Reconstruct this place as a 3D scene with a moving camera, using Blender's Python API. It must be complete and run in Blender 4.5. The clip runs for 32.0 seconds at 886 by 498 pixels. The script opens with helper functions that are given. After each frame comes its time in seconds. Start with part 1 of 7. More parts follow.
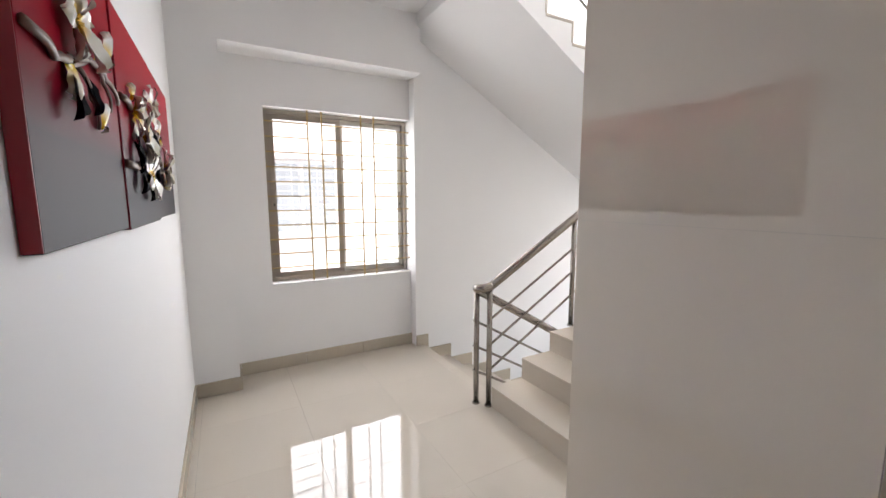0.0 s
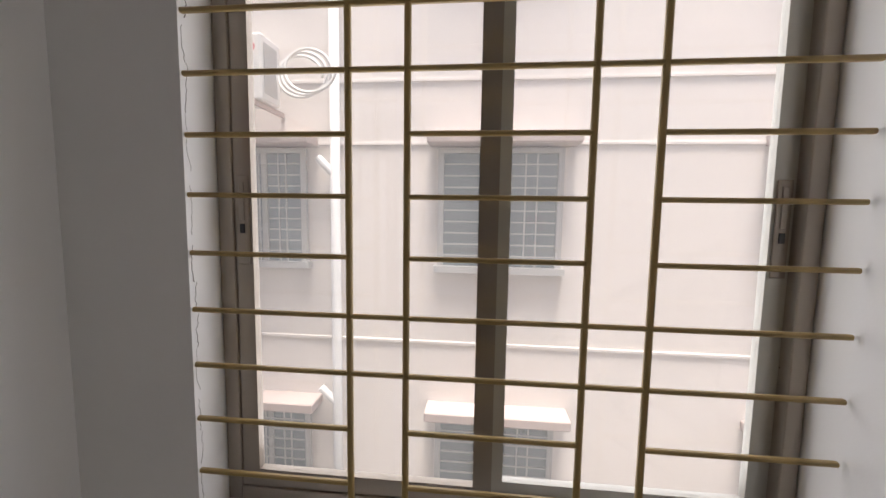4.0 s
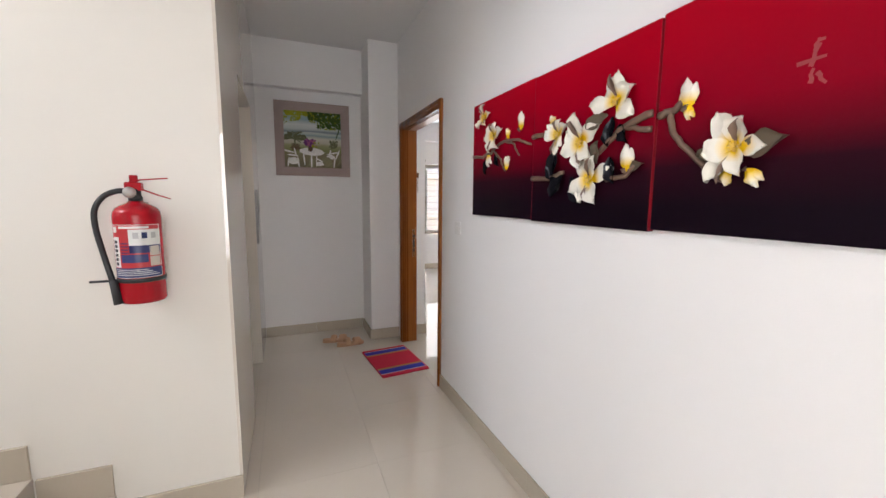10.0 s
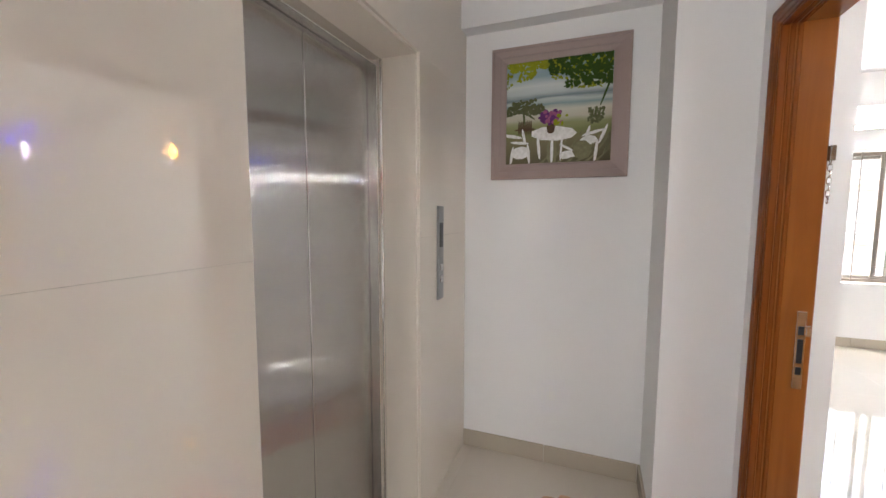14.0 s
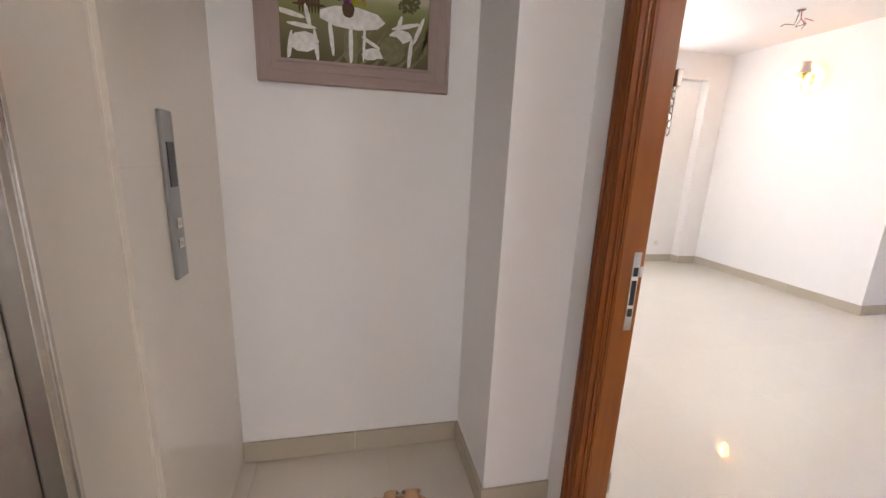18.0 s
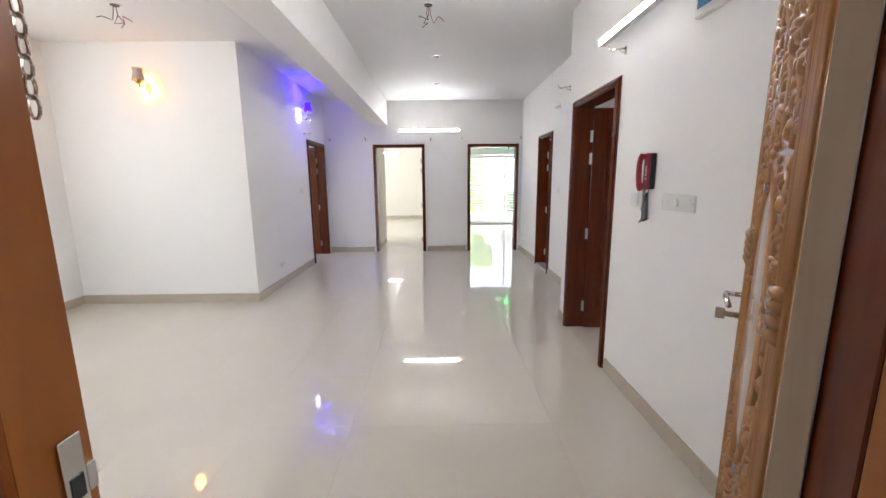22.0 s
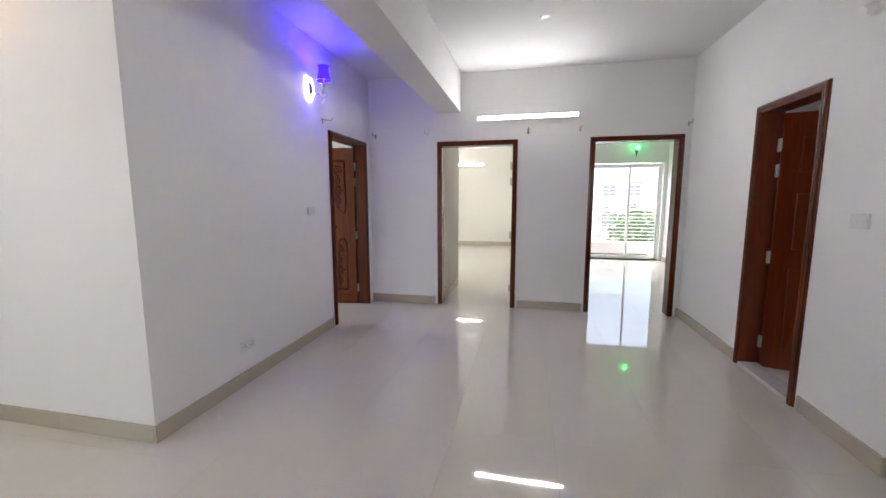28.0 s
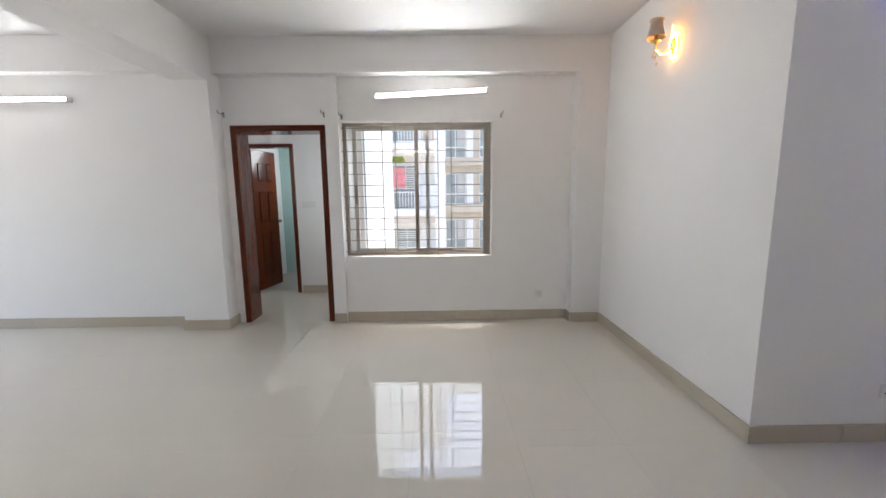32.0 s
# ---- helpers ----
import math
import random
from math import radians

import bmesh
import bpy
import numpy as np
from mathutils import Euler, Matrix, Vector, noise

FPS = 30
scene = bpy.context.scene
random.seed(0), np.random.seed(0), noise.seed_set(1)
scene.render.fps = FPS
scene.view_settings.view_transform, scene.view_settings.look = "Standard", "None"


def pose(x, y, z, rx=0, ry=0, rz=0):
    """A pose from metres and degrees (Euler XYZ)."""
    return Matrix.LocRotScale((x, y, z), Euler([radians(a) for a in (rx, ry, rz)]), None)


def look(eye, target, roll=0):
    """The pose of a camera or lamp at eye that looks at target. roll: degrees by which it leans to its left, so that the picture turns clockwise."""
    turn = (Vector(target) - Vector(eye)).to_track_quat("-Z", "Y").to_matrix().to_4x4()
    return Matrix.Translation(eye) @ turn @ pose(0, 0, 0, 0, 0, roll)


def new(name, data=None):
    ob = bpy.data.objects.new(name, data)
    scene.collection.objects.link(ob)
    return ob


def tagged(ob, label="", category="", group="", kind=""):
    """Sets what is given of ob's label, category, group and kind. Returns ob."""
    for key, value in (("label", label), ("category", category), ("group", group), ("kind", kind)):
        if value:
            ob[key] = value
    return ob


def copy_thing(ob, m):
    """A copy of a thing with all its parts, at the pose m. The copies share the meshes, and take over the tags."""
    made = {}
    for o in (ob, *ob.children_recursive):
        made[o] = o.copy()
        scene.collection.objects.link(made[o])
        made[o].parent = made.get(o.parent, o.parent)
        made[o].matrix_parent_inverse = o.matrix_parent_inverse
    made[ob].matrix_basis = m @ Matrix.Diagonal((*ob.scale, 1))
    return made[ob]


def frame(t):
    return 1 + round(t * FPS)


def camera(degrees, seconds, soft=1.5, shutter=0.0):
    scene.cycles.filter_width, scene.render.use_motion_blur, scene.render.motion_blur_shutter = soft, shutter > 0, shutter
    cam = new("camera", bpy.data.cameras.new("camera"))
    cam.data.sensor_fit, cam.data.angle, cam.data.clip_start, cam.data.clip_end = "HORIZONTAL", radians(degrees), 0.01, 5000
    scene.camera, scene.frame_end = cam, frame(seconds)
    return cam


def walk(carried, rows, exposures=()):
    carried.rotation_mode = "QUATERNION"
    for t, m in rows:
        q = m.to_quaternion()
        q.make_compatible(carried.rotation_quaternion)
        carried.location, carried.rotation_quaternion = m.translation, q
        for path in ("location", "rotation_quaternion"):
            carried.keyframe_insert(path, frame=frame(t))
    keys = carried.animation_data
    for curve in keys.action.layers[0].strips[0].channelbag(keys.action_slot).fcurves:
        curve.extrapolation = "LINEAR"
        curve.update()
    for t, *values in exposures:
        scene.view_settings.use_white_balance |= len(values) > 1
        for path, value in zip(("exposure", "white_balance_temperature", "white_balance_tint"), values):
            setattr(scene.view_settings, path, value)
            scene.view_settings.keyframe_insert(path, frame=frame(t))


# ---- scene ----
cam = camera(97.1, 32.0)

PATH = [
    (0, (0.265, -3.178, 1.444), (1.231, -1.445, 1.187), -0.1),
    (0.5, (0.397, -2.873, 1.456), (1.184, -1.05, 1.219), -0.4),
    (1, (0.533, -2.594, 1.417), (1.177, -0.711, 1.212), -0.1),
    (1.5, (0.673, -2.271, 1.427), (1.175, -0.345, 1.23), -0.0),
    (2, (0.754, -1.85, 1.451), (1.146, 0.101, 1.251), 0.2),
    (2.5, (0.902, -1.481, 1.423), (1.163, 0.494, 1.239), -0.2),
    (4.5, (1.196, -0.193, 1.448), (0.637, 1.718, 1.255), 0.8),
    (5, (1.16, -0.054, 1.46), (0.083, 1.615, 1.221), -0.3),
    (5.5, (1.222, -0.027, 1.458), (-0.386, 1.139, 1.222), -1.1),
    (6, (1.288, -0.032, 1.464), (-0.607, 0.563, 1.222), -1.5),
    (6.5, (1.313, -0.091, 1.469), (-0.669, 0.002, 1.222), -1.4),
    (7, (1.284, -0.175, 1.49), (-0.663, -0.552, 1.228), -1.3),
    (7.5, (1.186, -0.288, 1.487), (-0.644, -1.058, 1.248), -0.4),
    (8, (1.139, -0.336, 1.476), (-0.489, -1.474, 1.248), -0.1),
    (8.5, (1.103, -0.272, 1.479), (-0.258, -1.721, 1.257), 0.2),
    (9, (1.102, -0.236, 1.472), (0.015, -1.899, 1.249), 0.3),
    (9.5, (1.086, -0.216, 1.466), (0.196, -1.993, 1.239), 0.6),
    (10, (1.067, -0.255, 1.45), (0.33, -2.098, 1.198), 0.5),
    (10.5, (0.978, -0.499, 1.438), (0.393, -2.394, 1.181), 0.3),
    (11, (0.86, -0.758, 1.442), (0.502, -2.71, 1.193), 0.2),
    (11.5, (0.668, -1.03, 1.446), (0.543, -3.013, 1.216), 0.3),
    (12, (0.614, -1.304, 1.449), (0.672, -3.291, 1.228), 0.5),
    (12.5, (0.623, -1.619, 1.47), (0.87, -3.591, 1.248), 0.6),
    (13, (0.541, -1.889, 1.495), (1.019, -3.82, 1.29), 0.9),
    (13.5, (0.571, -2.099, 1.473), (1.198, -3.989, 1.294), 0.8),
    (15.5, (0.568, -2.742, 1.527), (1.388, -4.556, 1.327), -1.6),
    (16, (0.582, -2.776, 1.505), (1.106, -4.7, 1.359), -1.3),
    (16.5, (0.682, -2.817, 1.527), (0.81, -4.805, 1.349), -0.1),
    (17, (0.755, -2.851, 1.507), (0.53, -4.828, 1.304), 1.2),
    (17.5, (0.773, -2.871, 1.48), (0.369, -4.806, 1.174), 1.8),
    (18, (0.784, -2.894, 1.423), (0.36, -4.795, 0.969), 2.4),
    (18.5, (0.798, -2.883, 1.473), (0.33, -4.818, 1.291), 1.2),
    (19, (0.794, -2.871, 1.57), (0.167, -4.77, 1.592), 0.9),
    (19.5, (0.762, -2.902, 1.556), (-0.208, -4.65, 1.478), 1.9),
    (20, (0.659, -2.989, 1.515), (-0.608, -4.527, 1.335), 2.5),
    (20.5, (0.49, -3.15, 1.492), (-1.055, -4.402, 1.278), 2.3),
    (21, (0.39, -3.325, 1.461), (-1.416, -4.15, 1.22), 1.6),
    (21.5, (0.348, -3.493, 1.457), (-1.6, -3.833, 1.161), 0.0),
    (22, (0.319, -3.523, 1.446), (-1.65, -3.498, 1.096), -0.5),
    (22.5, (0.277, -3.54, 1.438), (-1.684, -3.398, 1.069), -0.7),
    (23, (0.118, -3.537, 1.431), (-1.85, -3.444, 1.085), -1.1),
    (23.5, (-0.149, -3.48, 1.428), (-2.123, -3.467, 1.108), -0.9),
    (24, (-0.386, -3.489, 1.414), (-2.36, -3.482, 1.089), -0.6),
    (24.5, (-0.666, -3.556, 1.405), (-2.638, -3.517, 1.072), -0.3),
    (26.5, (-1.804, -3.524, 1.426), (-3.776, -3.37, 1.13), 0.3),
    (27, (-2.092, -3.47, 1.43), (-4.073, -3.462, 1.151), 0.1),
    (27.5, (-2.363, -3.463, 1.439), (-4.335, -3.636, 1.158), 0.1),
    (28, (-2.584, -3.637, 1.405), (-4.524, -4.052, 1.151), -0.1),
    (28.5, (-2.678, -3.663, 1.427), (-4.501, -4.447, 1.182), -0.6),
    (29, (-2.741, -3.639, 1.448), (-4.359, -4.785, 1.187), -1.0),
    (29.5, (-2.765, -3.639, 1.44), (-4.159, -5.046, 1.162), -1.4),
    (30, (-2.752, -3.643, 1.423), (-3.917, -5.244, 1.141), -2.2),
    (30.5, (-2.715, -3.665, 1.396), (-3.613, -5.432, 1.13), -2.3),
    (31, (-2.673, -3.683, 1.401), (-3.27, -5.572, 1.131), -2.0),
    (31.5, (-2.627, -3.686, 1.414), (-2.908, -5.647, 1.136), -1.3),
    (32, (-2.564, -3.691, 1.431), (-2.585, -5.67, 1.139), -0.6),
]
EXPOSURES = [(0, 3.3, 6400, 13), (1, 2.95, 6450, 15), (2, 2.7, 6500, 14), (4.5, 1.4, 6700, 15), (5, 1.4, 6700, 17), (6, 2.05, 6800, 19), (7, 2.7, 6600, 16), (8, 3.2, 6600, 14), (9, 3.35, 6600, 14), (11, 3.55, 6600, 14), (12.5, 3.9, 6600, 14), (16, 4.25, 6500, 9), (18, 3.95, 7000, 18), (19, 4, 7100, 19), (20, 3.75, 6950, 19), (21, 3.35, 6800, 16), (22, 3.55, 6600, 12), (24, 3.2, 6450, 9), (27, 3.5, 6600, 13), (28, 3.15, 6600, 12), (30, 2.85, 6500, 10), (32, 2.8, 6450, 10)]
walk(cam, [(t, look(eye, target, roll)) for t, eye, target, roll in PATH], EXPOSURES)

# ---------------------------------------------------------------- world and light
world = bpy.data.worlds.new("sky")
scene.world = world
world.use_nodes = True
wn = world.node_tree
sky = wn.nodes.new("ShaderNodeTexSky")
sky.sky_type = "NISHITA"
sky.sun_disc = False
sky.sun_elevation = radians(80)
sky.sun_rotation = radians(210)
sky.air_density = 1.0
sky.dust_density = 4.0
wn.links.new(sky.outputs[0], wn.nodes["Background"].inputs[0])
wn.nodes["Background"].inputs[1].default_value = 0.09

sun_data = bpy.data.lights.new("sun", "SUN")
sun_data.energy = 2.6
sun_data.angle = radians(14)
sun_data.color = (1.0, 0.95, 0.88)
new("sun", sun_data).matrix_basis = look((0, 0, 30), (-1.5, 5.0, 0))


def opening_light(name, eye, target, width, height, watts, color=(0.93, 0.97, 1.0)):
    """Sky light that comes in through an opening, or an added fill lamp in an unseen one."""
    data = bpy.data.lights.new(name, "AREA")
    data.shape, data.size, data.size_y, data.energy, data.color = "RECTANGLE", width, height, watts, color
    lamp = new(name, data)
    lamp.matrix_basis = look(eye, target)
    return lamp


opening_light("daylight_landing", (1.2, 0.50, 1.46), (1.2, -1, 1.40), 1.2, 1.35, 2.5)
opening_light("daylight_stairwell", (5.55, -0.9, 4.2), (3.0, -1.0, 3.2), 1.8, 1.6, 12)
opening_light("daylight_lower_flight", (5.5, -1.1, 0.25), (3.0, -0.8, 0.2), 1.8, 1.5, 3)
opening_light("daylight_living", (-2.34, -8.35, 1.45), (-2.34, -6, 1.3), 1.5, 1.35, 1.5)
opening_light("daylight_balcony", (-13.2, -1.7, 2.9), (-10.5, -1.7, 0.3), 2.4, 0.8, 18)
# added fill: brightens the living room from an invented opening out of view
opening_light("fill_living_end", (3.72, -6.3, 1.3), (0, -6.3, 1.0), 2.2, 1.9, 1.7)
# fill for the bedroom behind door 1, from an added window out of view
opening_light("fill_bedroom", (-6.4, -8.6, 1.5), (-6.4, -7, 1.0), 1.4, 1.3, 4)
# added fill lamps for passage and washroom, in hidden openings with no sky behind
opening_light("fill_passage", (-1.66, -8.8, 1.5), (0, -8.9, 1.2), 0.7, 1.2, 1.1)
opening_light("fill_washroom", (-0.80, -10.05, 1.95), (0, -10.1, 1.2), 0.5, 0.5, 1.5)
# fill that brightens room 2 beside its tube, from an added unseen window
opening_light("fill_room_2", (-11.6, -7.62, 1.5), (-11.6, -5, 0.9), 1.6, 1.3, 13)

# ---------------------------------------------------------------- materials


def material(name, color, rough=0.5, metal=0.0, vary=0.06, scale=6.0, fine=0.0, fine_scale=80.0, coat=0.0, spec=0.5, rough_vary=0.05, random_vary=0.0, stretch=(1, 1, 1)):
    m = bpy.data.materials.new(name)
    m.use_nodes = True
    nt = m.node_tree
    b = nt.nodes["Principled BSDF"]
    tc = nt.nodes.new("ShaderNodeTexCoord")
    mp = nt.nodes.new("ShaderNodeMapping")
    mp.inputs["Scale"].default_value = stretch
    nt.links.new(tc.outputs["Object"], mp.inputs[0])
    n1 = nt.nodes.new("ShaderNodeTexNoise")
    n1.inputs["Scale"].default_value, n1.inputs["Detail"].default_value = scale, 5
    nt.links.new(mp.outputs[0], n1.inputs[0])
    ramp = nt.nodes.new("ShaderNodeMix")
    ramp.data_type = "RGBA"
    dark = tuple(max(0, c * (1 - vary)) for c in color)
    light = tuple(min(1, c * (1 + vary)) for c in color)
    ramp.inputs[6].default_value, ramp.inputs[7].default_value = (*dark, 1), (*light, 1)
    nt.links.new(n1.outputs[0], ramp.inputs[0])
    out = ramp.outputs[2]
    if random_vary:
        oi = nt.nodes.new("ShaderNodeObjectInfo")
        hsv = nt.nodes.new("ShaderNodeHueSaturation")
        mr = nt.nodes.new("ShaderNodeMapRange")
        mr.inputs[3].default_value, mr.inputs[4].default_value = 1 - random_vary, 1 + random_vary
        nt.links.new(oi.outputs["Random"], mr.inputs[0])
        nt.links.new(mr.outputs[0], hsv.inputs["Value"])
        nt.links.new(out, hsv.inputs["Color"])
        out = hsv.outputs[0]
    nt.links.new(out, b.inputs["Base Color"])
    b.inputs["Metallic"].default_value = metal
    b.inputs["Specular IOR Level"].default_value = spec
    b.inputs["Coat Weight"].default_value = coat
    b.inputs["Coat Roughness"].default_value = 0.08
    rr = nt.nodes.new("ShaderNodeMapRange")
    rr.inputs[3].default_value, rr.inputs[4].default_value = max(0.02, rough - rough_vary), rough + rough_vary
    n2 = nt.nodes.new("ShaderNodeTexNoise")
    n2.inputs["Scale"].default_value, n2.inputs["Detail"].default_value = scale * 3.1, 3
    nt.links.new(mp.outputs[0], n2.inputs[0])
    nt.links.new(n2.outputs[0], rr.inputs[0])
    nt.links.new(rr.outputs[0], b.inputs["Roughness"])
    if fine:
        n3 = nt.nodes.new("ShaderNodeTexNoise")
        n3.inputs["Scale"].default_value, n3.inputs["Detail"].default_value = fine_scale, 4
        nt.links.new(mp.outputs[0], n3.inputs[0])
        bp = nt.nodes.new("ShaderNodeBump")
        bp.inputs["Strength"].default_value, bp.inputs["Distance"].default_value = fine, 0.004
        nt.links.new(n3.outputs[0], bp.inputs["Height"])
        nt.links.new(bp.outputs[0], b.inputs["Normal"])
    return m


def wood(name, dark, light, rough=0.3, coat=0.6, axis=2, grain=9.0, spec=0.22):
    """Varnished wood with its grain along one axis."""
    m = bpy.data.materials.new(name)
    m.use_nodes = True
    nt = m.node_tree
    b = nt.nodes["Principled BSDF"]
    tc = nt.nodes.new("ShaderNodeTexCoord")
    mp = nt.nodes.new("ShaderNodeMapping")
    s = [1.0, 1.0, 1.0]
    s[axis] = 0.07
    mp.inputs["Scale"].default_value = s
    nt.links.new(tc.outputs["Object"], mp.inputs[0])
    n1 = nt.nodes.new("ShaderNodeTexNoise")
    n1.inputs["Scale"].default_value, n1.inputs["Detail"].default_value, n1.inputs["Distortion"].default_value = grain * 2, 7, 1.4
    nt.links.new(mp.outputs[0], n1.inputs[0])
    cr = nt.nodes.new("ShaderNodeValToRGB")
    cr.color_ramp.elements[0].position, cr.color_ramp.elements[0].color = 0.26, (*dark, 1)
    cr.color_ramp.elements[1].position, cr.color_ramp.elements[1].color = 0.78, (*light, 1)
    nt.links.new(n1.outputs[0], cr.inputs[0])
    nt.links.new(cr.outputs[0], b.inputs["Base Color"])
    b.inputs["Roughness"].default_value = rough
    b.inputs["Specular IOR Level"].default_value = spec
    b.inputs["Coat Weight"].default_value = coat * 0.5
    b.inputs["Coat Roughness"].default_value = 0.07
    bp = nt.nodes.new("ShaderNodeBump")
    bp.inputs["Strength"].default_value, bp.inputs["Distance"].default_value = 0.12, 0.002
    nt.links.new(n1.outputs[0], bp.inputs["Height"])
    nt.links.new(bp.outputs[0], b.inputs["Normal"])
    return m


def glow(name, color, strength):
    m = bpy.data.materials.new(name)
    m.use_nodes = True
    b = m.node_tree.nodes["Principled BSDF"]
    b.inputs["Base Color"].default_value = (*color, 1)
    b.inputs["Emission Color"].default_value = (*color, 1)
    b.inputs["Emission Strength"].default_value = strength
    return m


def glass(name, tint=(1, 1, 1), dust=0.0):
    m = bpy.data.materials.new(name)
    m.use_nodes = True
    nt = m.node_tree
    nt.nodes.remove(nt.nodes["Principled BSDF"])
    tr = nt.nodes.new("ShaderNodeBsdfTransparent")
    tr.inputs[0].default_value = (*tint, 1)
    gl = nt.nodes.new("ShaderNodeBsdfGlossy")
    gl.inputs["Roughness"].default_value = 0.02
    lw = nt.nodes.new("ShaderNodeLayerWeight")
    fr = nt.nodes.new("ShaderNodeMapRange")
    fr.inputs[1].default_value, fr.inputs[3].default_value, fr.inputs[4].default_value = 0.45, 0.03, 0.45
    nt.links.new(lw.outputs["Facing"], fr.inputs[0])
    mx = nt.nodes.new("ShaderNodeMixShader")
    nt.links.new(fr.outputs[0], mx.inputs[0])
    nt.links.new(tr.outputs[0], mx.inputs[1])
    nt.links.new(gl.outputs[0], mx.inputs[2])
    out = mx.outputs[0]
    if dust:
        film = nt.nodes.new("ShaderNodeBsdfTranslucent")
        film.inputs[0].default_value = (0.9, 0.9, 0.9, 1)
        tc = nt.nodes.new("ShaderNodeTexCoord")
        n = nt.nodes.new("ShaderNodeTexNoise")
        n.inputs["Scale"].default_value, n.inputs["Detail"].default_value = 4.0, 6
        mr = nt.nodes.new("ShaderNodeMapRange")
        mr.inputs[3].default_value, mr.inputs[4].default_value = dust * 0.7, dust * 1.3
        dm = nt.nodes.new("ShaderNodeMixShader")
        nt.links.new(tc.outputs["Object"], n.inputs[0])
        nt.links.new(n.outputs[0], mr.inputs[0])
        nt.links.new(mr.outputs[0], dm.inputs[0])
        nt.links.new(out, dm.inputs[1])
        nt.links.new(film.outputs[0], dm.inputs[2])
        out = dm.outputs[0]
    nt.links.new(out, nt.nodes["Material Output"].inputs[0])
    return m


WALL = material("white_wall_paint", (0.85, 0.843, 0.837), 0.62, vary=0.02, scale=2.2, fine=0.05, fine_scale=160)
WALL_CREAM = material("cream_wall_paint", (0.80, 0.77, 0.70), 0.6, vary=0.02, scale=2.2, fine=0.05, fine_scale=160)
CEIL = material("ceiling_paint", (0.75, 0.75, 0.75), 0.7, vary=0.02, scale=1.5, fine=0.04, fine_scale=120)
FLOOR = material("polished_floor_tile", (0.66, 0.622, 0.548), 0.035, vary=0.03, scale=1.3, rough_vary=0.012, random_vary=0.006, spec=0.9)
FLOOR_LOBBY = material("polished_beige_lobby_tile", (0.66, 0.595, 0.505), 0.04, vary=0.05, scale=1.6, rough_vary=0.015, random_vary=0.012, spec=0.85)
GROUT = material("floor_joint", (0.48, 0.44, 0.38), 0.4, vary=0.08)
SKIRT = material("beige_skirting_tile", (0.50, 0.44, 0.35), 0.16, vary=0.04, scale=3, spec=0.55)
STAIR = material("beige_stair_tile", (0.58, 0.52, 0.44), 0.2, vary=0.04, scale=3)
LIFT_TILE = material("polished_beige_wall_tile", (0.755, 0.69, 0.60), 0.03, vary=0.03, scale=1.1, rough_vary=0.01, random_vary=0.012, spec=0.9)
STEEL = material("brushed_lift_steel", (0.60, 0.59, 0.575), 0.06, metal=1.0, vary=0.015, scale=3, rough_vary=0.01, stretch=(1, 8, 0.4))
RAIL = material("satin_rail_steel", (0.36, 0.325, 0.295), 0.24, metal=1.0, vary=0.02, scale=2, rough_vary=0.02)


def brush_upright(m, spread):
    """Fine upright brush lines on a face that looks along x: they turn the normal sideways only."""
    nt = m.node_tree
    b = nt.nodes["Principled BSDF"]
    tc, sep, comb = nt.nodes.new("ShaderNodeTexCoord"), nt.nodes.new("ShaderNodeSeparateXYZ"), nt.nodes.new("ShaderNodeCombineXYZ")
    geo, add, unit = nt.nodes.new("ShaderNodeNewGeometry"), nt.nodes.new("ShaderNodeVectorMath"), nt.nodes.new("ShaderNodeVectorMath")
    unit.operation = "NORMALIZE"
    nt.links.new(tc.outputs["Object"], sep.inputs[0])
    values = []
    for freq in (5200.0, 8700.0):
        scaled, noise = nt.nodes.new("ShaderNodeMath"), nt.nodes.new("ShaderNodeTexWhiteNoise")
        scaled.operation = "MULTIPLY"
        scaled.inputs[1].default_value = freq
        noise.noise_dimensions = "1D"
        nt.links.new(sep.outputs[1], scaled.inputs[0])
        nt.links.new(scaled.outputs[0], noise.inputs["W"])
        values.append(noise.outputs["Value"])
    both, centred = nt.nodes.new("ShaderNodeMath"), nt.nodes.new("ShaderNodeMath")
    centred.operation = "MULTIPLY_ADD"
    centred.inputs[1].default_value, centred.inputs[2].default_value = spread, -spread
    nt.links.new(values[0], both.inputs[0])
    nt.links.new(values[1], both.inputs[1])
    nt.links.new(both.outputs[0], centred.inputs[0])
    nt.links.new(centred.outputs[0], comb.inputs[1])
    nt.links.new(geo.outputs["Normal"], add.inputs[0])
    nt.links.new(comb.outputs[0], add.inputs[1])
    nt.links.new(add.outputs[0], unit.inputs[0])
    nt.links.new(unit.outputs[0], b.inputs["Normal"])


brush_upright(STEEL, 0.65)
for polished in (FLOOR, FLOOR_LOBBY, LIFT_TILE):
    polished.node_tree.nodes["Principled BSDF"].inputs["IOR"].default_value = 1.6
HINGE_STEEL = material("dull_hinge_steel", (0.42, 0.41, 0.39), 0.35, metal=0.7, vary=0.06, scale=20)
CHROME = material("polished_steel", (0.62, 0.60, 0.57), 0.18, metal=1.0, vary=0.03, scale=20)
BRIGHT_STEEL = material("bright_trim_steel", (0.75, 0.74, 0.72), 0.15, metal=1.0, vary=0.03)
DARK = material("dark_plastic", (0.02, 0.02, 0.025), 0.3, vary=0.1)
RED = wood("red_brown_door_wood", (0.080, 0.0105, 0.0020), (0.145, 0.026, 0.0040), 0.24, 0.8)
RED_H = wood("red_brown_door_wood_level", (0.080, 0.0105, 0.0020), (0.145, 0.026, 0.0040), 0.24, 0.8, axis=0)
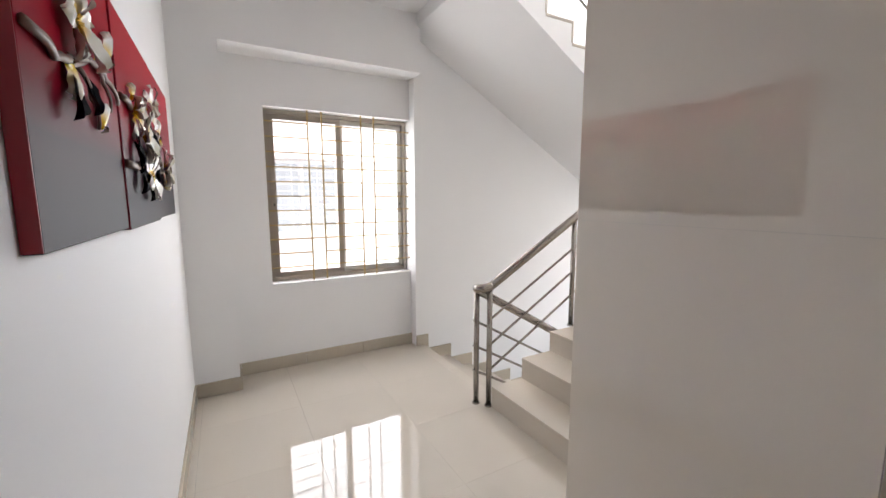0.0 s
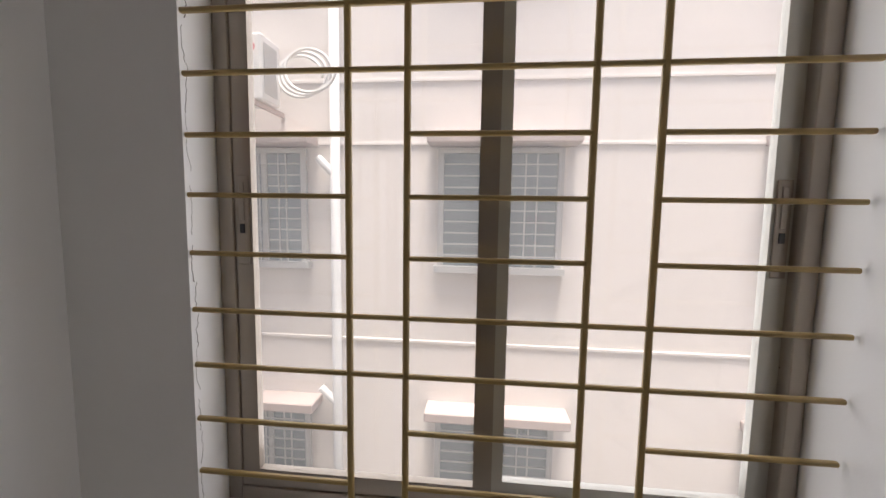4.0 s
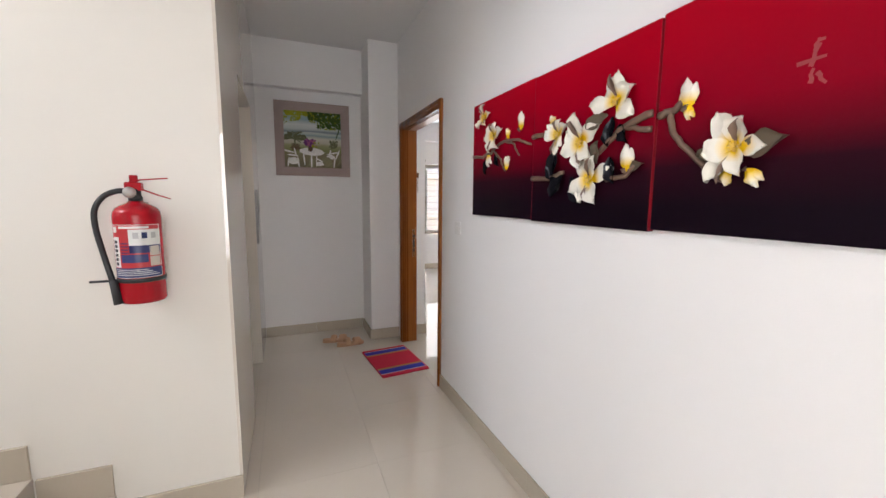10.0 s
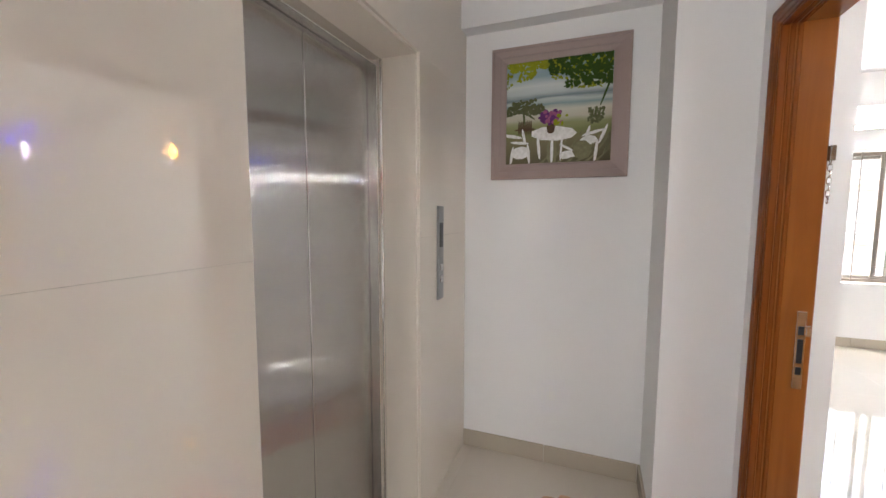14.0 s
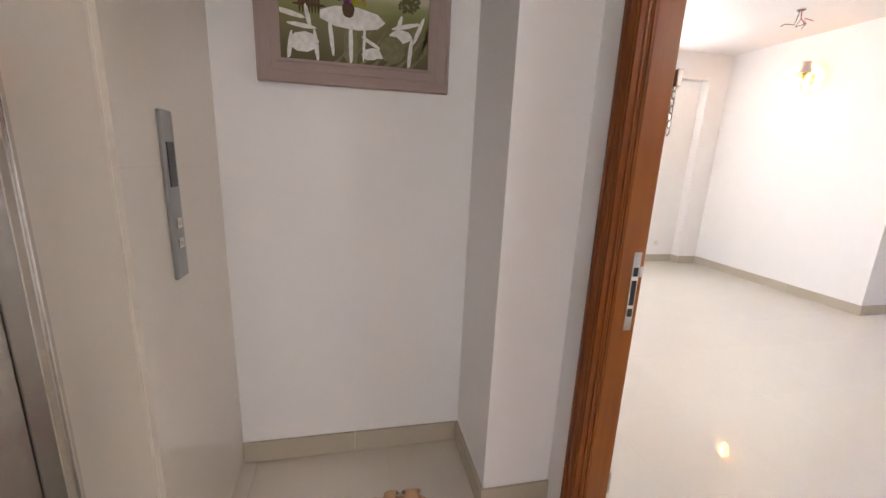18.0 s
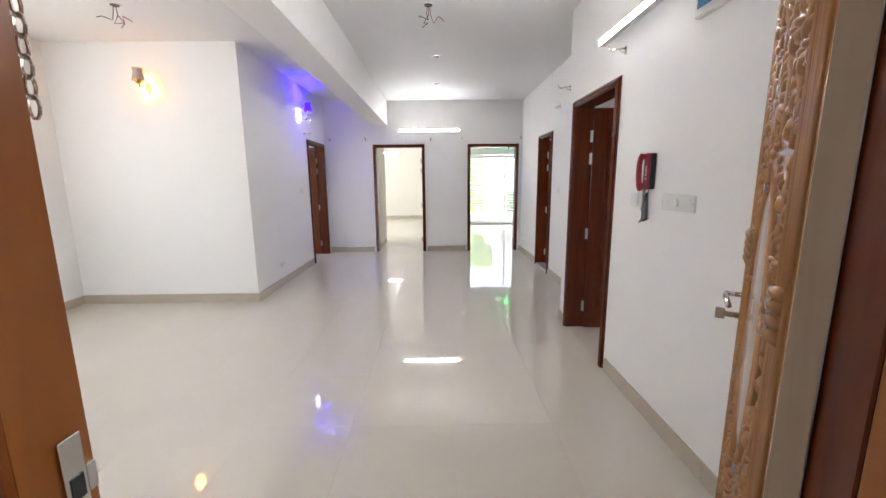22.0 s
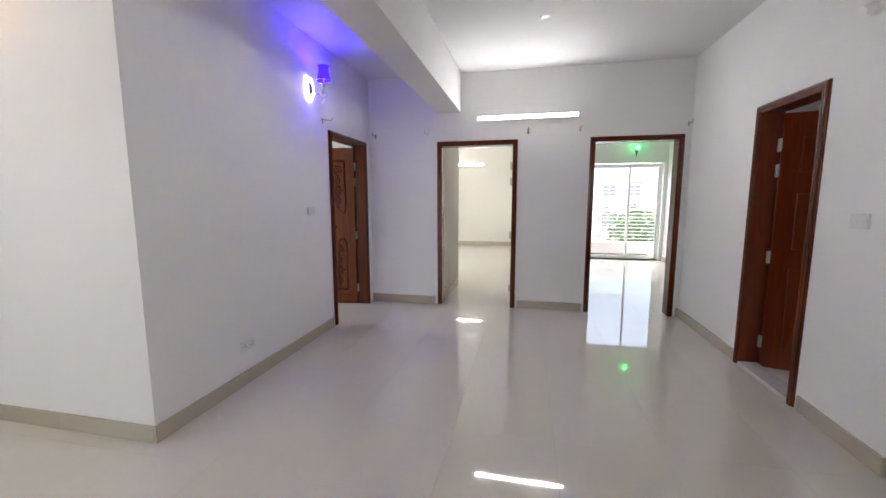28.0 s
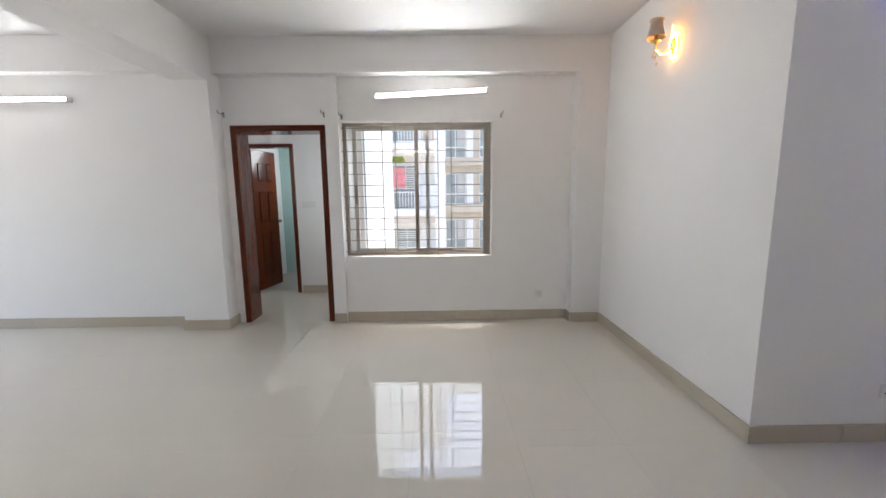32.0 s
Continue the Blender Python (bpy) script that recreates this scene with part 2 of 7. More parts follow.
RED_Y = wood("red_brown_door_wood_cross", (0.080, 0.0105, 0.0020), (0.145, 0.026, 0.0040), 0.24, 0.8, axis=1)
ORANGE_WOOD = wood("amber_door_wood", (0.25, 0.075, 0.014), (0.35, 0.12, 0.024), 0.3, 0.6)
ORANGE_WOOD_Y = wood("amber_door_wood_cross", (0.25, 0.075, 0.014), (0.35, 0.12, 0.024), 0.3, 0.6, axis=1)
AMBER_DARK = wood("dark_amber_moulding", (0.18, 0.046, 0.008), (0.25, 0.070, 0.012), 0.25, 0.5)
GOLD_WOOD = wood("golden_carved_wood", (0.28, 0.120, 0.038), (0.46, 0.225, 0.080), 0.25, 0.8)
ALU = material("grey_aluminium", (0.34, 0.30, 0.26), 0.3, metal=0.8, vary=0.04)
# the same metal, lightened to imitate the sheen of glass before the outer sash
ALU_BEHIND_GLASS = material("aluminium_behind_glass", (0.52, 0.51, 0.47), 0.35, metal=0.5, vary=0.04)
GRILLE = material("cream_grille_paint", (0.40, 0.28, 0.11), 0.4, vary=0.08, scale=30, fine=0.1)
GRILLE_PALE = material("pale_grille_paint", (0.30, 0.26, 0.22), 0.4, vary=0.06, scale=30)
GLASS = glass("clear_glass")
GLASS_HAZE = glass("slightly_dusty_glass", dust=0.02)
GLASS_DUSTY = glass("dusty_glass", dust=0.05)
TUBE = glow("tube_light_glow", (0.97, 0.97, 0.97), 15.0)
PLASTIC = material("white_plastic", (0.78, 0.77, 0.75), 0.35, vary=0.02)
GREY_PLASTIC = material("grey_plastic", (0.45, 0.44, 0.43), 0.35, vary=0.03)

# ---------------------------------------------------------------- building blocks


def mesh_object(name, bm, mat, smooth=False):
    me = bpy.data.meshes.new(name)
    bmesh.ops.recalc_face_normals(bm, faces=bm.faces)
    bm.to_mesh(me)
    bm.free()
    if smooth:
        for p in me.polygons:
            p.use_smooth = True
    me.materials.append(mat)
    return new(name, me)


def part(name, bm, mat, parent, label="", smooth=False):
    ob = mesh_object(name, bm, mat, smooth)
    ob.parent = parent
    if label:
        tagged(ob, label)
    return ob


def empty(name, m, label, category, group="", kind=""):
    ob = new(name)
    ob.empty_display_size = 0.05
    ob.matrix_basis = m
    return tagged(ob, label, category, group, kind)


def box(bm, lo, hi, bevel=0.0, segments=1):
    lo, hi = [min(a, b) for a, b in zip(lo, hi)], [max(a, b) for a, b in zip(lo, hi)]
    made = bmesh.ops.create_cube(bm, size=1)["verts"]
    for v in made:
        v.co = Vector([l + (h - l) * (c + 0.5) for l, h, c in zip(lo, hi, v.co)])
    if bevel:
        edges = {e for v in made for e in v.link_edges}
        bmesh.ops.bevel(bm, geom=list(edges), offset=bevel, segments=segments, affect="EDGES", profile=0.5)
    return bm


def boxes(*spans, bevel=0.0):
    bm = bmesh.new()
    for lo, hi in spans:
        box(bm, lo, hi, bevel)
    return bm


def rod(bm, a, b, r, n=10, r2=None):
    """A round bar from a to b."""
    a, b = Vector(a), Vector(b)
    d = b - a
    m = Matrix.Translation((a + b) / 2) @ d.to_track_quat("Z", "Y").to_matrix().to_4x4()
    bmesh.ops.create_cone(bm, cap_ends=True, segments=n, radius1=r, radius2=r if r2 is None else r2, depth=d.length, matrix=m)
    return bm


def sweep(bm, points, radius, n=6, flat=1.0, normal=(0, 1, 0), taper=0.0):
    """A bar along a line of points, pressed flat along the normal."""
    points = [Vector(p) for p in points]
    normal = Vector(normal)
    rings = []
    for i, p in enumerate(points):
        d = (points[min(i + 1, len(points) - 1)] - points[max(i - 1, 0)]).normalized()
        side = d.cross(normal)
        side = side.normalized() if side.length > 1e-6 else Vector((1, 0, 0))
        up = side.cross(d).normalized()
        r = radius * (1 - taper * i / max(1, len(points) - 1))
        rings.append([bm.verts.new(p + side * r * math.cos(a) + up * r * flat * math.sin(a)) for a in (2 * math.pi * k / n for k in range(n))])
    for a, b in zip(rings, rings[1:]):
        for k in range(n):
            bm.faces.new((a[k], a[(k + 1) % n], b[(k + 1) % n], b[k]))
    bm.faces.new(rings[0][::-1])
    bm.faces.new(rings[-1])
    return bm


def lathe(bm, profile, n=24, m=Matrix()):
    """A turned shape from (radius, height) pairs, about z."""
    rings = [[bm.verts.new(m @ Vector((r * math.cos(a), r * math.sin(a), z))) for a in (2 * math.pi * k / n for k in range(n))] for r, z in profile]
    for a, b in zip(rings, rings[1:]):
        for k in range(n):
            bm.faces.new((a[k], a[(k + 1) % n], b[(k + 1) % n], b[k]))
    bm.faces.new(rings[0][::-1])
    bm.faces.new(rings[-1])
    return bm


def wall(name, axis, lo, hi, a, b, z0, z1, holes=(), mat=None, label="plain white painted wall"):
    """A wall between two planes of one axis, from a to b along the other, with openings (a, b, z0, z1) through it."""
    us = sorted({a, b, *(h[0] for h in holes), *(h[1] for h in holes)})
    zs = sorted({z0, z1, *(h[2] for h in holes), *(h[3] for h in holes)})
    us, zs = [u for u in us if a <= u <= b], [z for z in zs if z0 <= z <= z1]

    def solid(i, k):
        if not (0 <= i < len(us) - 1 and 0 <= k < len(zs) - 1):
            return False
        u, z = (us[i] + us[i + 1]) / 2, (zs[k] + zs[k + 1]) / 2
        return not any(h[0] < u < h[1] and h[2] < z < h[3] for h in holes)

    bm = bmesh.new()
    seen = {}

    def vert(u, w, z):
        key = (round(u, 4), round(w, 4), round(z, 4))
        if key not in seen:
            seen[key] = bm.verts.new((w, u, z) if axis == "x" else (u, w, z))
        return seen[key]

    for i in range(len(us) - 1):
        for k in range(len(zs) - 1):
            if not solid(i, k):
                continue
            u0, u1, v0, v1 = us[i], us[i + 1], zs[k], zs[k + 1]
            for w in (lo, hi):
                bm.faces.new([vert(u0, w, v0), vert(u1, w, v0), vert(u1, w, v1), vert(u0, w, v1)])
            if not solid(i - 1, k):
                bm.faces.new([vert(u0, lo, v0), vert(u0, hi, v0), vert(u0, hi, v1), vert(u0, lo, v1)])
            if not solid(i + 1, k):
                bm.faces.new([vert(u1, lo, v0), vert(u1, hi, v0), vert(u1, hi, v1), vert(u1, lo, v1)])
            if not solid(i, k - 1):
                bm.faces.new([vert(u0, lo, v0), vert(u0, hi, v0), vert(u1, hi, v0), vert(u1, lo, v0)])
            if not solid(i, k + 1):
                bm.faces.new([vert(u0, lo, v1), vert(u0, hi, v1), vert(u1, hi, v1), vert(u1, lo, v1)])
    ob = mesh_object(name, bm, mat or WALL)
    return tagged(ob, label, "wall", kind="structure")


def block(name, lo, hi, mat, label, category="wall", bevel=0.0):
    return tagged(mesh_object(name, box(bmesh.new(), lo, hi, bevel), mat), label, category, kind="structure")


def skirting(name, spans, mat=None, height=0.105, proud=0.014):
    """Skirting tiles on the faces given as (axis, plane, side, a, b): side is +1 or -1, where the room lies."""
    base = tagged(new(name), "beige polished skirting tiles along the walls", "skirting", kind="structure")
    for axis, plane, side, a, b in spans:
        count = max(1, round(abs(b - a) / 0.6))
        for i in range(count):
            u0, u1 = a + (b - a) * i / count, a + (b - a) * (i + 1) / count
            gap = 0.0012
            lo, hi = (plane, u0 + gap, 0.001), (plane + side * proud, u1 - gap, height)
            if axis == "y":
                lo, hi = (u0 + gap, plane, 0.001), (u1 - gap, plane + side * proud, height)
            part("skirting_tile", box(bmesh.new(), lo, hi, 0.002), mat or SKIRT, base)
    return base


def floor_tiles(base, x0, x1, y0, y1, size, mat, top=0.0, origin=(0.0, 0.0), joined=False):
    """Square tiles with thin joints, each a piece of its own, cut at the edges of the rectangle."""
    shared = {}
    bm_all = bmesh.new() if joined else None
    i0, i1 = math.floor((x0 - origin[0]) / size), math.ceil((x1 - origin[0]) / size)
    j0, j1 = math.floor((y0 - origin[1]) / size), math.ceil((y1 - origin[1]) / size)
    for i in range(i0, i1):
        for j in range(j0, j1):
            ax, bx = max(x0, origin[0] + i * size), min(x1, origin[0] + (i + 1) * size)
            ay, by = max(y0, origin[1] + j * size), min(y1, origin[1] + (j + 1) * size)
            if bx - ax < 0.02 or by - ay < 0.02:
                continue
            g = 0.0004
            if joined:
                box(bm_all, (ax + g, ay + g, top - 0.008), (bx - g, by - g, top))
                continue
            key = (round(bx - ax, 3), round(by - ay, 3))
            if key not in shared:
                bm = bmesh.new()
                w, d = (bx - ax) / 2 - g, (by - ay) / 2 - g
                box(bm, (-w, -d, -0.008), (w, d, 0))
                me = bpy.data.meshes.new("floor_tile")
                bm.to_mesh(me)
                bm.free()
                me.materials.append(mat)
                shared[key] = me
            t = new("floor_tile", shared[key])
            t.location = ((ax + bx) / 2, (ay + by) / 2, top)
            t.parent = base
    if joined:
        ob = part("floor_tiles", bm_all, mat, base)
        tagged(ob, kind="stuff")


# ---------------------------------------------------------------- structure: lobby and stairs
wall("wall_lobby_flat", "x", -0.13, 0.0, -4.6, 0.28, 0, 3.1, [(-4.02, -2.945, -1, 2.16)], label="white painted lobby wall with the flat's entrance")
wall("wall_lobby_end", "y", -4.74, -4.6, -0.15, 3.6, 0, 3.1, label="white painted wall at the end of the lobby")
block("beam_lobby_end", (0.29, -4.6, 2.52), (1.3105, -4.5, 3.0), WALL, "white painted beam above the framed picture", "beam")
block("pilaster_lobby_door", (0.0, -4.6, 0), (0.29, -4.165, 3.0), WALL, "white painted pilaster beside the entrance door", "pilaster")
block("pilaster_landing", (0.0, 0.04, 0), (0.295, 0.298, 3.0), WALL, "white painted pilaster beside the landing window", "pilaster")
window_wall = wall("wall_landing_window", "y", 0.298, 0.47, -0.15, 1.84, 0, 3.1, [(0.581, 1.84, 0.735, 2.172)], label="white painted wall with the landing window")
block("beam_landing_window", (0.295, 0.04, 2.525), (1.84, 0.298, 3.0), WALL, "white painted beam above the landing window", "beam")
wall("wall_stair_outer", "y", 0.19, 0.43, 1.84, 6.0, -1.8, 6.2, label="white painted outer wall of the stairs")
wall("wall_stair_inner", "y", -2.42, -2.24, 1.3255, 6.0, -1.8, 6.2, label="cream painted wall beside the stairs", mat=WALL_CREAM)
wall("wall_stair_end", "x", 5.4, 5.55, -2.24, 0.19, -1.8, 6.2, [(-1.9, -0.1, 3.3, 5.0), (-2.0, -0.2, -0.5, 1.0)], label="white painted end wall of the stairs")
wall("wall_lift", "x", 1.325, 1.50, -4.6, -2.242, 0, 3.1, [(-3.93, -2.99, -1, 2.19)], mat=WALL, label="masonry wall of the lift shaft")
wall("wall_lift_shaft", "x", 1.62, 1.7, -4.6, -2.42, 0, 3.1, label="back of the lift doorway")
block("ceiling_lobby", (-0.15, -4.6, 3.0), (1.8, 0.298, 3.15), WALL, "white painted lobby ceiling", "ceiling")
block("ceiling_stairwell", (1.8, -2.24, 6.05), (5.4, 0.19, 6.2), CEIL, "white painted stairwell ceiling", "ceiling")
wall("wall_upper_lobby", "x", 1.0, 1.1, -2.24, 0.28, 3.15, 6.2, label="white painted wall of the upper lobby")

# ---------------------------------------------------------------- structure: flat
wall("wall_entrance", "y", -2.265, -2.12, -3.56, -0.13, 0, 3.1, [(-3.40, -2.47, -1, 2.13)], label="white painted wall with the bedroom door and wall telephone")
block("pier_washbasin", (-3.56, -2.12, 0), (-3.45, -0.8, 3.0), WALL, "white painted pier beside the washbasin recess", "wall")
wall("wall_bath", "y", -1.84, -1.70, -7.61, -3.56, 0, 3.1, [(-6.29, -5.51, -1, 2.13), (-4.84, -3.56, -1, 2.17)], label="white painted wall with the bathroom door")
block("washbasin_recess_side", (-4.96, -1.70, 0), (-4.84, -0.8, 2.6), WALL, "white painted side wall of the washbasin recess")
block("washbasin_recess_back", (-4.84, -0.93, 0), (-3.56, -0.83, 2.17), WALL, "white painted back wall of the washbasin recess")
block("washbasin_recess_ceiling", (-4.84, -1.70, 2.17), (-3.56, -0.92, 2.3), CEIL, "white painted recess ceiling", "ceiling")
wall("wall_far", "x", -7.76, -7.61, -5.85, -1.70, 0, 3.1, [(-4.785, -3.767, -1, 2.13), (-2.922, -1.908, -1, 2.13)], label="white painted wall with two bedroom doors")
wall("wall_purple_lamp", "y", -5.85, -5.71, -7.61, -4.305, 0, 3.1, [(-7.47, -6.48, -1, 2.13)], label="white painted wall with the violet lamp")
wall("wall_amber_lamp", "x", -4.445, -4.305, -7.81, -5.85, 0, 3.1, label="white painted wall with the amber lamp")
block("pilaster_window", (-4.445, -7.94, 0), (-3.99, -7.81, 2.95), WALL, "white painted pilaster beside the living room window", "pilaster")
wall("wall_living_window", "y", -8.19, -7.94, -4.445, -0.15, 0, 3.1, [(-3.14, -1.54, 0.725, 2.16), (-1.39, -0.40, -1, 2.13)], label="white painted wall with the window and a passage door")
block("pilaster_passage", (-1.54, -7.94, 0), (-1.405, -7.885, 2.61), WALL, "slim white painted pilaster between door and window", "pilaster")
block("pier_entrance", (-0.285, -4.74, 0), (-0.13, -4.16, 2.95), WALL, "white painted pier inside the entrance", "pilaster")
block("column_living", (-0.325, -8.0, 0), (0.14, -7.725, 2.95), WALL, "white painted column", "column")
block("beam_window", (-3.99, -7.94, 2.61), (-0.325, -7.81, 2.95), WALL, "white painted beam above the window", "beam")
block("beam_column", (-0.325, -7.725, 2.53), (0.03, -4.74, 2.95), WALL, "white painted ceiling beam that rests on the column", "beam")
block("beam_hall", (-7.61, -4.77, 2.48), (-0.13, -4.48, 2.95), WALL, "white painted ceiling beam along the hall", "beam")
wall("wall_living_south", "y", -8.1, -7.86, 0.14, 3.75, 0, 3.1, label="white painted living room wall")
# the opening is unseen, made only to hold the fill lamp
wall("wall_living_east", "x", 3.6, 3.75, -7.86, -4.6, 0, 3.1, [(-7.4, -5.2, 0.3, 2.2)], label="white painted living room end wall with an added opening")
block("beam_living_south", (0.14, -7.86, 2.62), (3.6, -7.74, 2.95), WALL, "white painted beam along the living room wall", "beam")
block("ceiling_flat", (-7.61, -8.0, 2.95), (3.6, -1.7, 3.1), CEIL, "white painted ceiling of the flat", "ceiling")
# rooms beyond the doors
wall("wall_passage_left", "x", 0.2, 0.32, -10.8, -8.1, 0, 3.0, label="white painted passage wall")
# opening on the unseen side, added for the passage fill lamp
wall("wall_passage_right", "x", -1.72, -1.6, -9.3, -8.19, 0, 3.0, [(-9.15, -8.45, 0.9, 2.1)], label="white painted passage wall")
wall("wall_passage_back", "y", -9.37, -9.25, -1.72, 0.2, 0, 3.0, [(-0.57, 0.13, -1, 2.1)], label="white painted wall with the washroom door")
block("ceiling_passage", (-1.72, -10.8, 2.85), (0.32, -8.19, 3.0), CEIL, "white painted passage ceiling", "ceiling")
TILE_MINT = material("mint_wall_tile", (0.40, 0.55, 0.53), 0.12, vary=0.05, random_vary=0.04)
washroom_back = wall("wall_washroom_back", "y", -10.8, -10.7, -1.72, 0.32, 0, 3.0, mat=GREY_PLASTIC, label="mint tiled washroom wall")
# opening out of view, added for the washroom fill lamp
wall("wall_washroom_right", "x", -0.85, -0.75, -10.7, -9.37, 0, 3.0, [(-10.3, -9.8, 1.7, 2.2)], mat=TILE_MINT, label="mint tiled washroom wall")
for row in range(22):
    for col in range(4):
        x, z = -0.75 + 0.3 * col - 0.15 * (row % 2), 0.12 * row
        x0, x1 = max(x, -0.75), min(x + 0.3, 0.2)
        if x1 - x0 > 0.03:
            part("wall_tile", box(bmesh.new(), (x0 + 0.002, -10.70, z + 0.002), (x1 - 0.002, -10.692, z + 0.118)), TILE_MINT, washroom_back)
ROOM_CREAM = WALL_CREAM
wall("wall_room_2_left", "y", -4.87, -4.74, -8.85, -7.76, 0, 3.0, mat=ROOM_CREAM, label="cream painted bedroom wall")
wall("wall_room_2_turn", "x", -8.98, -8.85, -7.4, -4.74, 0, 3.0, mat=ROOM_CREAM, label="cream painted bedroom wall")
wall("wall_room_2_back", "x", -14.75, -14.6, -7.5, -3.0, 0, 3.0, mat=ROOM_CREAM, label="cream painted bedroom wall")
wall("wall_room_2_right", "y", -3.36, -3.24, -14.6, -7.76, 0, 3.0, mat=ROOM_CREAM, label="cream painted bedroom wall")
# window opening out of view, added for the room 2 fill
wall("wall_room_2_far", "y", -7.5, -7.38, -14.6, -8.98, 0, 3.0, [(-12.4, -10.8, 0.85, 2.15)], mat=ROOM_CREAM, label="cream painted bedroom wall")
block("ceiling_room_2", (-14.75, -7.5, 2.9), (-7.76, -3.24, 3.0), CEIL, "white painted bedroom ceiling", "ceiling")
wall("wall_room_3_right", "y", -0.62, -0.5, -12.2, -7.61, 0, 3.0, label="white painted bedroom wall")
wall("wall_room_3_side", "x", -7.61, -7.5, -1.70, -0.5, 0, 3.0, label="white painted bedroom wall")
wall("wall_room_3_balcony", "x", -12.35, -12.2, -3.24, -0.5, 0, 3.0, [(-2.75, -0.70, -1, 2.2)], label="white painted wall with the balcony door")
block("ceiling_room_3", (-12.35, -3.24, 2.9), (-7.76, -0.5, 3.0), CEIL, "white painted bedroom ceiling", "ceiling")
wall("wall_bedroom_back", "y", -0.1, 0.0, -3.45, -0.15, 0, 3.0, label="white painted bedroom wall")
block("ceiling_bedroom", (-3.45, -2.12, 2.9), (-0.15, 0.0, 3.0), CEIL, "white painted bedroom ceiling", "ceiling")
wall("wall_bath_back", "y", -0.5, -0.4, -7.5, -4.96, 0, 3.0, label="tiled bathroom wall")
block("ceiling_bath", (-7.5, -1.70, 2.6), (-4.96, -0.4, 2.7), CEIL, "white painted bathroom ceiling", "ceiling")
# window opening out of view, added for the bedroom fill
wall("wall_room_1_back", "y", -8.6, -8.5, -8.9, -4.445, 0, 3.0, [(-7.1, -5.7, 0.8, 2.1)], label="white painted bedroom wall")
wall("wall_room_1_side", "x", -8.98, -8.85, -8.6, -7.4, 0, 3.0, label="white painted bedroom wall")
wall("wall_room_1_side_b", "x", -8.85, -8.75, -7.4, -4.87, 0, 3.0, label="white painted bedroom wall")
block("ceiling_room_1", (-8.85, -8.6, 2.9), (-4.445, -5.85, 3.0), CEIL, "white painted bedroom ceiling", "ceiling")

# floors: one slab under all, tiles on it
block("floor_slab", (-14.75, -10.8, -0.3), (0.0, 0.0, -0.009), GROUT, "concrete slab with tile joints", "floor")
block("floor_slab_living", (0.0, -10.8, -0.3), (3.75, -4.6, -0.009), GROUT, "concrete slab with tile joints", "floor")
block("floor_slab_lobby", (0.0, -4.6, -0.3), (1.7, -2.24, -0.009), GROUT, "concrete lobby slab with tile joints", "floor")
block("floor_slab_landing", (0.0, -2.24, -0.3), (1.93, 0.298, -0.0095), GROUT, "concrete landing slab with tile joints", "floor")
lobby_floor = tagged(new("floor_lobby"), "polished beige lobby floor of large square tiles", "floor", kind="structure")
floor_tiles(lobby_floor, 0.0, 1.325, -4.6, -2.24, 0.6, FLOOR_LOBBY, origin=(0.05, -2.24))
floor_tiles(lobby_floor, 0.0, 1.93, -2.24, 0.298, 0.6, FLOOR_LOBBY, origin=(0.05, -2.24))
floor_tiles(lobby_floor, 1.325, 1.62, -3.93, -2.99, 0.6, FLOOR_LOBBY, origin=(0.05, -2.24))
flat_floor = tagged(new("floor_flat"), "polished off-white vitrified floor tiles", "floor", kind="structure")
floor_tiles(flat_floor, -7.61, 0.0, -5.71, -1.84, 0.6, FLOOR, origin=(0.0, -3.45))
floor_tiles(flat_floor, -4.305, 3.6, -7.94, -5.71, 0.6, FLOOR, origin=(0.0, -3.45))
rooms_floor = tagged(new("floor_rooms"), "polished off-white vitrified floor tiles", "floor", kind="structure")
for span in ((0.0, 3.6, -5.71, -4.74), (-14.6, -7.61, -7.4, -0.62), (-8.85, -4.445, -8.5, -5.71), (-1.6, 0.2, -9.37, -7.94), (-3.45, -0.15, -1.84, -0.1), (-7.5, -3.56, -1.84, -0.5), (-12.35, -12.2, -3.2, -0.5)):
    floor_tiles(rooms_floor, *span, 0.6, FLOOR, origin=(0.0, -3.45), joined=True)

skirting("skirting_lobby", [("x", 0.0, 1, -2.94, 0.04), ("x", 0.29, 1, -4.6, -4.165), ("y", -4.165, 1, 0.0, 0.304), ("y", -4.6, 1, 0.305, 1.31), ("x", 0.295, 1, 0.04, 0.298), ("y", 0.04, -1, 0.0, 0.31), ("y", 0.298, -1, 0.31, 1.84)])
skirting("skirting_flat", [
    ("y", -2.265, -1, -2.44, -0.2), ("y", -2.265, -1, -3.574, -3.43), ("x", -3.56, -1, -2.265, -0.93), ("y", -1.84, -1, -5.48, -4.826), ("x", -4.84, 1, -1.84, -0.93), ("y", -1.84, -1, -7.61, -6.32),
    ("x", -7.61, 1, -3.74, -2.95), ("x", -7.61, 1, -5.71, -4.815), ("x", -7.61, 1, -1.88, -1.84), ("y", -5.71, 1, -6.45, -4.291), ("x", -4.305, 1, -7.81, -5.71), ("y", -7.81, 1, -4.29, -3.99),
    ("x", -3.99, 1, -7.94, -7.81), ("y", -7.94, 1, -3.976, -1.54), ("y", -7.885, 1, -1.54, -1.405), ("x", -0.325, -1, -7.94, -7.725), ("y", -7.725, 1, -0.339, 0.154), ("y", -7.86, 1, 0.155, 3.6), ("x", -0.285, -1, -4.6, -4.16), ("y", -4.16, 1, -0.299, -0.13), ("x", -0.13, -1, -2.88, -2.28)])
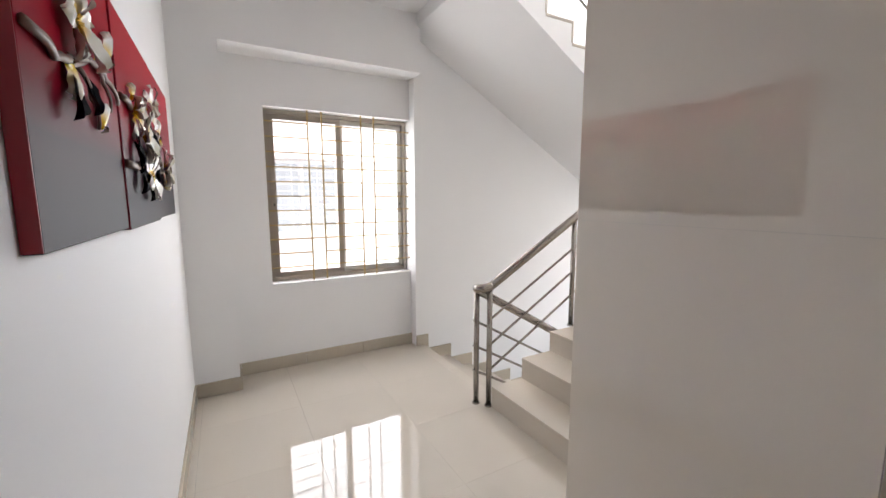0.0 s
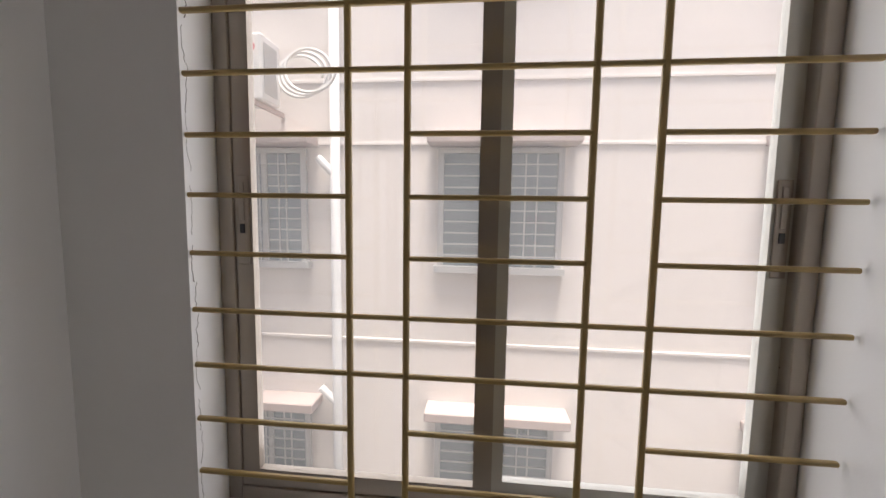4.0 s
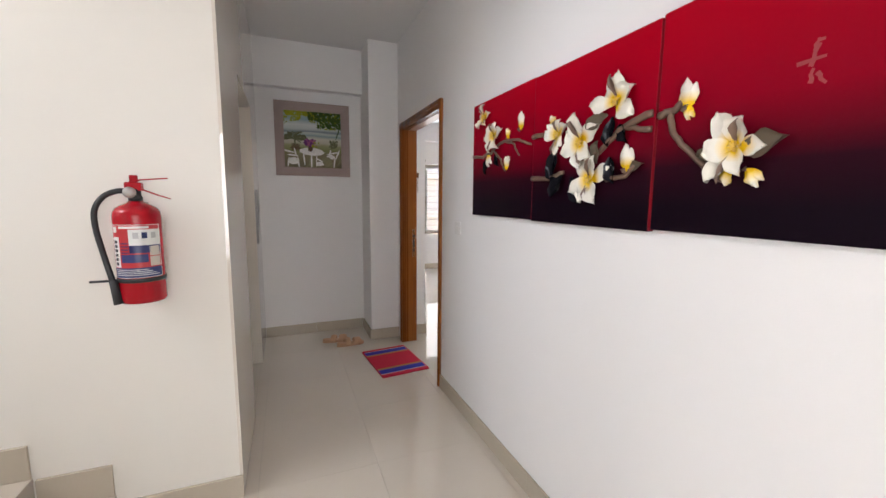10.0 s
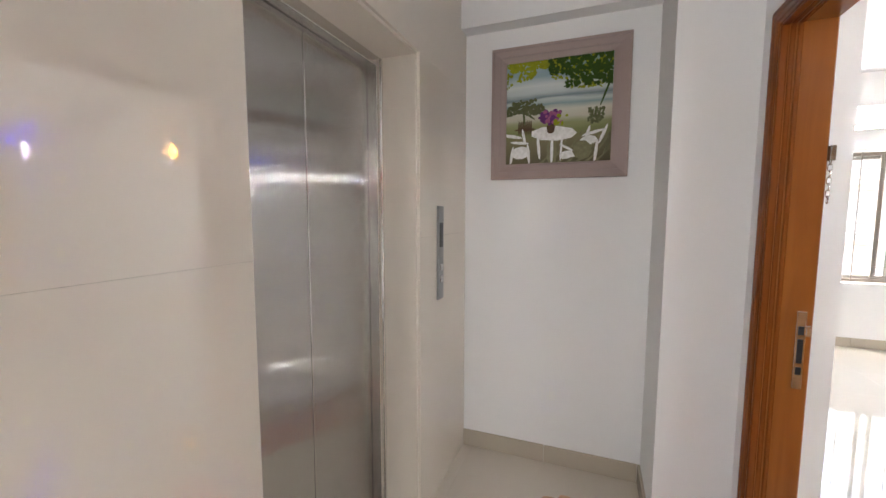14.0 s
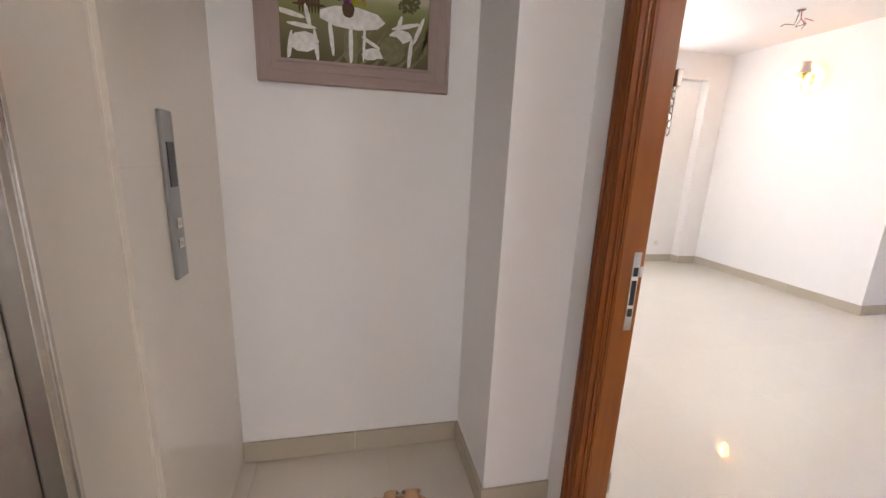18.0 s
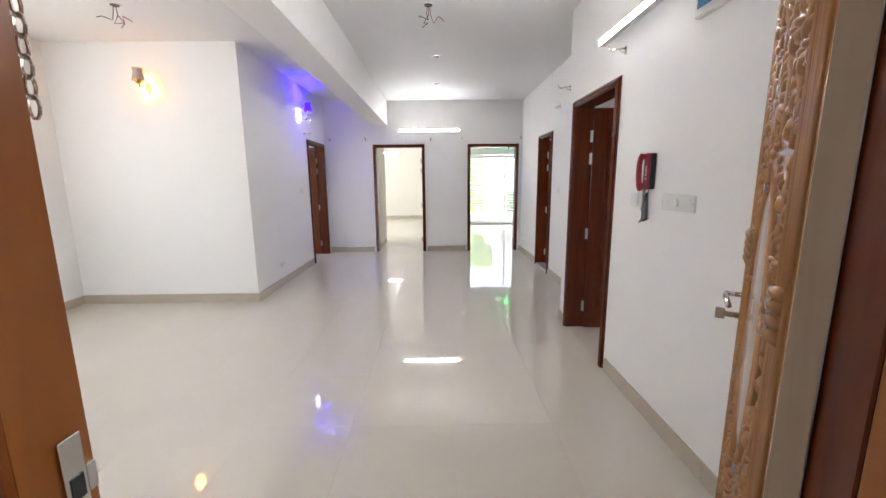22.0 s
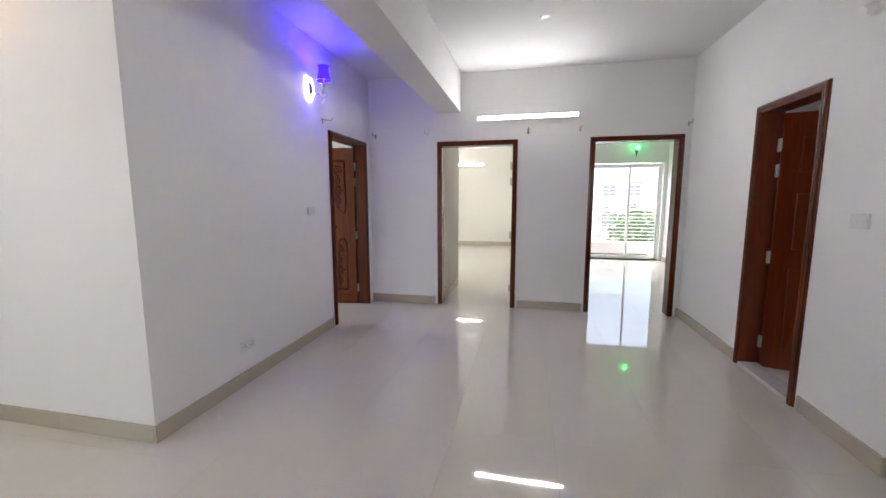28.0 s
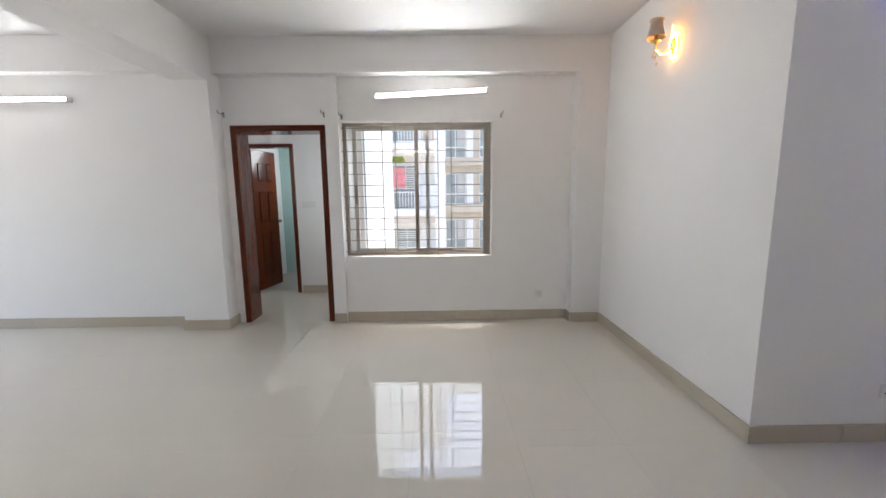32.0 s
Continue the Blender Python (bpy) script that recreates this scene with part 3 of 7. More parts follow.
skirting("skirting_rooms", [("x", -14.6, 1, -7.4, -3.36), ("y", -4.74, 1, -8.85, -7.8), ("x", -12.2, 1, -3.24, -2.75), ("y", -9.25, 1, -1.6, -0.59), ("y", -0.62, -1, -12.2, -7.7)])

# ---------------------------------------------------------------- stairs
RISE, RUN = 0.152, 0.265


def stairs(name, x0, z0, count, y0, y1, rise, run, soffit, label, mat=None):
    """A flight along x: each step is a tread slab on a riser, over a sloped slab. run < 0 climbs towards -x."""
    base = tagged(new(name), label, "stairs", kind="structure")
    for k in range(count):
        xa, xb, top = x0 + k * run, x0 + (k + 1) * run, z0 + (k + 1) * rise
        s = 1 if run > 0 else -1
        part("tread", boxes(((xa - s * 0.003, y0, top - 0.022), (xb + s * 0.012, y1, top)), bevel=0.002), mat or STAIR, base)
        part("riser", boxes(((xa, y0, top - abs(rise)), (xa + s * 0.02, y1, top - 0.0225))), mat or STAIR, base)
    bm = bmesh.new()
    n = count
    prof = [(x0 + 0.02 * (1 if run > 0 else -1), z0)]
    for k in range(n):
        prof += [(x0 + k * run + 0.02 * (1 if run > 0 else -1), z0 + (k + 1) * rise - 0.023), (x0 + (k + 1) * run, z0 + (k + 1) * rise - 0.023)]
    prof += [(x0 + n * run, z0 + n * rise - soffit), (x0 + 0.02, z0 - soffit)]
    a = [bm.verts.new((x, y0 + 0.003, z)) for x, z in prof]
    b = [bm.verts.new((x, y1 - 0.003, z)) for x, z in prof]
    bm.faces.new(a)
    bm.faces.new(b[::-1])
    for i in range(len(a)):
        j = (i + 1) % len(a)
        bm.faces.new((a[i], a[j], b[j], b[i]))
    part("waist_slab", bm, WALL, base)
    return base


stairs("stairs_up", 1.81, 0.0, 10, -2.24, -1.10, RISE, RUN, 0.28, "beige tiled flight of stairs going up")
stairs("stairs_upper", 4.46, 1.52, 10, -0.97, 0.19, RISE, -RUN, 0.133, "underside of the white painted upper flight")
# flight going down, built from its foot
stairs("stairs_down", 4.315, -1.52, 9, -0.97, 0.19, RISE, -RUN, 0.25, "beige tiled flight of stairs going down")
block("landing_half", (4.46, -2.24, 1.30), (5.4, 0.19, 1.52), STAIR, "beige tiled half landing", "landing")
block("landing_lower", (4.315, -2.24, -1.7), (5.4, 0.19, -1.52), STAIR, "beige tiled lower landing", "landing")
block("floor_stair_void", (1.93, -2.24, -1.8), (4.315, 0.19, -1.7), STAIR, "floor under the stairs", "floor")
block("stair_flank", (1.93, -1.10, -1.7), (2.19, -0.972, -0.16), WALL, "white painted wall between the flights", "wall")
block("floor_upper_lobby", (1.1, -2.24, 3.15), (1.8, 0.19, 3.16), FLOOR, "polished upper lobby floor", "floor")

# stepped skirting beside both flights
steps_skirt = tagged(new("skirting_stairs"), "stepped beige skirting tiles beside the flights", "skirting", kind="structure")
for k in range(9):
    xa, z = (1.968 + 0.262 * (k - 1) if k else 1.84), -0.148 * k
    part("skirting_tile", boxes(((xa, 0.176, z - 0.15), (1.968 + 0.262 * k, 0.19, z + 0.105)), bevel=0.002), SKIRT, steps_skirt)
for k in range(10):
    xa, z = 1.81 + RUN * k, RISE * k
    part("skirting_tile", boxes(((xa - RUN if k else 1.31, -2.24, max(z, 0.001)), (xa - 0.012, -2.226, z + 0.115 + (0.03 if k else 0))), bevel=0.002), SKIRT, steps_skirt)


def handrail():
    base = empty("stair_railing", pose(1.79, -1.05, 0), "brushed steel stair railing with round handrail and thin bars", "railing")

    def bar(name, a, b, r, n=12):
        off = Vector((1.79, -1.05, 0))
        return part(name, rod(bmesh.new(), Vector(a) - off, Vector(b) - off, r, n), RAIL, base, smooth=True)

    slope = RISE / RUN
    up = lambda x, h: (x, -1.075, h + (x - 1.80) * slope)
    bar("handrail", up(1.79, 0.85), up(4.30, 0.85), 0.029, 16)
    for x in (1.80, 2.578, 3.44, 4.25):
        top = 0.825 + (x - 1.80) * slope
        foot = RISE * max(0, math.ceil((x - 1.81) / RUN - 1e-3))
        bar("post", (x, -1.075, foot), (x, -1.075, top), 0.019)
        bar("post_base", (x, -1.075, foot), (x, -1.075, foot + 0.008), 0.028)
    for h in (0.62, 0.44, 0.26):
        bar("rail", up(1.80, h), up(4.25, h), 0.0085, 8)
    down = lambda x, h: (x, -1.0, h - (x - 1.74) * slope)
    bar("handrail", down(1.745, 0.825), down(4.3, 0.825), 0.029, 16)
    for x in (1.745, 2.6, 3.45, 4.28):
        foot = -RISE * max(0, math.ceil((x - 1.93) / RUN - 1e-3))
        bar("post", (x, -1.0, foot), (x, -1.0, 0.815 - (x - 1.74) * slope), 0.019)
    bar("post_base", (1.745, -1.0, 0), (1.745, -1.0, 0.008), 0.028)
    for h in (0.60, 0.42, 0.24):
        bar("rail", down(1.72, h), down(4.28, h), 0.0085, 8)
    bm = bmesh.new()
    sweep(bm, [(0.03, -0.025, 0.862), (0.0, -0.025, 0.85), (-0.035, -0.02, 0.846), (-0.058, 0.005, 0.842), (-0.058, 0.03, 0.836), (-0.04, 0.05, 0.828), (0.0, 0.05, 0.808)], 0.029, 14, 1, (0, 0, 1))
    part("handrail_turn", bm, RAIL, base, smooth=True)
    upper = lambda x, h: (x, -1.0, 1.52 + h + (4.46 - x) * slope)
    bar("handrail", upper(4.4, 0.9), upper(1.85, 0.9), 0.029, 16)
    for x in (4.3, 3.6, 2.9, 2.2):
        bar("post", upper(x, 0.08), upper(x, 0.88), 0.019)
    for h in (0.66, 0.48, 0.30):
        bar("rail", upper(4.35, h), upper(1.9, h), 0.0085, 8)


handrail()

# ---------------------------------------------------------------- lift front
clad = tagged(new("lift_wall_tiles"), "large polished beige tiles on the lift wall", "wall tiles", kind="structure")


def clad_tile(lo, hi):
    g = 0.00025
    lo2, hi2 = [l + g * (h - l > 0.05) for l, h in zip(lo, hi)], [h - g * (h - l > 0.05) for l, h in zip(lo, hi)]
    part("wall_tile", box(bmesh.new(), lo2, hi2), LIFT_TILE, clad)


for z0, z1 in ((0.002, 1.37), (1.37, 2.19), (2.19, 3.0)):
    for y0, y1 in ((-4.6, -3.93), (-2.99, -2.2405)):
        clad_tile((1.311, y0, z0), (1.325, y1, z1))
clad_tile((1.311, -3.93, 2.19), (1.325, -2.99, 3.0))
for z0, z1 in ((0.002, 1.37), (1.37, 2.19)):
    clad_tile((1.325, -3.93, z0), (1.50, -3.918, z1))
    clad_tile((1.325, -3.002, z0), (1.50, -2.99, z1))
clad_tile((1.325, -3.918, 2.178), (1.50, -3.002, 2.19))


PANEL_STEEL = material("grey_panel_steel", (0.30, 0.30, 0.295), 0.4, metal=0.6, vary=0.04, scale=20)


def lift():
    base = empty("lift_door", pose(1.50, -3.46, 0), "brushed stainless steel sliding lift doors in a steel frame", "lift door")
    off = Vector((1.50, -3.46, 0))

    def p(name, lo, hi, mat, bevel=0.002, label=""):
        return part(name, box(bmesh.new(), Vector(lo) - off, Vector(hi) - off, bevel), mat, base, label)

    p("frame_side", (1.495, -3.918, 0.001), (1.56, -3.875, 2.178), CHROME)
    p("frame_side", (1.495, -3.045, 0.001), (1.56, -3.002, 2.178), CHROME)
    p("frame_head", (1.495, -3.875, 2.135), (1.56, -3.045, 2.178), CHROME)
    p("door_panel", (1.545, -3.872, 0.012), (1.575, -3.4615, 2.133), STEEL)
    p("door_panel", (1.545, -3.4585, 0.012), (1.575, -3.048, 2.133), STEEL)
    p("threshold", (1.50, -3.875, 0.0005), (1.60, -3.045, 0.006), BRIGHT_STEEL, 0.001)
    p("frame_bead", (1.489, -3.918, 0.001), (1.495, -3.906, 2.178), BRIGHT_STEEL, 0.001)
    p("frame_bead", (1.489, -3.014, 0.001), (1.495, -3.002, 2.178), BRIGHT_STEEL, 0.001)

    plate = empty("lift_call_panel", pose(1.311, -4.165, 1.28, 0, 0, -90), "brushed steel lift call panel with a dark display and two buttons", "call panel")
    part("plate", boxes(((-0.036, -0.012, -0.24), (0.036, 0, 0.24)), bevel=0.003), PANEL_STEEL, plate)
    part("display", boxes(((-0.022, -0.0145, 0.03), (0.022, -0.0115, 0.155)), bevel=0.001), DARK, plate, "dark display window")
    for z in (-0.075, -0.135):
        b = part("button", boxes(((-0.016, -0.0165, z - 0.016), (0.016, -0.0115, z + 0.016)), bevel=0.002), BRIGHT_STEEL, plate)
        part("mark", boxes(((-0.006, -0.0175, z - 0.006), (0.006, -0.0160, z + 0.006))), GREY_PLASTIC, b)


lift()

# ---------------------------------------------------------------- doors


def door_frame(base, axis, lo, hi, a, b, top, width=0.06, mats=None, moulded=True, far=None):
    """Two jambs and a head in an opening from a to b; lo and hi are the wall's faces."""
    mv, mh, *trim = mats or (RED, RED_Y if axis == "x" else RED_H)
    f0, f1 = lo - 0.012, hi + 0.012

    def p(name, u0, u1, z0, z1, mat, d0=f0, d1=f1):
        l, h = ((d0, u0, z0), (d1, u1, z1)) if axis == "x" else ((u0, d0, z0), (u1, d1, z1))
        return part(name, box(bmesh.new(), l, h, 0.004), mat, base)

    p("jamb", a, a + width, 0.001, top, mv)
    far = far or width
    p("jamb", b - far, b, 0.001, top, mv)
    p("head", a + width, b - far, top - width, top, mh)
    if trim:
        p("architrave", a - 0.002, a + width - 0.003, 0.001, top, trim[0], f1, f1 + 0.006)
        p("architrave", b - far, b + 0.002, 0.001, top, trim[0], f1, f1 + 0.006)
        p("architrave", a + width - 0.003, b - far, top - width, top, trim[0], f1, f1 + 0.0055)
    if moulded:
        for d0, d1 in ((f0 - 0.011, f0), (f1, f1 + 0.011))[1 if trim else 0:]:
            for s in (0.012, 0.036):
                p("moulding", a + s, a + s + 0.014, 0.001, top - s, trim[0] if trim else mv, d0, d1)
                if far == width:
                    p("moulding", b - s - 0.014, b - s, 0.001, top - s, trim[0] if trim else mv, d0, d1)
                p("moulding", a + s, b - s, top - s - 0.014, top - s, trim[0] if trim else mh, d0, d1)


def scroll(bm, x, z, size, turn, y, r, start=0.0, turns=1.35):
    """One carved curl, lying in the face of a panel."""
    pts = []
    for i in range(15):
        t = i / 14
        a = start + turn * t * turns * 2 * math.pi
        q = size * (1 - 0.82 * t)
        pts.append((x + q * math.cos(a), y, z + q * math.sin(a)))
    sweep(bm, pts, r, 5, 0.8, (0, 1, 0), 0.4)


def petal(bm, x, z, length, width, angle, y, lift=0.006):
    """A small carved leaf, raised along its middle."""
    c, s = math.cos(angle), math.sin(angle)
    outline = [(0, 0), (0.3, 0.42), (0.62, 0.5), (0.88, 0.25), (1, 0), (0.88, -0.25), (0.62, -0.5), (0.3, -0.42)]
    rim = [bm.verts.new((x + length * u * c - width * v * s, y, z + length * u * s + width * v * c)) for u, v in outline]
    mx, mz = x + length * 0.55 * c, z + length * 0.55 * s
    ring = [bm.verts.new((mx + (v.co.x - mx) * 0.62, y + lift * 0.78, mz + (v.co.z - mz) * 0.62)) for v in rim]
    mid = bm.verts.new((mx, y + lift, mz))
    for i in range(8):
        bm.faces.new((rim[i], rim[(i + 1) % 8], ring[(i + 1) % 8], ring[i]))
        bm.faces.new((ring[i], ring[(i + 1) % 8], mid))


def vine(bm, x, z0, z1, spread, y, side, r=0.010, face=1):
    """A carved stem with curls and leaves between two heights."""
    n = max(2, round(abs(z1 - z0) / (spread * 1.35)))
    sgn = 1 if side > 0 else -1
    pts = [(x + sgn * spread * 0.35 * math.sin(t / 24 * n * math.pi), y, z0 + (z1 - z0) * t / 24) for t in range(25)]
    sweep(bm, pts, r, 5, 0.8, (0, 1, 0))
    for k in range(n):
        zc = z0 + (z1 - z0) * (k + 0.5) / n
        d = sgn * (1 if k % 2 else -1)
        scroll(bm, x + d * spread * 0.30, zc, spread * 0.52, d, y, r, math.pi / 2)
        for q in range(4):
            petal(bm, x + d * spread * 0.30, zc, spread * 0.62, spread * 0.24, 0.6 + q * 1.55 + k, y, face * 0.016)


def outline(bm, pts, y, r):
    sweep(bm, [(x, y, z) for x, z in pts], r, 5, 0.9, (0, 1, 0))


def carved_leaf(base_name, m, w, h, mat, label, face=-1, category="door", simple=False, carve=None):
    """A solid door leaf, hinge edge at x = 0, with carved panels on one face (face: -1 or +1 along y)."""
    th = 0.04
    leaf = empty(base_name, m, label, category)
    part("slab", box(bmesh.new(), (0, -th / 2, 0.008), (w, th / 2, h), 0.004), mat, leaf)
    y = face * th / 2
    if simple:
        for z0, z1 in ((0.18, 0.85), (1.0, 1.45), (1.6, h - 0.18)):
            for x0, x1 in ((0.12, w / 2 - 0.04), (w / 2 + 0.04, w - 0.12)):
                lo, hi = (x0, min(y, y + face * 0.012), z0), (x1, max(y, y + face * 0.012), z1)
                part("raised_panel", box(bmesh.new(), lo, hi, 0.01), mat, leaf)
        return leaf
    bm = bmesh.new()
    c = w / 2
    for s in (-1, 1):
        xo, xi = c + s * (c - 0.13), c + s * 0.055
        top, mid = h - 0.17, h * 0.60
        arc = [(xi + s * 0.15 * (t / 8) ** 2, top - (top - mid - 0.05) * t / 8) for t in range(9)]
        up = [(xo, top), *arc, (xo - s * 0.02, mid - 0.02), (xo, mid + 0.04), (xo, top)]
        outline(bm, up, y, 0.013)
        vine(bm, (xo + xi) / 2 + s * 0.02, mid + 0.08, top - 0.05, 0.105, y, s, 0.012, face)
        low, lt = 0.20, h * 0.42
        arc2 = [(xi + s * 0.15 * (1 - t / 8) ** 2, lt - (lt - low) * t / 8) for t in range(9)]
        dn = [(xo, low), (xo, lt - 0.05), (xo - s * 0.03, lt + 0.02), *arc2, (xo, low)]
        outline(bm, dn, y, 0.013)
        vine(bm, (xo + xi) / 2 + s * 0.01, low + 0.05, lt - 0.05, 0.10, y, s, 0.012, face)
    dia = [(c, h * 0.61), (c + 0.06, h * 0.55), (c + 0.17, h * 0.505), (c + 0.06, h * 0.455), (c, h * 0.40), (c - 0.06, h * 0.455), (c - 0.17, h * 0.505), (c - 0.06, h * 0.55), (c, h * 0.61)]
    outline(bm, dia, y, 0.012)
    for q in range(8):
        petal(bm, c, h * 0.505, 0.085, 0.035, q * math.pi / 4, y, face * 0.018)
    for s in (-1, 1):
        scroll(bm, c + s * 0.08, h * 0.505, 0.04, s, y, 0.009, math.pi / 2)
    part("carving", bm, carve or mat, leaf, smooth=True)
    for z in (0.0,):
        part("bottom_rail_bead", boxes(((0.04, min(y, y + face * 0.007), 0.115), (w - 0.04, max(y, y + face * 0.007), 0.13)), bevel=0.003), mat, leaf)
    return leaf


def hinge(parent, m):
    """A steel butt hinge: two leaves and a knuckle, in local x (across) and z."""
    bm = boxes(((-0.034, -0.0025, -0.05), (-0.002, 0, 0.05)), ((0.002, -0.0025, -0.05), (0.034, 0, 0.05)), bevel=0.001)
    rod(bm, (0, -0.006, -0.05), (0, -0.006, 0.05), 0.007, 10)
    ob = part("hinge", bm, HINGE_STEEL, parent, "dull steel butt hinge")
    ob.matrix_basis = m
    return ob


# entrance
fd = tagged(new("door_entrance"), "amber varnished wooden entrance door frame", "door frame", kind="structure")
door_frame(fd, "x", -0.121, 0.006, -4.025, -2.945, 2.165, 0.062, (ORANGE_WOOD, ORANGE_WOOD_Y, AMBER_DARK), far=0.022)
for x0, x1, proud in ((-0.004, 0.018, 0.0045), (-0.022, -0.008, 0.003), (-0.042, -0.027, 0.0045)):
    part("reveal_moulding", boxes(((x0, -3.9635, 0.001), (x1, -3.963 + proud, 2.10)), bevel=0.003), AMBER_DARK, fd)
    part("reveal_moulding", boxes(((x0, -3.963 + proud, 2.103 - proud), (x1, -2.968, 2.1035)), bevel=0.003), AMBER_DARK, fd)
strike = empty("door_strike_plate", pose(-0.100, -3.961, 1.016, 0, 0, 180), "steel strike plate on the entrance door jamb", "strike plate")
part("plate", boxes(((-0.014, -0.003, -0.136), (0.014, 0, 0.136)), bevel=0.001), BRIGHT_STEEL, strike)
for z0, z1 in ((0.055, 0.085), (-0.045, 0.04), (-0.085, -0.058)):
    part("slot", boxes(((-0.008, -0.0045, z0), (0.008, -0.0025, z1))), DARK, strike)
part("latch_lip", boxes(((0.014, -0.004, 0.052), (0.026, 0.004, 0.088)), bevel=0.001), BRIGHT_STEEL, strike)

chain = empty("door_chain", pose(-0.143, -3.97, 1.655), "steel security chain that hangs on the door jamb", "chain")
for k in range(7):
    bm = bmesh.new()
    sweep(bm, [(0.006 * math.cos(a) * (k % 2), 0.006 * math.cos(a) * ((k + 1) % 2), -0.021 * k + 0.013 * math.sin(a)) for a in (2 * math.pi * i / 10 for i in range(11))], 0.002, 5, 1, (1, 1, 0))
    part("link", bm, CHROME, chain)
part("mount", boxes(((-0.008, -0.008, 0.0), (0.008, 0.014, 0.05)), bevel=0.002), CHROME, chain)


part("architrave", boxes(((-0.205, -2.967, 0.001), (-0.1335, -2.90, 2.165)), bevel=0.003), RED, fd)
RAW_WOOD = wood("pale_raw_wood", (0.66, 0.53, 0.39), (0.78, 0.65, 0.50), 0.5, 0.1)


def entrance_leaf():
    w, h = 0.985, 2.09
    leaf = empty("entrance_door_leaf", pose(-0.213, -2.988, 0, 0, 0, 180 - 36), "open carved entrance door of golden wood with a steel lever handle", "door")
    th = 0.042
    part("slab", box(bmesh.new(), (0, -th / 2, 0.008), (w, th / 2, h), 0.004), GOLD_WOOD, leaf)
    y = th / 2
    bm = bmesh.new()
    c = w / 2
    for s in (-1, 1):
        edge = [(c + s * (c - 0.10), 0.14 + (h - 0.28) * t / 8) for t in range(9)]
        outline(bm, edge, y, 0.014)
        outline(bm, [(c + s * (c - 0.06), 0.10 + (h - 0.2) * t / 8) for t in range(9)], y, 0.008)
        outline(bm, [(c + s * (0.04 + 0.20 * math.sin(math.pi * t / 14)), 0.68 + 0.80 * t / 14) for t in range(15)], y, 0.013)
        for z0, z1 in ((0.20, 0.60), (0.62, 0.98), (1.10, 1.48), (1.50, 1.93)):
            vine(bm, c + s * 0.275, z0, z1, 0.085, y, s, 0.012)
        for z0, z1 in ((0.18, 0.62), (1.54, 1.95)):
            vine(bm, c + s * 0.09, z0, z1, 0.10, y, s, 0.012)
    rng = random.Random(4)
    for k in range(620):
        x, z = rng.uniform(0.13, w - 0.13), rng.uniform(0.17, h - 0.15)
        u, v = (x - c) / 0.25, (z - 1.08) / 0.42
        if u * u + v * v < 1:
            continue
        petal(bm, x, z, rng.uniform(0.025, 0.055), rng.uniform(0.012, 0.024), rng.uniform(0, 6.28), y + 0.001, rng.uniform(0.005, 0.011))
    for q in range(10):
        petal(bm, c, 1.62, 0.10, 0.038, q * math.pi / 5, y + 0.003, 0.013)
        petal(bm, c, 0.42, 0.10, 0.038, q * math.pi / 5, y + 0.003, 0.013)
    for k in range(4):
        outline(bm, [(0.022 + 0.022 * k, 0.05 + (h - 0.1) * t / 8) for t in range(9)], y, 0.009)
    for z in (1.17, 1.195, 1.22, 1.245):
        for s in (-1, 1):
            sweep(bm, [(c + s * (c - 0.16), y + 0.004, z), (c + s * (c - 0.09), y + 0.012, z + 0.012), (c + s * (c - 0.03), y + 0.004, z + 0.02)], 0.011, 6)
    part("carving", bm, GOLD_WOOD, leaf, smooth=True)
    part("hinge_edge", boxes(((-0.003, -th / 2 + 0.001, 0.01), (0.0, th / 2 - 0.001, h - 0.002))), RAW_WOOD, leaf, "pale unvarnished wooden edge")
    part("oval_panel", lathe(bmesh.new(), [(0.02, 0.007), (0.135, 0.006), (0.16, 0.0)], 32, Matrix.Translation((c, y, 1.08)) @ Matrix.Rotation(-math.pi / 2, 4, "X") @ Matrix.Diagonal((1.1, 2.3, 1, 1))), GOLD_WOOD, leaf, smooth=True)
    for sgn in (1, -1):
        yy = sgn * th / 2
        x = w - 0.055
        hp = part("handle_plate", boxes(((x - 0.022, min(yy, yy + sgn * 0.006), 0.85), (x + 0.022, max(yy, yy + sgn * 0.006), 1.13)), bevel=0.002), CHROME, leaf, "dull steel handle plate")
        bm = bmesh.new()
        rod(bm, (x, yy, 1.04), (x, yy + sgn * 0.055, 1.04), 0.009, 12)
        sweep(bm, [(x, yy + sgn * 0.052, 1.04), (x - 0.04, yy + sgn * 0.055, 1.043), (x - 0.09, yy + sgn * 0.05, 1.036), (x - 0.115, yy + sgn * 0.045, 1.025)], 0.009, 8)
        part("lever", bm, CHROME, hp, smooth=True)
        if sgn > 0:
            bm = bmesh.new()
            rod(bm, (x, yy, 0.965), (x, yy + 0.02, 0.965), 0.012, 12)
            box(bm, (x - 0.002, yy + 0.02, 0.955), (x + 0.002, yy + 0.055, 0.975), 0.001)
            box(bm, (x - 0.003, yy + 0.05, 0.945), (x + 0.003, yy + 0.078, 0.985), 0.001)
            part("key", bm, CHROME, hp)
    part("door_viewer", rod(bmesh.new(), (c, y, 1.42), (c, y + 0.016, 1.42), 0.011, 14), CHROME, leaf)


entrance_leaf()

AMBER_RED = wood("amber_brown_door_wood", (0.105, 0.020, 0.004), (0.185, 0.042, 0.008), 0.24, 0.8)
frames = {}
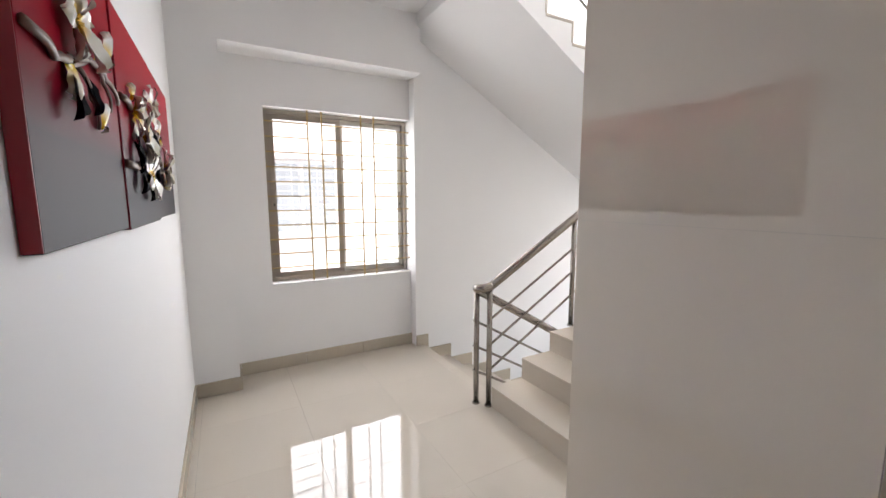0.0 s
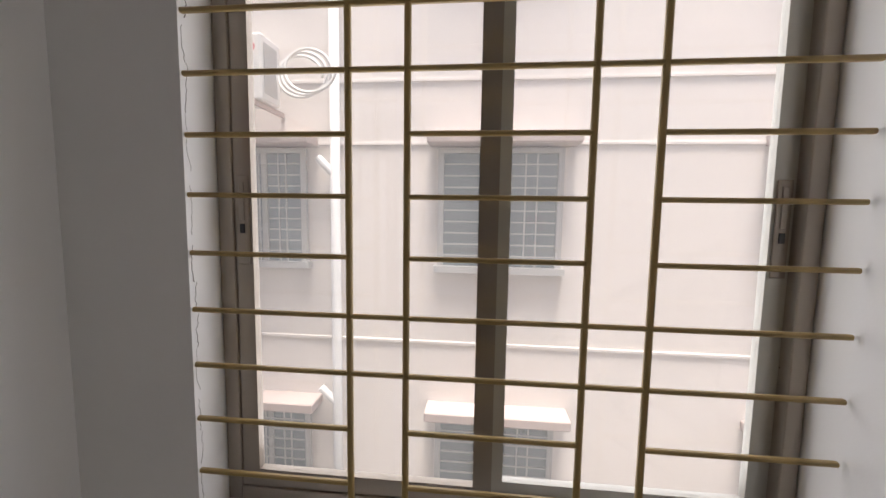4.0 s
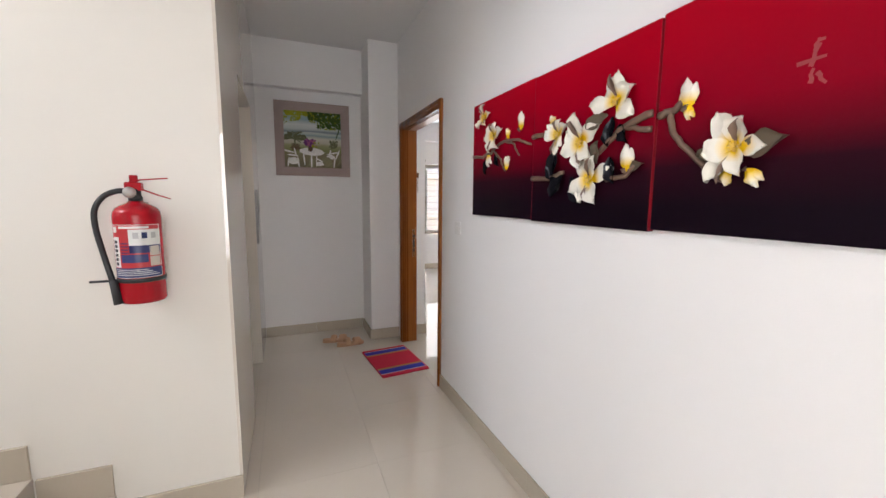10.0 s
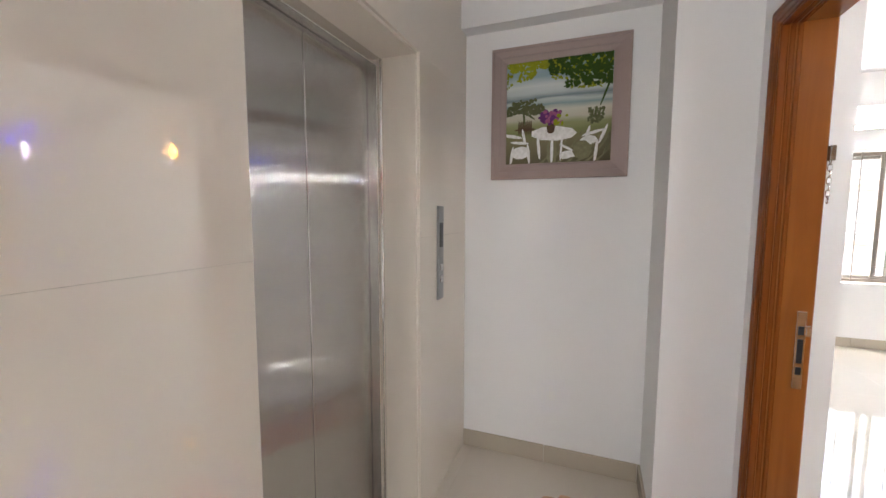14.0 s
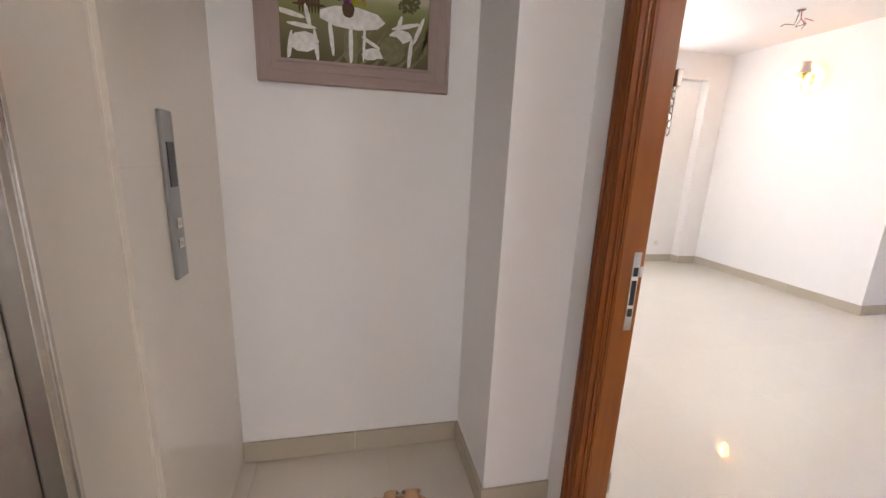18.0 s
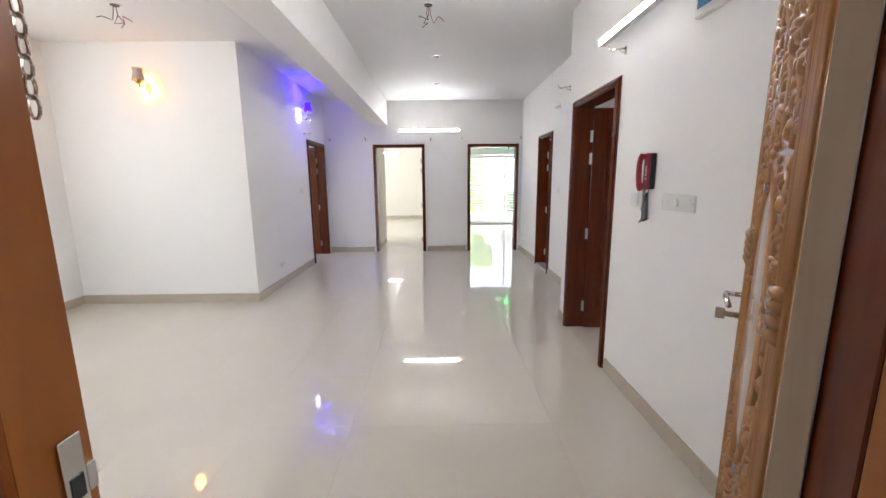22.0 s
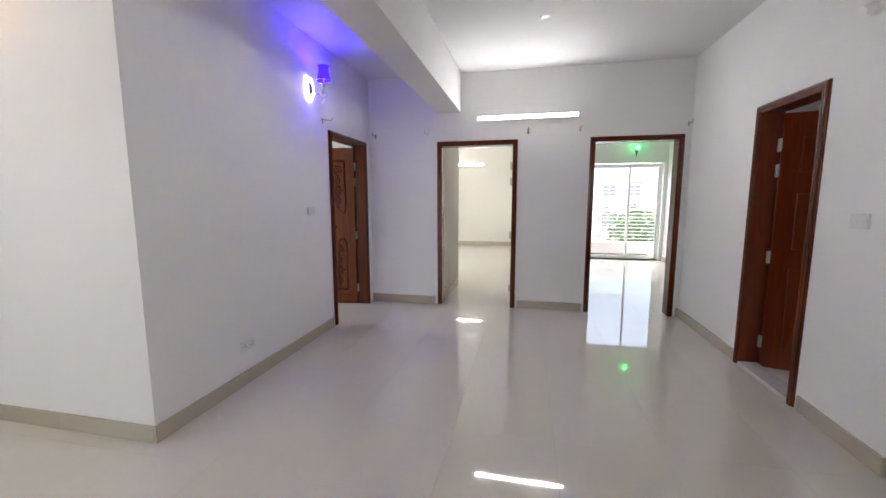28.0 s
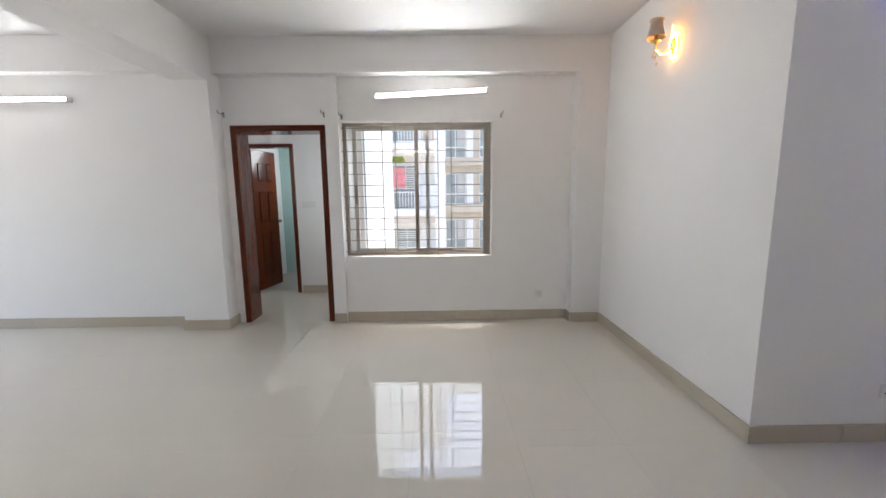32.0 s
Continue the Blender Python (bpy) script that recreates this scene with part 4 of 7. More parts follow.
for name, axis, lo, hi, a, b in (("door_1", "y", -5.85, -5.71, -7.47, -6.48), ("door_2", "x", -7.76, -7.61, -4.785, -3.767), ("door_3", "x", -7.76, -7.61, -2.922, -1.908), ("door_4", "y", -1.84, -1.70, -6.29, -5.51), ("door_5", "y", -2.265, -2.12, -3.40, -2.47), ("door_6", "y", -8.19, -7.94, -1.39, -0.40)):
    d = tagged(new(name), "red-brown varnished wooden door frame", "door frame", kind="structure")
    door_frame(d, axis, lo, hi, a, b, 2.13)
    frames[name] = d
d = tagged(new("door_7"), "dark red-brown washroom door frame", "door frame", kind="structure")
door_frame(d, "y", -9.37, -9.25, -0.57, 0.13, 2.1, 0.05)

carved_leaf("bedroom_door_leaf", pose(-3.325, -2.115, 0, 0, 0, 86), 0.81, 2.06, RED, "open red-brown carved bedroom door", -1)
carved_leaf("bedroom_door_leaf", pose(-7.40, -5.845, 0, 0, 0, -84), 0.86, 2.06, AMBER_RED, "open amber-brown carved bedroom door with plastic film on top", 1, carve=RED)
carved_leaf("bathroom_door_leaf", pose(-6.22, -1.70, 0, 0, 0, 74), 0.65, 2.06, RED, "open red-brown panelled bathroom door", -1, simple=True)
side_leaf = carved_leaf("bedroom_door_leaf", pose(-7.77, -3.80, 0, 0, 0, 176), 0.88, 2.06, RED, "open red-brown bedroom door beside a cream wall", -1, simple=True)
bm = bmesh.new()
rod(bm, (0.82, -0.02, 1.0), (0.82, -0.07, 1.0), 0.008, 10)
sweep(bm, [(0.82, -0.07, 1.0), (0.77, -0.072, 1.0), (0.71, -0.066, 0.99)], 0.008, 8)
part("lever", bm, CHROME, side_leaf, smooth=True)
part("handle_plate", boxes(((0.80, -0.026, 0.86), (0.84, -0.02, 1.1)), bevel=0.002), CHROME, side_leaf)
bath_leaf = carved_leaf("washroom_door_leaf", pose(0.085, -9.36, 0, 0, 0, -101), 0.56, 2.04, RED, "open red-brown washroom door with louvred vents", -1, simple=True)
for z0 in (0.22, 1.62):
    for k in range(7):
        part("louvre", boxes(((0.17, -0.042, z0 + k * 0.035), (0.39, -0.02, z0 + k * 0.035 + 0.012)), bevel=0.002), RED, bath_leaf)
bm = bmesh.new()
rod(bm, (0.51, -0.02, 1.0), (0.51, -0.06, 1.0), 0.01, 10)
bmesh.ops.create_uvsphere(bm, u_segments=14, v_segments=8, radius=0.026, matrix=Matrix.Translation((0.51, -0.075, 1.0)))
part("knob", bm, CHROME, bath_leaf, smooth=True)

FILM = glass("clear_plastic_film", (0.93, 0.92, 0.90), dust=0.06)
film = empty("plastic_film", pose(-7.385, -6.2, 1.93, 0, 0, 0), "crumpled clear plastic film over the top of a door", "film")
bm = bmesh.new()
grid = bmesh.ops.create_grid(bm, x_segments=24, y_segments=5, size=0.5)["verts"]
for v in grid:
    u, q = v.co.x, v.co.y
    v.co = Vector((0.006 * math.sin(q * 40 + u * 9) + 0.005 * math.sin(u * 63) + 0.020, u * 0.80, 0.06 + q * 0.16 + 0.010 * math.sin(u * 31)))
part("sheet", bm, FILM, film, smooth=True)

for z in (1.82, 1.62, 0.93, 0.22):
    hinge(frames["door_5"], pose(-3.337, -2.1165, z))
    hinge(frames["door_1"], pose(-7.408, -5.8405, z, 0, 0, 180))
    hinge(frames["door_4"], pose(-6.228, -1.7045, z))
    hinge(frames["door_2"], pose(-7.765, -3.825, z, 0, 0, 90))

SILL = material("grey_marble_threshold", (0.52, 0.51, 0.50), 0.15, vary=0.12, scale=14)
block("threshold_bathroom", (-6.23, -1.85, 0), (-5.57, -1.70, 0.03), SILL, "grey marble threshold under the bathroom door", "threshold", 0.004)

# plaster cracked along the line where the grille bars enter the reveal, with dabs of paint and rust round the bars
crack_rng = random.Random(9)
CRACK = material("crack_shadow", (0.16, 0.135, 0.115), 0.9, vary=0.4, scale=60)
z = 0.78
while z < 2.12:
    bm, pts, y, width = bmesh.new(), [], 0.312, crack_rng.uniform(0.0005, 0.0015)
    length = crack_rng.uniform(0.06, 0.115)
    for k in range(12):
        y = min(0.326, max(0.306, y + crack_rng.uniform(-0.004, 0.0042)))
        pts.append((0.5812, y, z + length * k / 11))
    sweep(bm, pts, width, 5, 0.3, (1, 0, 0), 0.4)
    part("plaster_crack", bm, CRACK, window_wall, "ragged dark crack in the plaster")
    z += length + crack_rng.uniform(0.0, 0.03)

# ---------------------------------------------------------------- windows


def sliding_window(name, m, w, h, label, sash_split=0.5, mat=None, depth=0.06, pane_mat=None, sashes=None):
    """An aluminium sliding window: outer frame, two sashes with panes, pulls. Local x across, z up from the sill, -y into the room."""
    mat = mat or ALU
    base = empty(name, m, label, "window")
    f = 0.035
    for lo, hi in (((0, 0, 0), (f, depth, h)), ((w - f, 0, 0), (w, depth, h)), ((f, 0, 0), (w - f, depth, f)), ((f, 0, h - f), (w - f, depth, h))):
        part("window_frame", box(bmesh.new(), lo, hi, 0.002), mat, base)
    s = 0.042
    for k, (x0, x1, track) in enumerate(sashes or ((f, w * sash_split + s / 2, 0), (w * sash_split - s / 2, w - f, 1))):
        y0 = 0.006 + 0.026 * track
        y1 = y0 + 0.022
        sash = part("sash", boxes(((x0, y0, f), (x0 + s, y1, h - f)), ((x1 - s, y0, f), (x1, y1, h - f)), ((x0 + s, y0, f), (x1 - s, y1, f + s)), ((x0 + s, y0, h - f - s), (x1 - s, y1, h - f))), mat if track == 0 or not sashes else ALU_BEHIND_GLASS if mat is ALU else mat, base)
        pane = part("pane", boxes(((x0 + s, y0 + 0.008, f + s), (x1 - s, y0 + 0.012, h - f - s))), pane_mat or GLASS, sash)
        pane.visible_shadow = False
        xp = x0 + s / 2 if k == 0 else x1 - s / 2
        pull = part("pull", boxes(((xp - 0.015, y0 - 0.004, h * 0.40), (xp + 0.015, y0 - 0.0003, h * 0.54)), bevel=0.0015), mat, sash)
        part("grip", boxes(((xp - 0.006, y0 - 0.0065, h * 0.47), (xp + 0.006, y0 - 0.0038, h * 0.53)), bevel=0.001), mat, pull)
        part("latch", boxes(((xp - 0.006, y0 - 0.0065, h * 0.45), (xp + 0.006, y0 - 0.0038, h * 0.465)), bevel=0.001), DARK, pull)
    return base


sliding_window("window_landing", pose(0.583, 0.392, 0.738), 1.254, 1.43, "grey aluminium sliding window on the landing", 0.484, pane_mat=GLASS_DUSTY, sashes=((0.035, 0.628, 0), (0.612, 1.219, 1)))

grille = empty("window_grille", pose(0.573, 0.308, 0.738), "cream painted iron window grille of welded bars", "window grille")
VX = (0.344, 0.459, 0.801, 0.918)
for x in VX:
    part("upright_bar", boxes(((x - 0.0065, -0.006, 0.002), (x + 0.0065, 0.006, 1.43)), bevel=0.003), GRILLE, grille)
for k in range(11):
    z = 1.463 - 0.738 + 0.119 * (5 - k)
    spans = [(0.0, 1.262)] if k in (2, 3, 7, 8) else [(0.0, VX[0]), (VX[1], VX[2]), (VX[3], 1.262)]
    for a, b in spans:
        part("cross_bar", boxes(((a, -0.0055, z - 0.005), (b, 0.0055, z + 0.005)), bevel=0.0025), GRILLE, grille)

sliding_window("window_living", pose(-1.545, -8.03, 0.728, 0, 0, 180), 1.59, 1.43, "grey aluminium sliding window in the living room, slid slightly open", 0.5, sashes=((0.095, 0.925, 1), (0.765, 1.555, 0)))
lg = empty("window_grille", pose(-1.545, -7.965, 0.728, 0, 0, 180), "pale painted iron grille in front of the living room window", "window grille")
LX = (0.43, 0.57, 1.02, 1.16)
for x in LX:
    part("upright_bar", boxes(((x - 0.005, -0.005, 0.001), (x + 0.005, 0.005, 1.43)), bevel=0.002), GRILLE_PALE, lg)
for k in range(12):
    z = 0.06 + 0.119 * k
    spans = [(0.0, 1.588)] if k in (2, 3, 8, 9) else [(0.0, LX[0]), (LX[1], LX[2]), (LX[3], 1.588)]
    for a, b in spans:
        part("cross_bar", boxes(((a, -0.0045, z - 0.004), (b, 0.0045, z + 0.004)), bevel=0.002), GRILLE_PALE, lg)

WHITE_ALU = material("white_aluminium", (0.82, 0.83, 0.82), 0.35, vary=0.03)
BALCONY_SASHES = ((0.035, 1.40, 0), (1.36, 2.015, 1))
sliding_window("balcony_door", pose(-12.28, -2.75, 0.02, 0, 0, 90), 2.05, 2.16, "pale aluminium sliding balcony door", 0.52, WHITE_ALU, pane_mat=GLASS_HAZE, sashes=BALCONY_SASHES)
# two unseen windows, added where the bedroom fill lamps stand
sliding_window("window_bedroom", pose(-5.70, -8.56, 0.80, 0, 0, 180), 1.40, 1.30, "added grey aluminium bedroom window, out of view", 0.5)
sliding_window("window_bedroom", pose(-10.8, -7.47, 0.85, 0, 0, 180), 1.60, 1.30, "added grey aluminium bedroom window, out of view", 0.5)

# ---------------------------------------------------------------- lamps


def tube_light(m, label="white batten with a lit fluorescent tube on the wall", length=1.2):
    base = empty("tube_light", m, label, "tube light", "tube lights")
    h = length / 2
    part("batten", boxes(((-h, -0.05, -0.026), (h, 0, 0.022)), bevel=0.004), PLASTIC, base)
    part("tube", boxes(((-h + 0.02, -0.0525, -0.019), (h - 0.02, -0.0495, 0.015)), bevel=0.001), TUBE, base, "glowing white tube cover", smooth=True)
    for s in (-1, 1):
        part("end_holder", boxes(((s * h - 0.012, -0.055, -0.028), (s * h + 0.012, 0, 0.024)), bevel=0.004), PLASTIC, base)
    return base


tube_light(pose(-7.61, -3.667, 2.39, 0, 0, 90))
tube_light(pose(-2.18, -2.265, 2.43, 0, 0, 0))
tube_light(pose(-2.50, -7.94, 2.43, 0, -2.6, 180), "white batten with a lit fluorescent tube, hung slightly crooked", 1.16)
tube_light(pose(1.72, -7.86, 2.38, 0, 0, 180))
tube_light(pose(-14.6, -5.53, 2.43, 0, 0, 90))

AMBER_GLOW = glow("amber_ring_glow", (1.0, 0.50, 0.12), 2.6)
VIOLET_GLOW = glow("violet_ring_glow", (0.86, 0.72, 1.0), 2.2)
BRONZE = material("dark_bronze_plate", (0.20, 0.15, 0.12), 0.4, metal=0.8, vary=0.2, scale=60)
VIOLET_SHADE = glow("lit_violet_shade", (0.035, 0.008, 0.9), 0.30)
GREEN_GLOW = glow("green_bulb_glow", (0.05, 1.0, 0.2), 1.3)
SHADE_CLOTH = material("pleated_cream_shade", (0.58, 0.46, 0.40), 0.8, vary=0.1, scale=30, fine=0.3, fine_scale=120)
GOLD = material("gilt_metal", (0.80, 0.55, 0.20), 0.25, metal=1.0, vary=0.05)
CRYSTAL = material("crystal_drop", (0.75, 0.70, 0.66), 0.08, vary=0.05, spec=0.9)


def wall_lamp(m, label, ring, metal, shade, shade_label, flame=False, plate=None):
    base = empty("wall_lamp", m, label, "wall lamp", "wall lamps")
    bm = bmesh.new()
    sweep(bm, [(0.042 * math.cos(a), -0.020, 0.085 * math.sin(a)) for a in (2 * math.pi * i / 28 for i in range(29))], 0.0075, 8)
    part("light_ring", bm, ring, base, "glowing oval ring", smooth=True)
    part("backplate", lathe(bmesh.new(), [(0.02, 0.03), (0.034, 0.018), (0.04, 0.0)], 24, Matrix.Rotation(math.pi / 2, 4, "X") @ Matrix.Diagonal((1, 1.9, 1, 1))), plate or metal, base, smooth=True)
    bm = bmesh.new()
    sweep(bm, [(0, -0.03, -0.02), (0, -0.07, -0.045), (0, -0.11, -0.05), (0, -0.145, -0.02), (0, -0.15, 0.02)], 0.007, 8, 1, (1, 0, 0))
    part("arm", bm, metal, base, smooth=True)
    bm = bmesh.new()
    sweep(bm, [(0, -0.15 + 0.03 * math.cos(a) * (1 - a / 9), -0.065 + 0.03 * math.sin(a) * (1 - a / 9)) for a in (0.35 * i for i in range(17))], 0.004, 6, 1, (1, 0, 0))
    part("scroll", bm, metal, base, smooth=True)
    part("cup", lathe(bmesh.new(), [(0.008, 0.0), (0.034, 0.012), (0.036, 0.02), (0.012, 0.024), (0.012, 0.06)], 18, Matrix.Translation((0, -0.15, 0.015))), metal, base, smooth=True)
    prof = [(0.062, 0.0), (0.052, 0.03), (0.042, 0.075), (0.04, 0.115), (0.047, 0.12)]
    bm = bmesh.new()
    n = 28
    rings = []
    for r, z in prof:
        rings.append([bm.verts.new((0.0 + r * (1 + 0.03 * (k % 2)) * math.cos(2 * math.pi * k / n), -0.15 + r * (1 + 0.03 * (k % 2)) * math.sin(2 * math.pi * k / n), 0.055 + z)) for k in range(n)])
    for a, b in zip(rings, rings[1:]):
        for k in range(n):
            bm.faces.new((a[k], a[(k + 1) % n], b[(k + 1) % n], b[k]))
    sh = part("shade", bm, shade, base, shade_label, smooth=True)
    for r, z in ((0.064, 0.055), (0.0485, 0.175)):
        bm = bmesh.new()
        sweep(bm, [(r * math.cos(a), -0.15 + r * math.sin(a), z) for a in (2 * math.pi * i / 24 for i in range(25))], 0.003, 6, 1, (0, 0, 1))
        part("trim", bm, metal, sh)
    for k, z in enumerate((-0.10, -0.125)):
        part("drop", lathe(bmesh.new(), [(0.002, 0.014), (0.011, 0.0), (0.002, -0.014)], 8, Matrix.Translation((0, -0.15 + 0.015 * k, z))), CRYSTAL, base)
    if flame:
        bm = bmesh.new()
        sweep(bm, [(0.0, -0.03, 0.06), (0.008, -0.035, 0.10), (-0.004, -0.03, 0.14)], 0.007, 6, 1, (1, 0, 0), 0.6)
        part("light_strip", bm, ring, base, "glowing amber strip", smooth=True)
        bm = bmesh.new()
        sweep(bm, [(0, -0.035, -0.028), (0, -0.072, -0.052), (0, -0.11, -0.058), (0, -0.142, -0.03)], 0.0065, 6, 1, (1, 0, 0))
        part("light_strip", bm, ring, base, "glowing amber strip", smooth=True)
    return base


wall_lamp(pose(-4.305, -6.70, 2.46, 0, 0, 90), "gilt wall lamp with amber light ring and cream shade", AMBER_GLOW, GOLD, SHADE_CLOTH, "unlit cream cloth shade", True)
wall_lamp(pose(-6.13, -5.71, 2.45, 0, 0, 180) @ Matrix.Scale(1.12, 4), "chrome wall lamp with violet lit shade and light ring", VIOLET_GLOW, CHROME, VIOLET_SHADE, "glowing violet shade", plate=BRONZE)


def bulb_light(name, at, color, watts, size):
    data = bpy.data.lights.new(name, "POINT")
    data.energy, data.color, data.shadow_soft_size = watts, color, size
    new(name, data).location = at


bulb_light("amber_lamp_light", (-4.25, -6.70, 2.47), (1.0, 0.42, 0.08), 0.14, 0.03)
bulb_light("violet_lamp_light", (-6.13, -5.542, 2.635), (0.045, 0.012, 1.0), 1.4, 0.02)
bulb_light("green_lamp_light", (-12.05, -1.31, 2.56), (0.05, 1.0, 0.15), 0.09, 0.03)

green = empty("wall_lamp", pose(-12.2, -1.31, 2.46, 0, 0, 90), "dark metal wall lamp with a glowing green bulb", "wall lamp", "wall lamps")
bm = bmesh.new()
bmesh.ops.create_uvsphere(bm, u_segments=16, v_segments=10, radius=0.05, matrix=Matrix.Translation((0.02, -0.12, 0.06)))
part("bulb", bm, GREEN_GLOW, green, "glowing green bulb", smooth=True)
bm = bmesh.new()
sweep(bm, [(0, 0, 0), (0, -0.07, -0.03), (0.0, -0.12, -0.05), (0.02, -0.12, 0.0)], 0.016, 8, 1, (1, 0, 0))
rod(bm, (0, -0.12, -0.05), (0, -0.12, -0.15), 0.02, 10, 0.006)
part("arm", bm, DARK, green)

# ---------------------------------------------------------------- small fittings


PLATE_GREY = material("pale_grey_plastic", (0.76, 0.76, 0.75), 0.35, vary=0.03)


def switch_plate(m, w, h, gangs, label, sockets=False, mat=None):
    base = empty("wall_socket" if sockets else "light_switch", m, label, "socket" if sockets else "switch")
    part("plate", boxes(((-w / 2, -0.010, -h / 2), (w / 2, 0, h / 2)), bevel=0.003), mat or PLASTIC, base)
    for g in range(gangs):
        x = -w / 2 + w * (g + 0.5) / gangs
        if sockets:
            for dx, dz in ((0, 0.014), (-0.012, -0.008), (0.012, -0.008)):
                part("hole", rod(bmesh.new(), (x + dx, -0.0112, dz), (x + dx, -0.009, dz), 0.0045, 8), DARK, base)
        else:
            part("rocker", boxes(((x - 0.022, -0.0135, -0.013), (x + 0.022, -0.0095, 0.013)), bevel=0.002), mat or PLASTIC, base)
    for s in (-1, 1):
        part("screw", rod(bmesh.new(), (s * (w / 2 - 0.008), -0.0108, 0), (s * (w / 2 - 0.008), -0.0095, 0), 0.003, 8), CHROME, base)
    return base


sw = switch_plate(pose(-1.715, -2.265, 1.315), 0.285, 0.085, 3, "white three-gang switch panel with fan dial", mat=PLATE_GREY)
part("fan_dial", rod(bmesh.new(), (0, -0.026, 0), (0, -0.010, 0), 0.02, 20), PLASTIC, sw)
switch_plate(pose(-2.17, -2.265, 1.31), 0.085, 0.085, 1, "white square telephone outlet on the wall", mat=PLATE_GREY)
switch_plate(pose(-6.08, -5.71, 1.288, 0, 0, 180), 0.13, 0.085, 2, "pale double light switch beside a bedroom door", mat=PLATE_GREY)
switch_plate(pose(-5.09, -5.71, 0.30, 0, 0, 180), 0.15, 0.085, 2, "pale double wall socket above the skirting", True, mat=PLATE_GREY)
switch_plate(pose(-3.67, -7.94, 0.285, 0, 0, 180), 0.085, 0.085, 1, "pale wall socket under the window", True, mat=PLATE_GREY)
switch_plate(pose(-5.17, -1.84, 1.28), 0.13, 0.085, 2, "white double switch beside the bathroom door", mat=PLATE_GREY)
switch_plate(pose(-0.75, -9.25, 1.267, 0, 0, 180), 0.20, 0.085, 3, "pale switch panel in the passage", mat=PLATE_GREY)
switch_plate(pose(0.0, -2.649, 1.26, 0, 0, 90), 0.085, 0.085, 1, "white bell switch beside the entrance door")
switch_plate(pose(-14.6, -4.72, 0.2, 0, 0, 90), 0.12, 0.085, 1, "white wall socket in the bedroom", True, mat=PLATE_GREY)


def curtain_bracket(m):
    base = empty("curtain_bracket", m, "chrome curtain rod bracket screwed to the wall", "bracket", "curtain brackets")
    part("plate", boxes(((-0.011, -0.004, -0.028), (0.011, 0, 0.028)), bevel=0.002), CHROME, base)
    bm = bmesh.new()
    sweep(bm, [(0, -0.002, 0.012), (0, -0.04, 0.008), (0, -0.075, 0.0), (0, -0.10, -0.004), (0, -0.118, 0.010), (0, -0.116, 0.026)], 0.006, 8, 1, (1, 0, 0))
    part("arm", bm, CHROME, base, smooth=True)
    bm = bmesh.new()
    sweep(bm, [(0, -0.002, -0.02), (0, -0.03, -0.012), (0, -0.055, 0.004)], 0.004, 6, 1, (1, 0, 0))
    part("stay", bm, CHROME, base, smooth=True)
    return base


cb = curtain_bracket(pose(-6.37, -5.71, 2.20, 0, 0, 180))
for m in (pose(-7.61, -5.62, 2.223, 0, 0, 90), pose(-7.61, -4.92, 2.23, 0, 0, 90), pose(-7.61, -3.646, 2.22, 0, 0, 90), pose(-7.61, -3.042, 2.23, 0, 0, 90), pose(-7.61, -1.88, 2.24, 0, 0, 90),
          pose(-0.345, -7.94, 2.24, 0, 0, 180), pose(-1.385, -7.94, 2.234, 0, 0, 180), pose(-1.565, -7.94, 2.21, 0, 0, 180), pose(-3.232, -7.94, 2.214, 0, 0, 180), pose(-2.44, -2.265, 2.278), pose(-3.53, -2.265, 2.28)):
    copy_thing(cb, m)

holder = empty("lamp_holder", pose(-5.235, -1.84, 2.415), "empty white batten lamp holder on the wall", "lamp holder")
part("rose", rod(bmesh.new(), (0, 0, 0), (0, -0.02, 0), 0.045, 20), PLASTIC, holder)
part("socket", rod(bmesh.new(), (0, -0.02, 0), (0, -0.075, -0.02), 0.024, 16, 0.028), PLASTIC, holder)


def ceiling_point(m, wires, label):
    base = empty("ceiling_rose", m, label, "ceiling rose", "ceiling roses")
    part("bezel", lathe(bmesh.new(), [(0.055, 0.0), (0.052, -0.004), (0.042, -0.006), (0.038, -0.003)], 28), PLASTIC, base, smooth=True)
    part("opening", rod(bmesh.new(), (0, 0, -0.0075), (0, 0, -0.002), 0.036, 18), DARK, base)
    for k in range(wires):
        a = 1.1 + k * 2.1
        bm = bmesh.new()
        sweep(bm, [(0.01 * math.cos(a), 0.01 * math.sin(a), -0.005), (0.02 * math.cos(a), 0.02 * math.sin(a), -0.08), (0.05 * math.cos(a + 1), 0.05 * math.sin(a + 1), -0.14), (0.10 * math.cos(a), 0.10 * math.sin(a), -0.11), (0.14 * math.cos(a + 0.4), 0.14 * math.sin(a + 0.4), -0.14)], 0.0035, 6, 1, (0, 0, 1))
        part("wire", bm, DARK if k else material("red_wire", (0.35, 0.03, 0.03), 0.4), base, smooth=True)
    return base


ceiling_point(pose(-3.42, -3.585, 2.95), 3, "white ceiling rose with loose hanging wires")
ceiling_point(pose(-4.88, -3.52, 2.95), 0, "white ceiling rose with a dark round opening")
ceiling_point(pose(-6.27, -3.53, 2.95), 0, "white ceiling rose with a dark round opening")
ceiling_point(pose(-3.40, -6.28, 2.95), 3, "white ceiling rose with loose hanging wires")

panel = empty("ceiling_light", pose(0.75, -3.75, 3.0), "unlit square white ceiling light", "ceiling light")
part("frame", boxes(((-0.11, -0.11, -0.025), (0.11, 0.11, 0)), bevel=0.006), PLASTIC, panel)
part("diffuser", boxes(((-0.09, -0.09, -0.029), (0.09, 0.09, -0.0245)), bevel=0.002), CEIL, panel)

BLUE_PANEL = material("blue_panel_cover", (0.05, 0.22, 0.45), 0.3, vary=0.05)
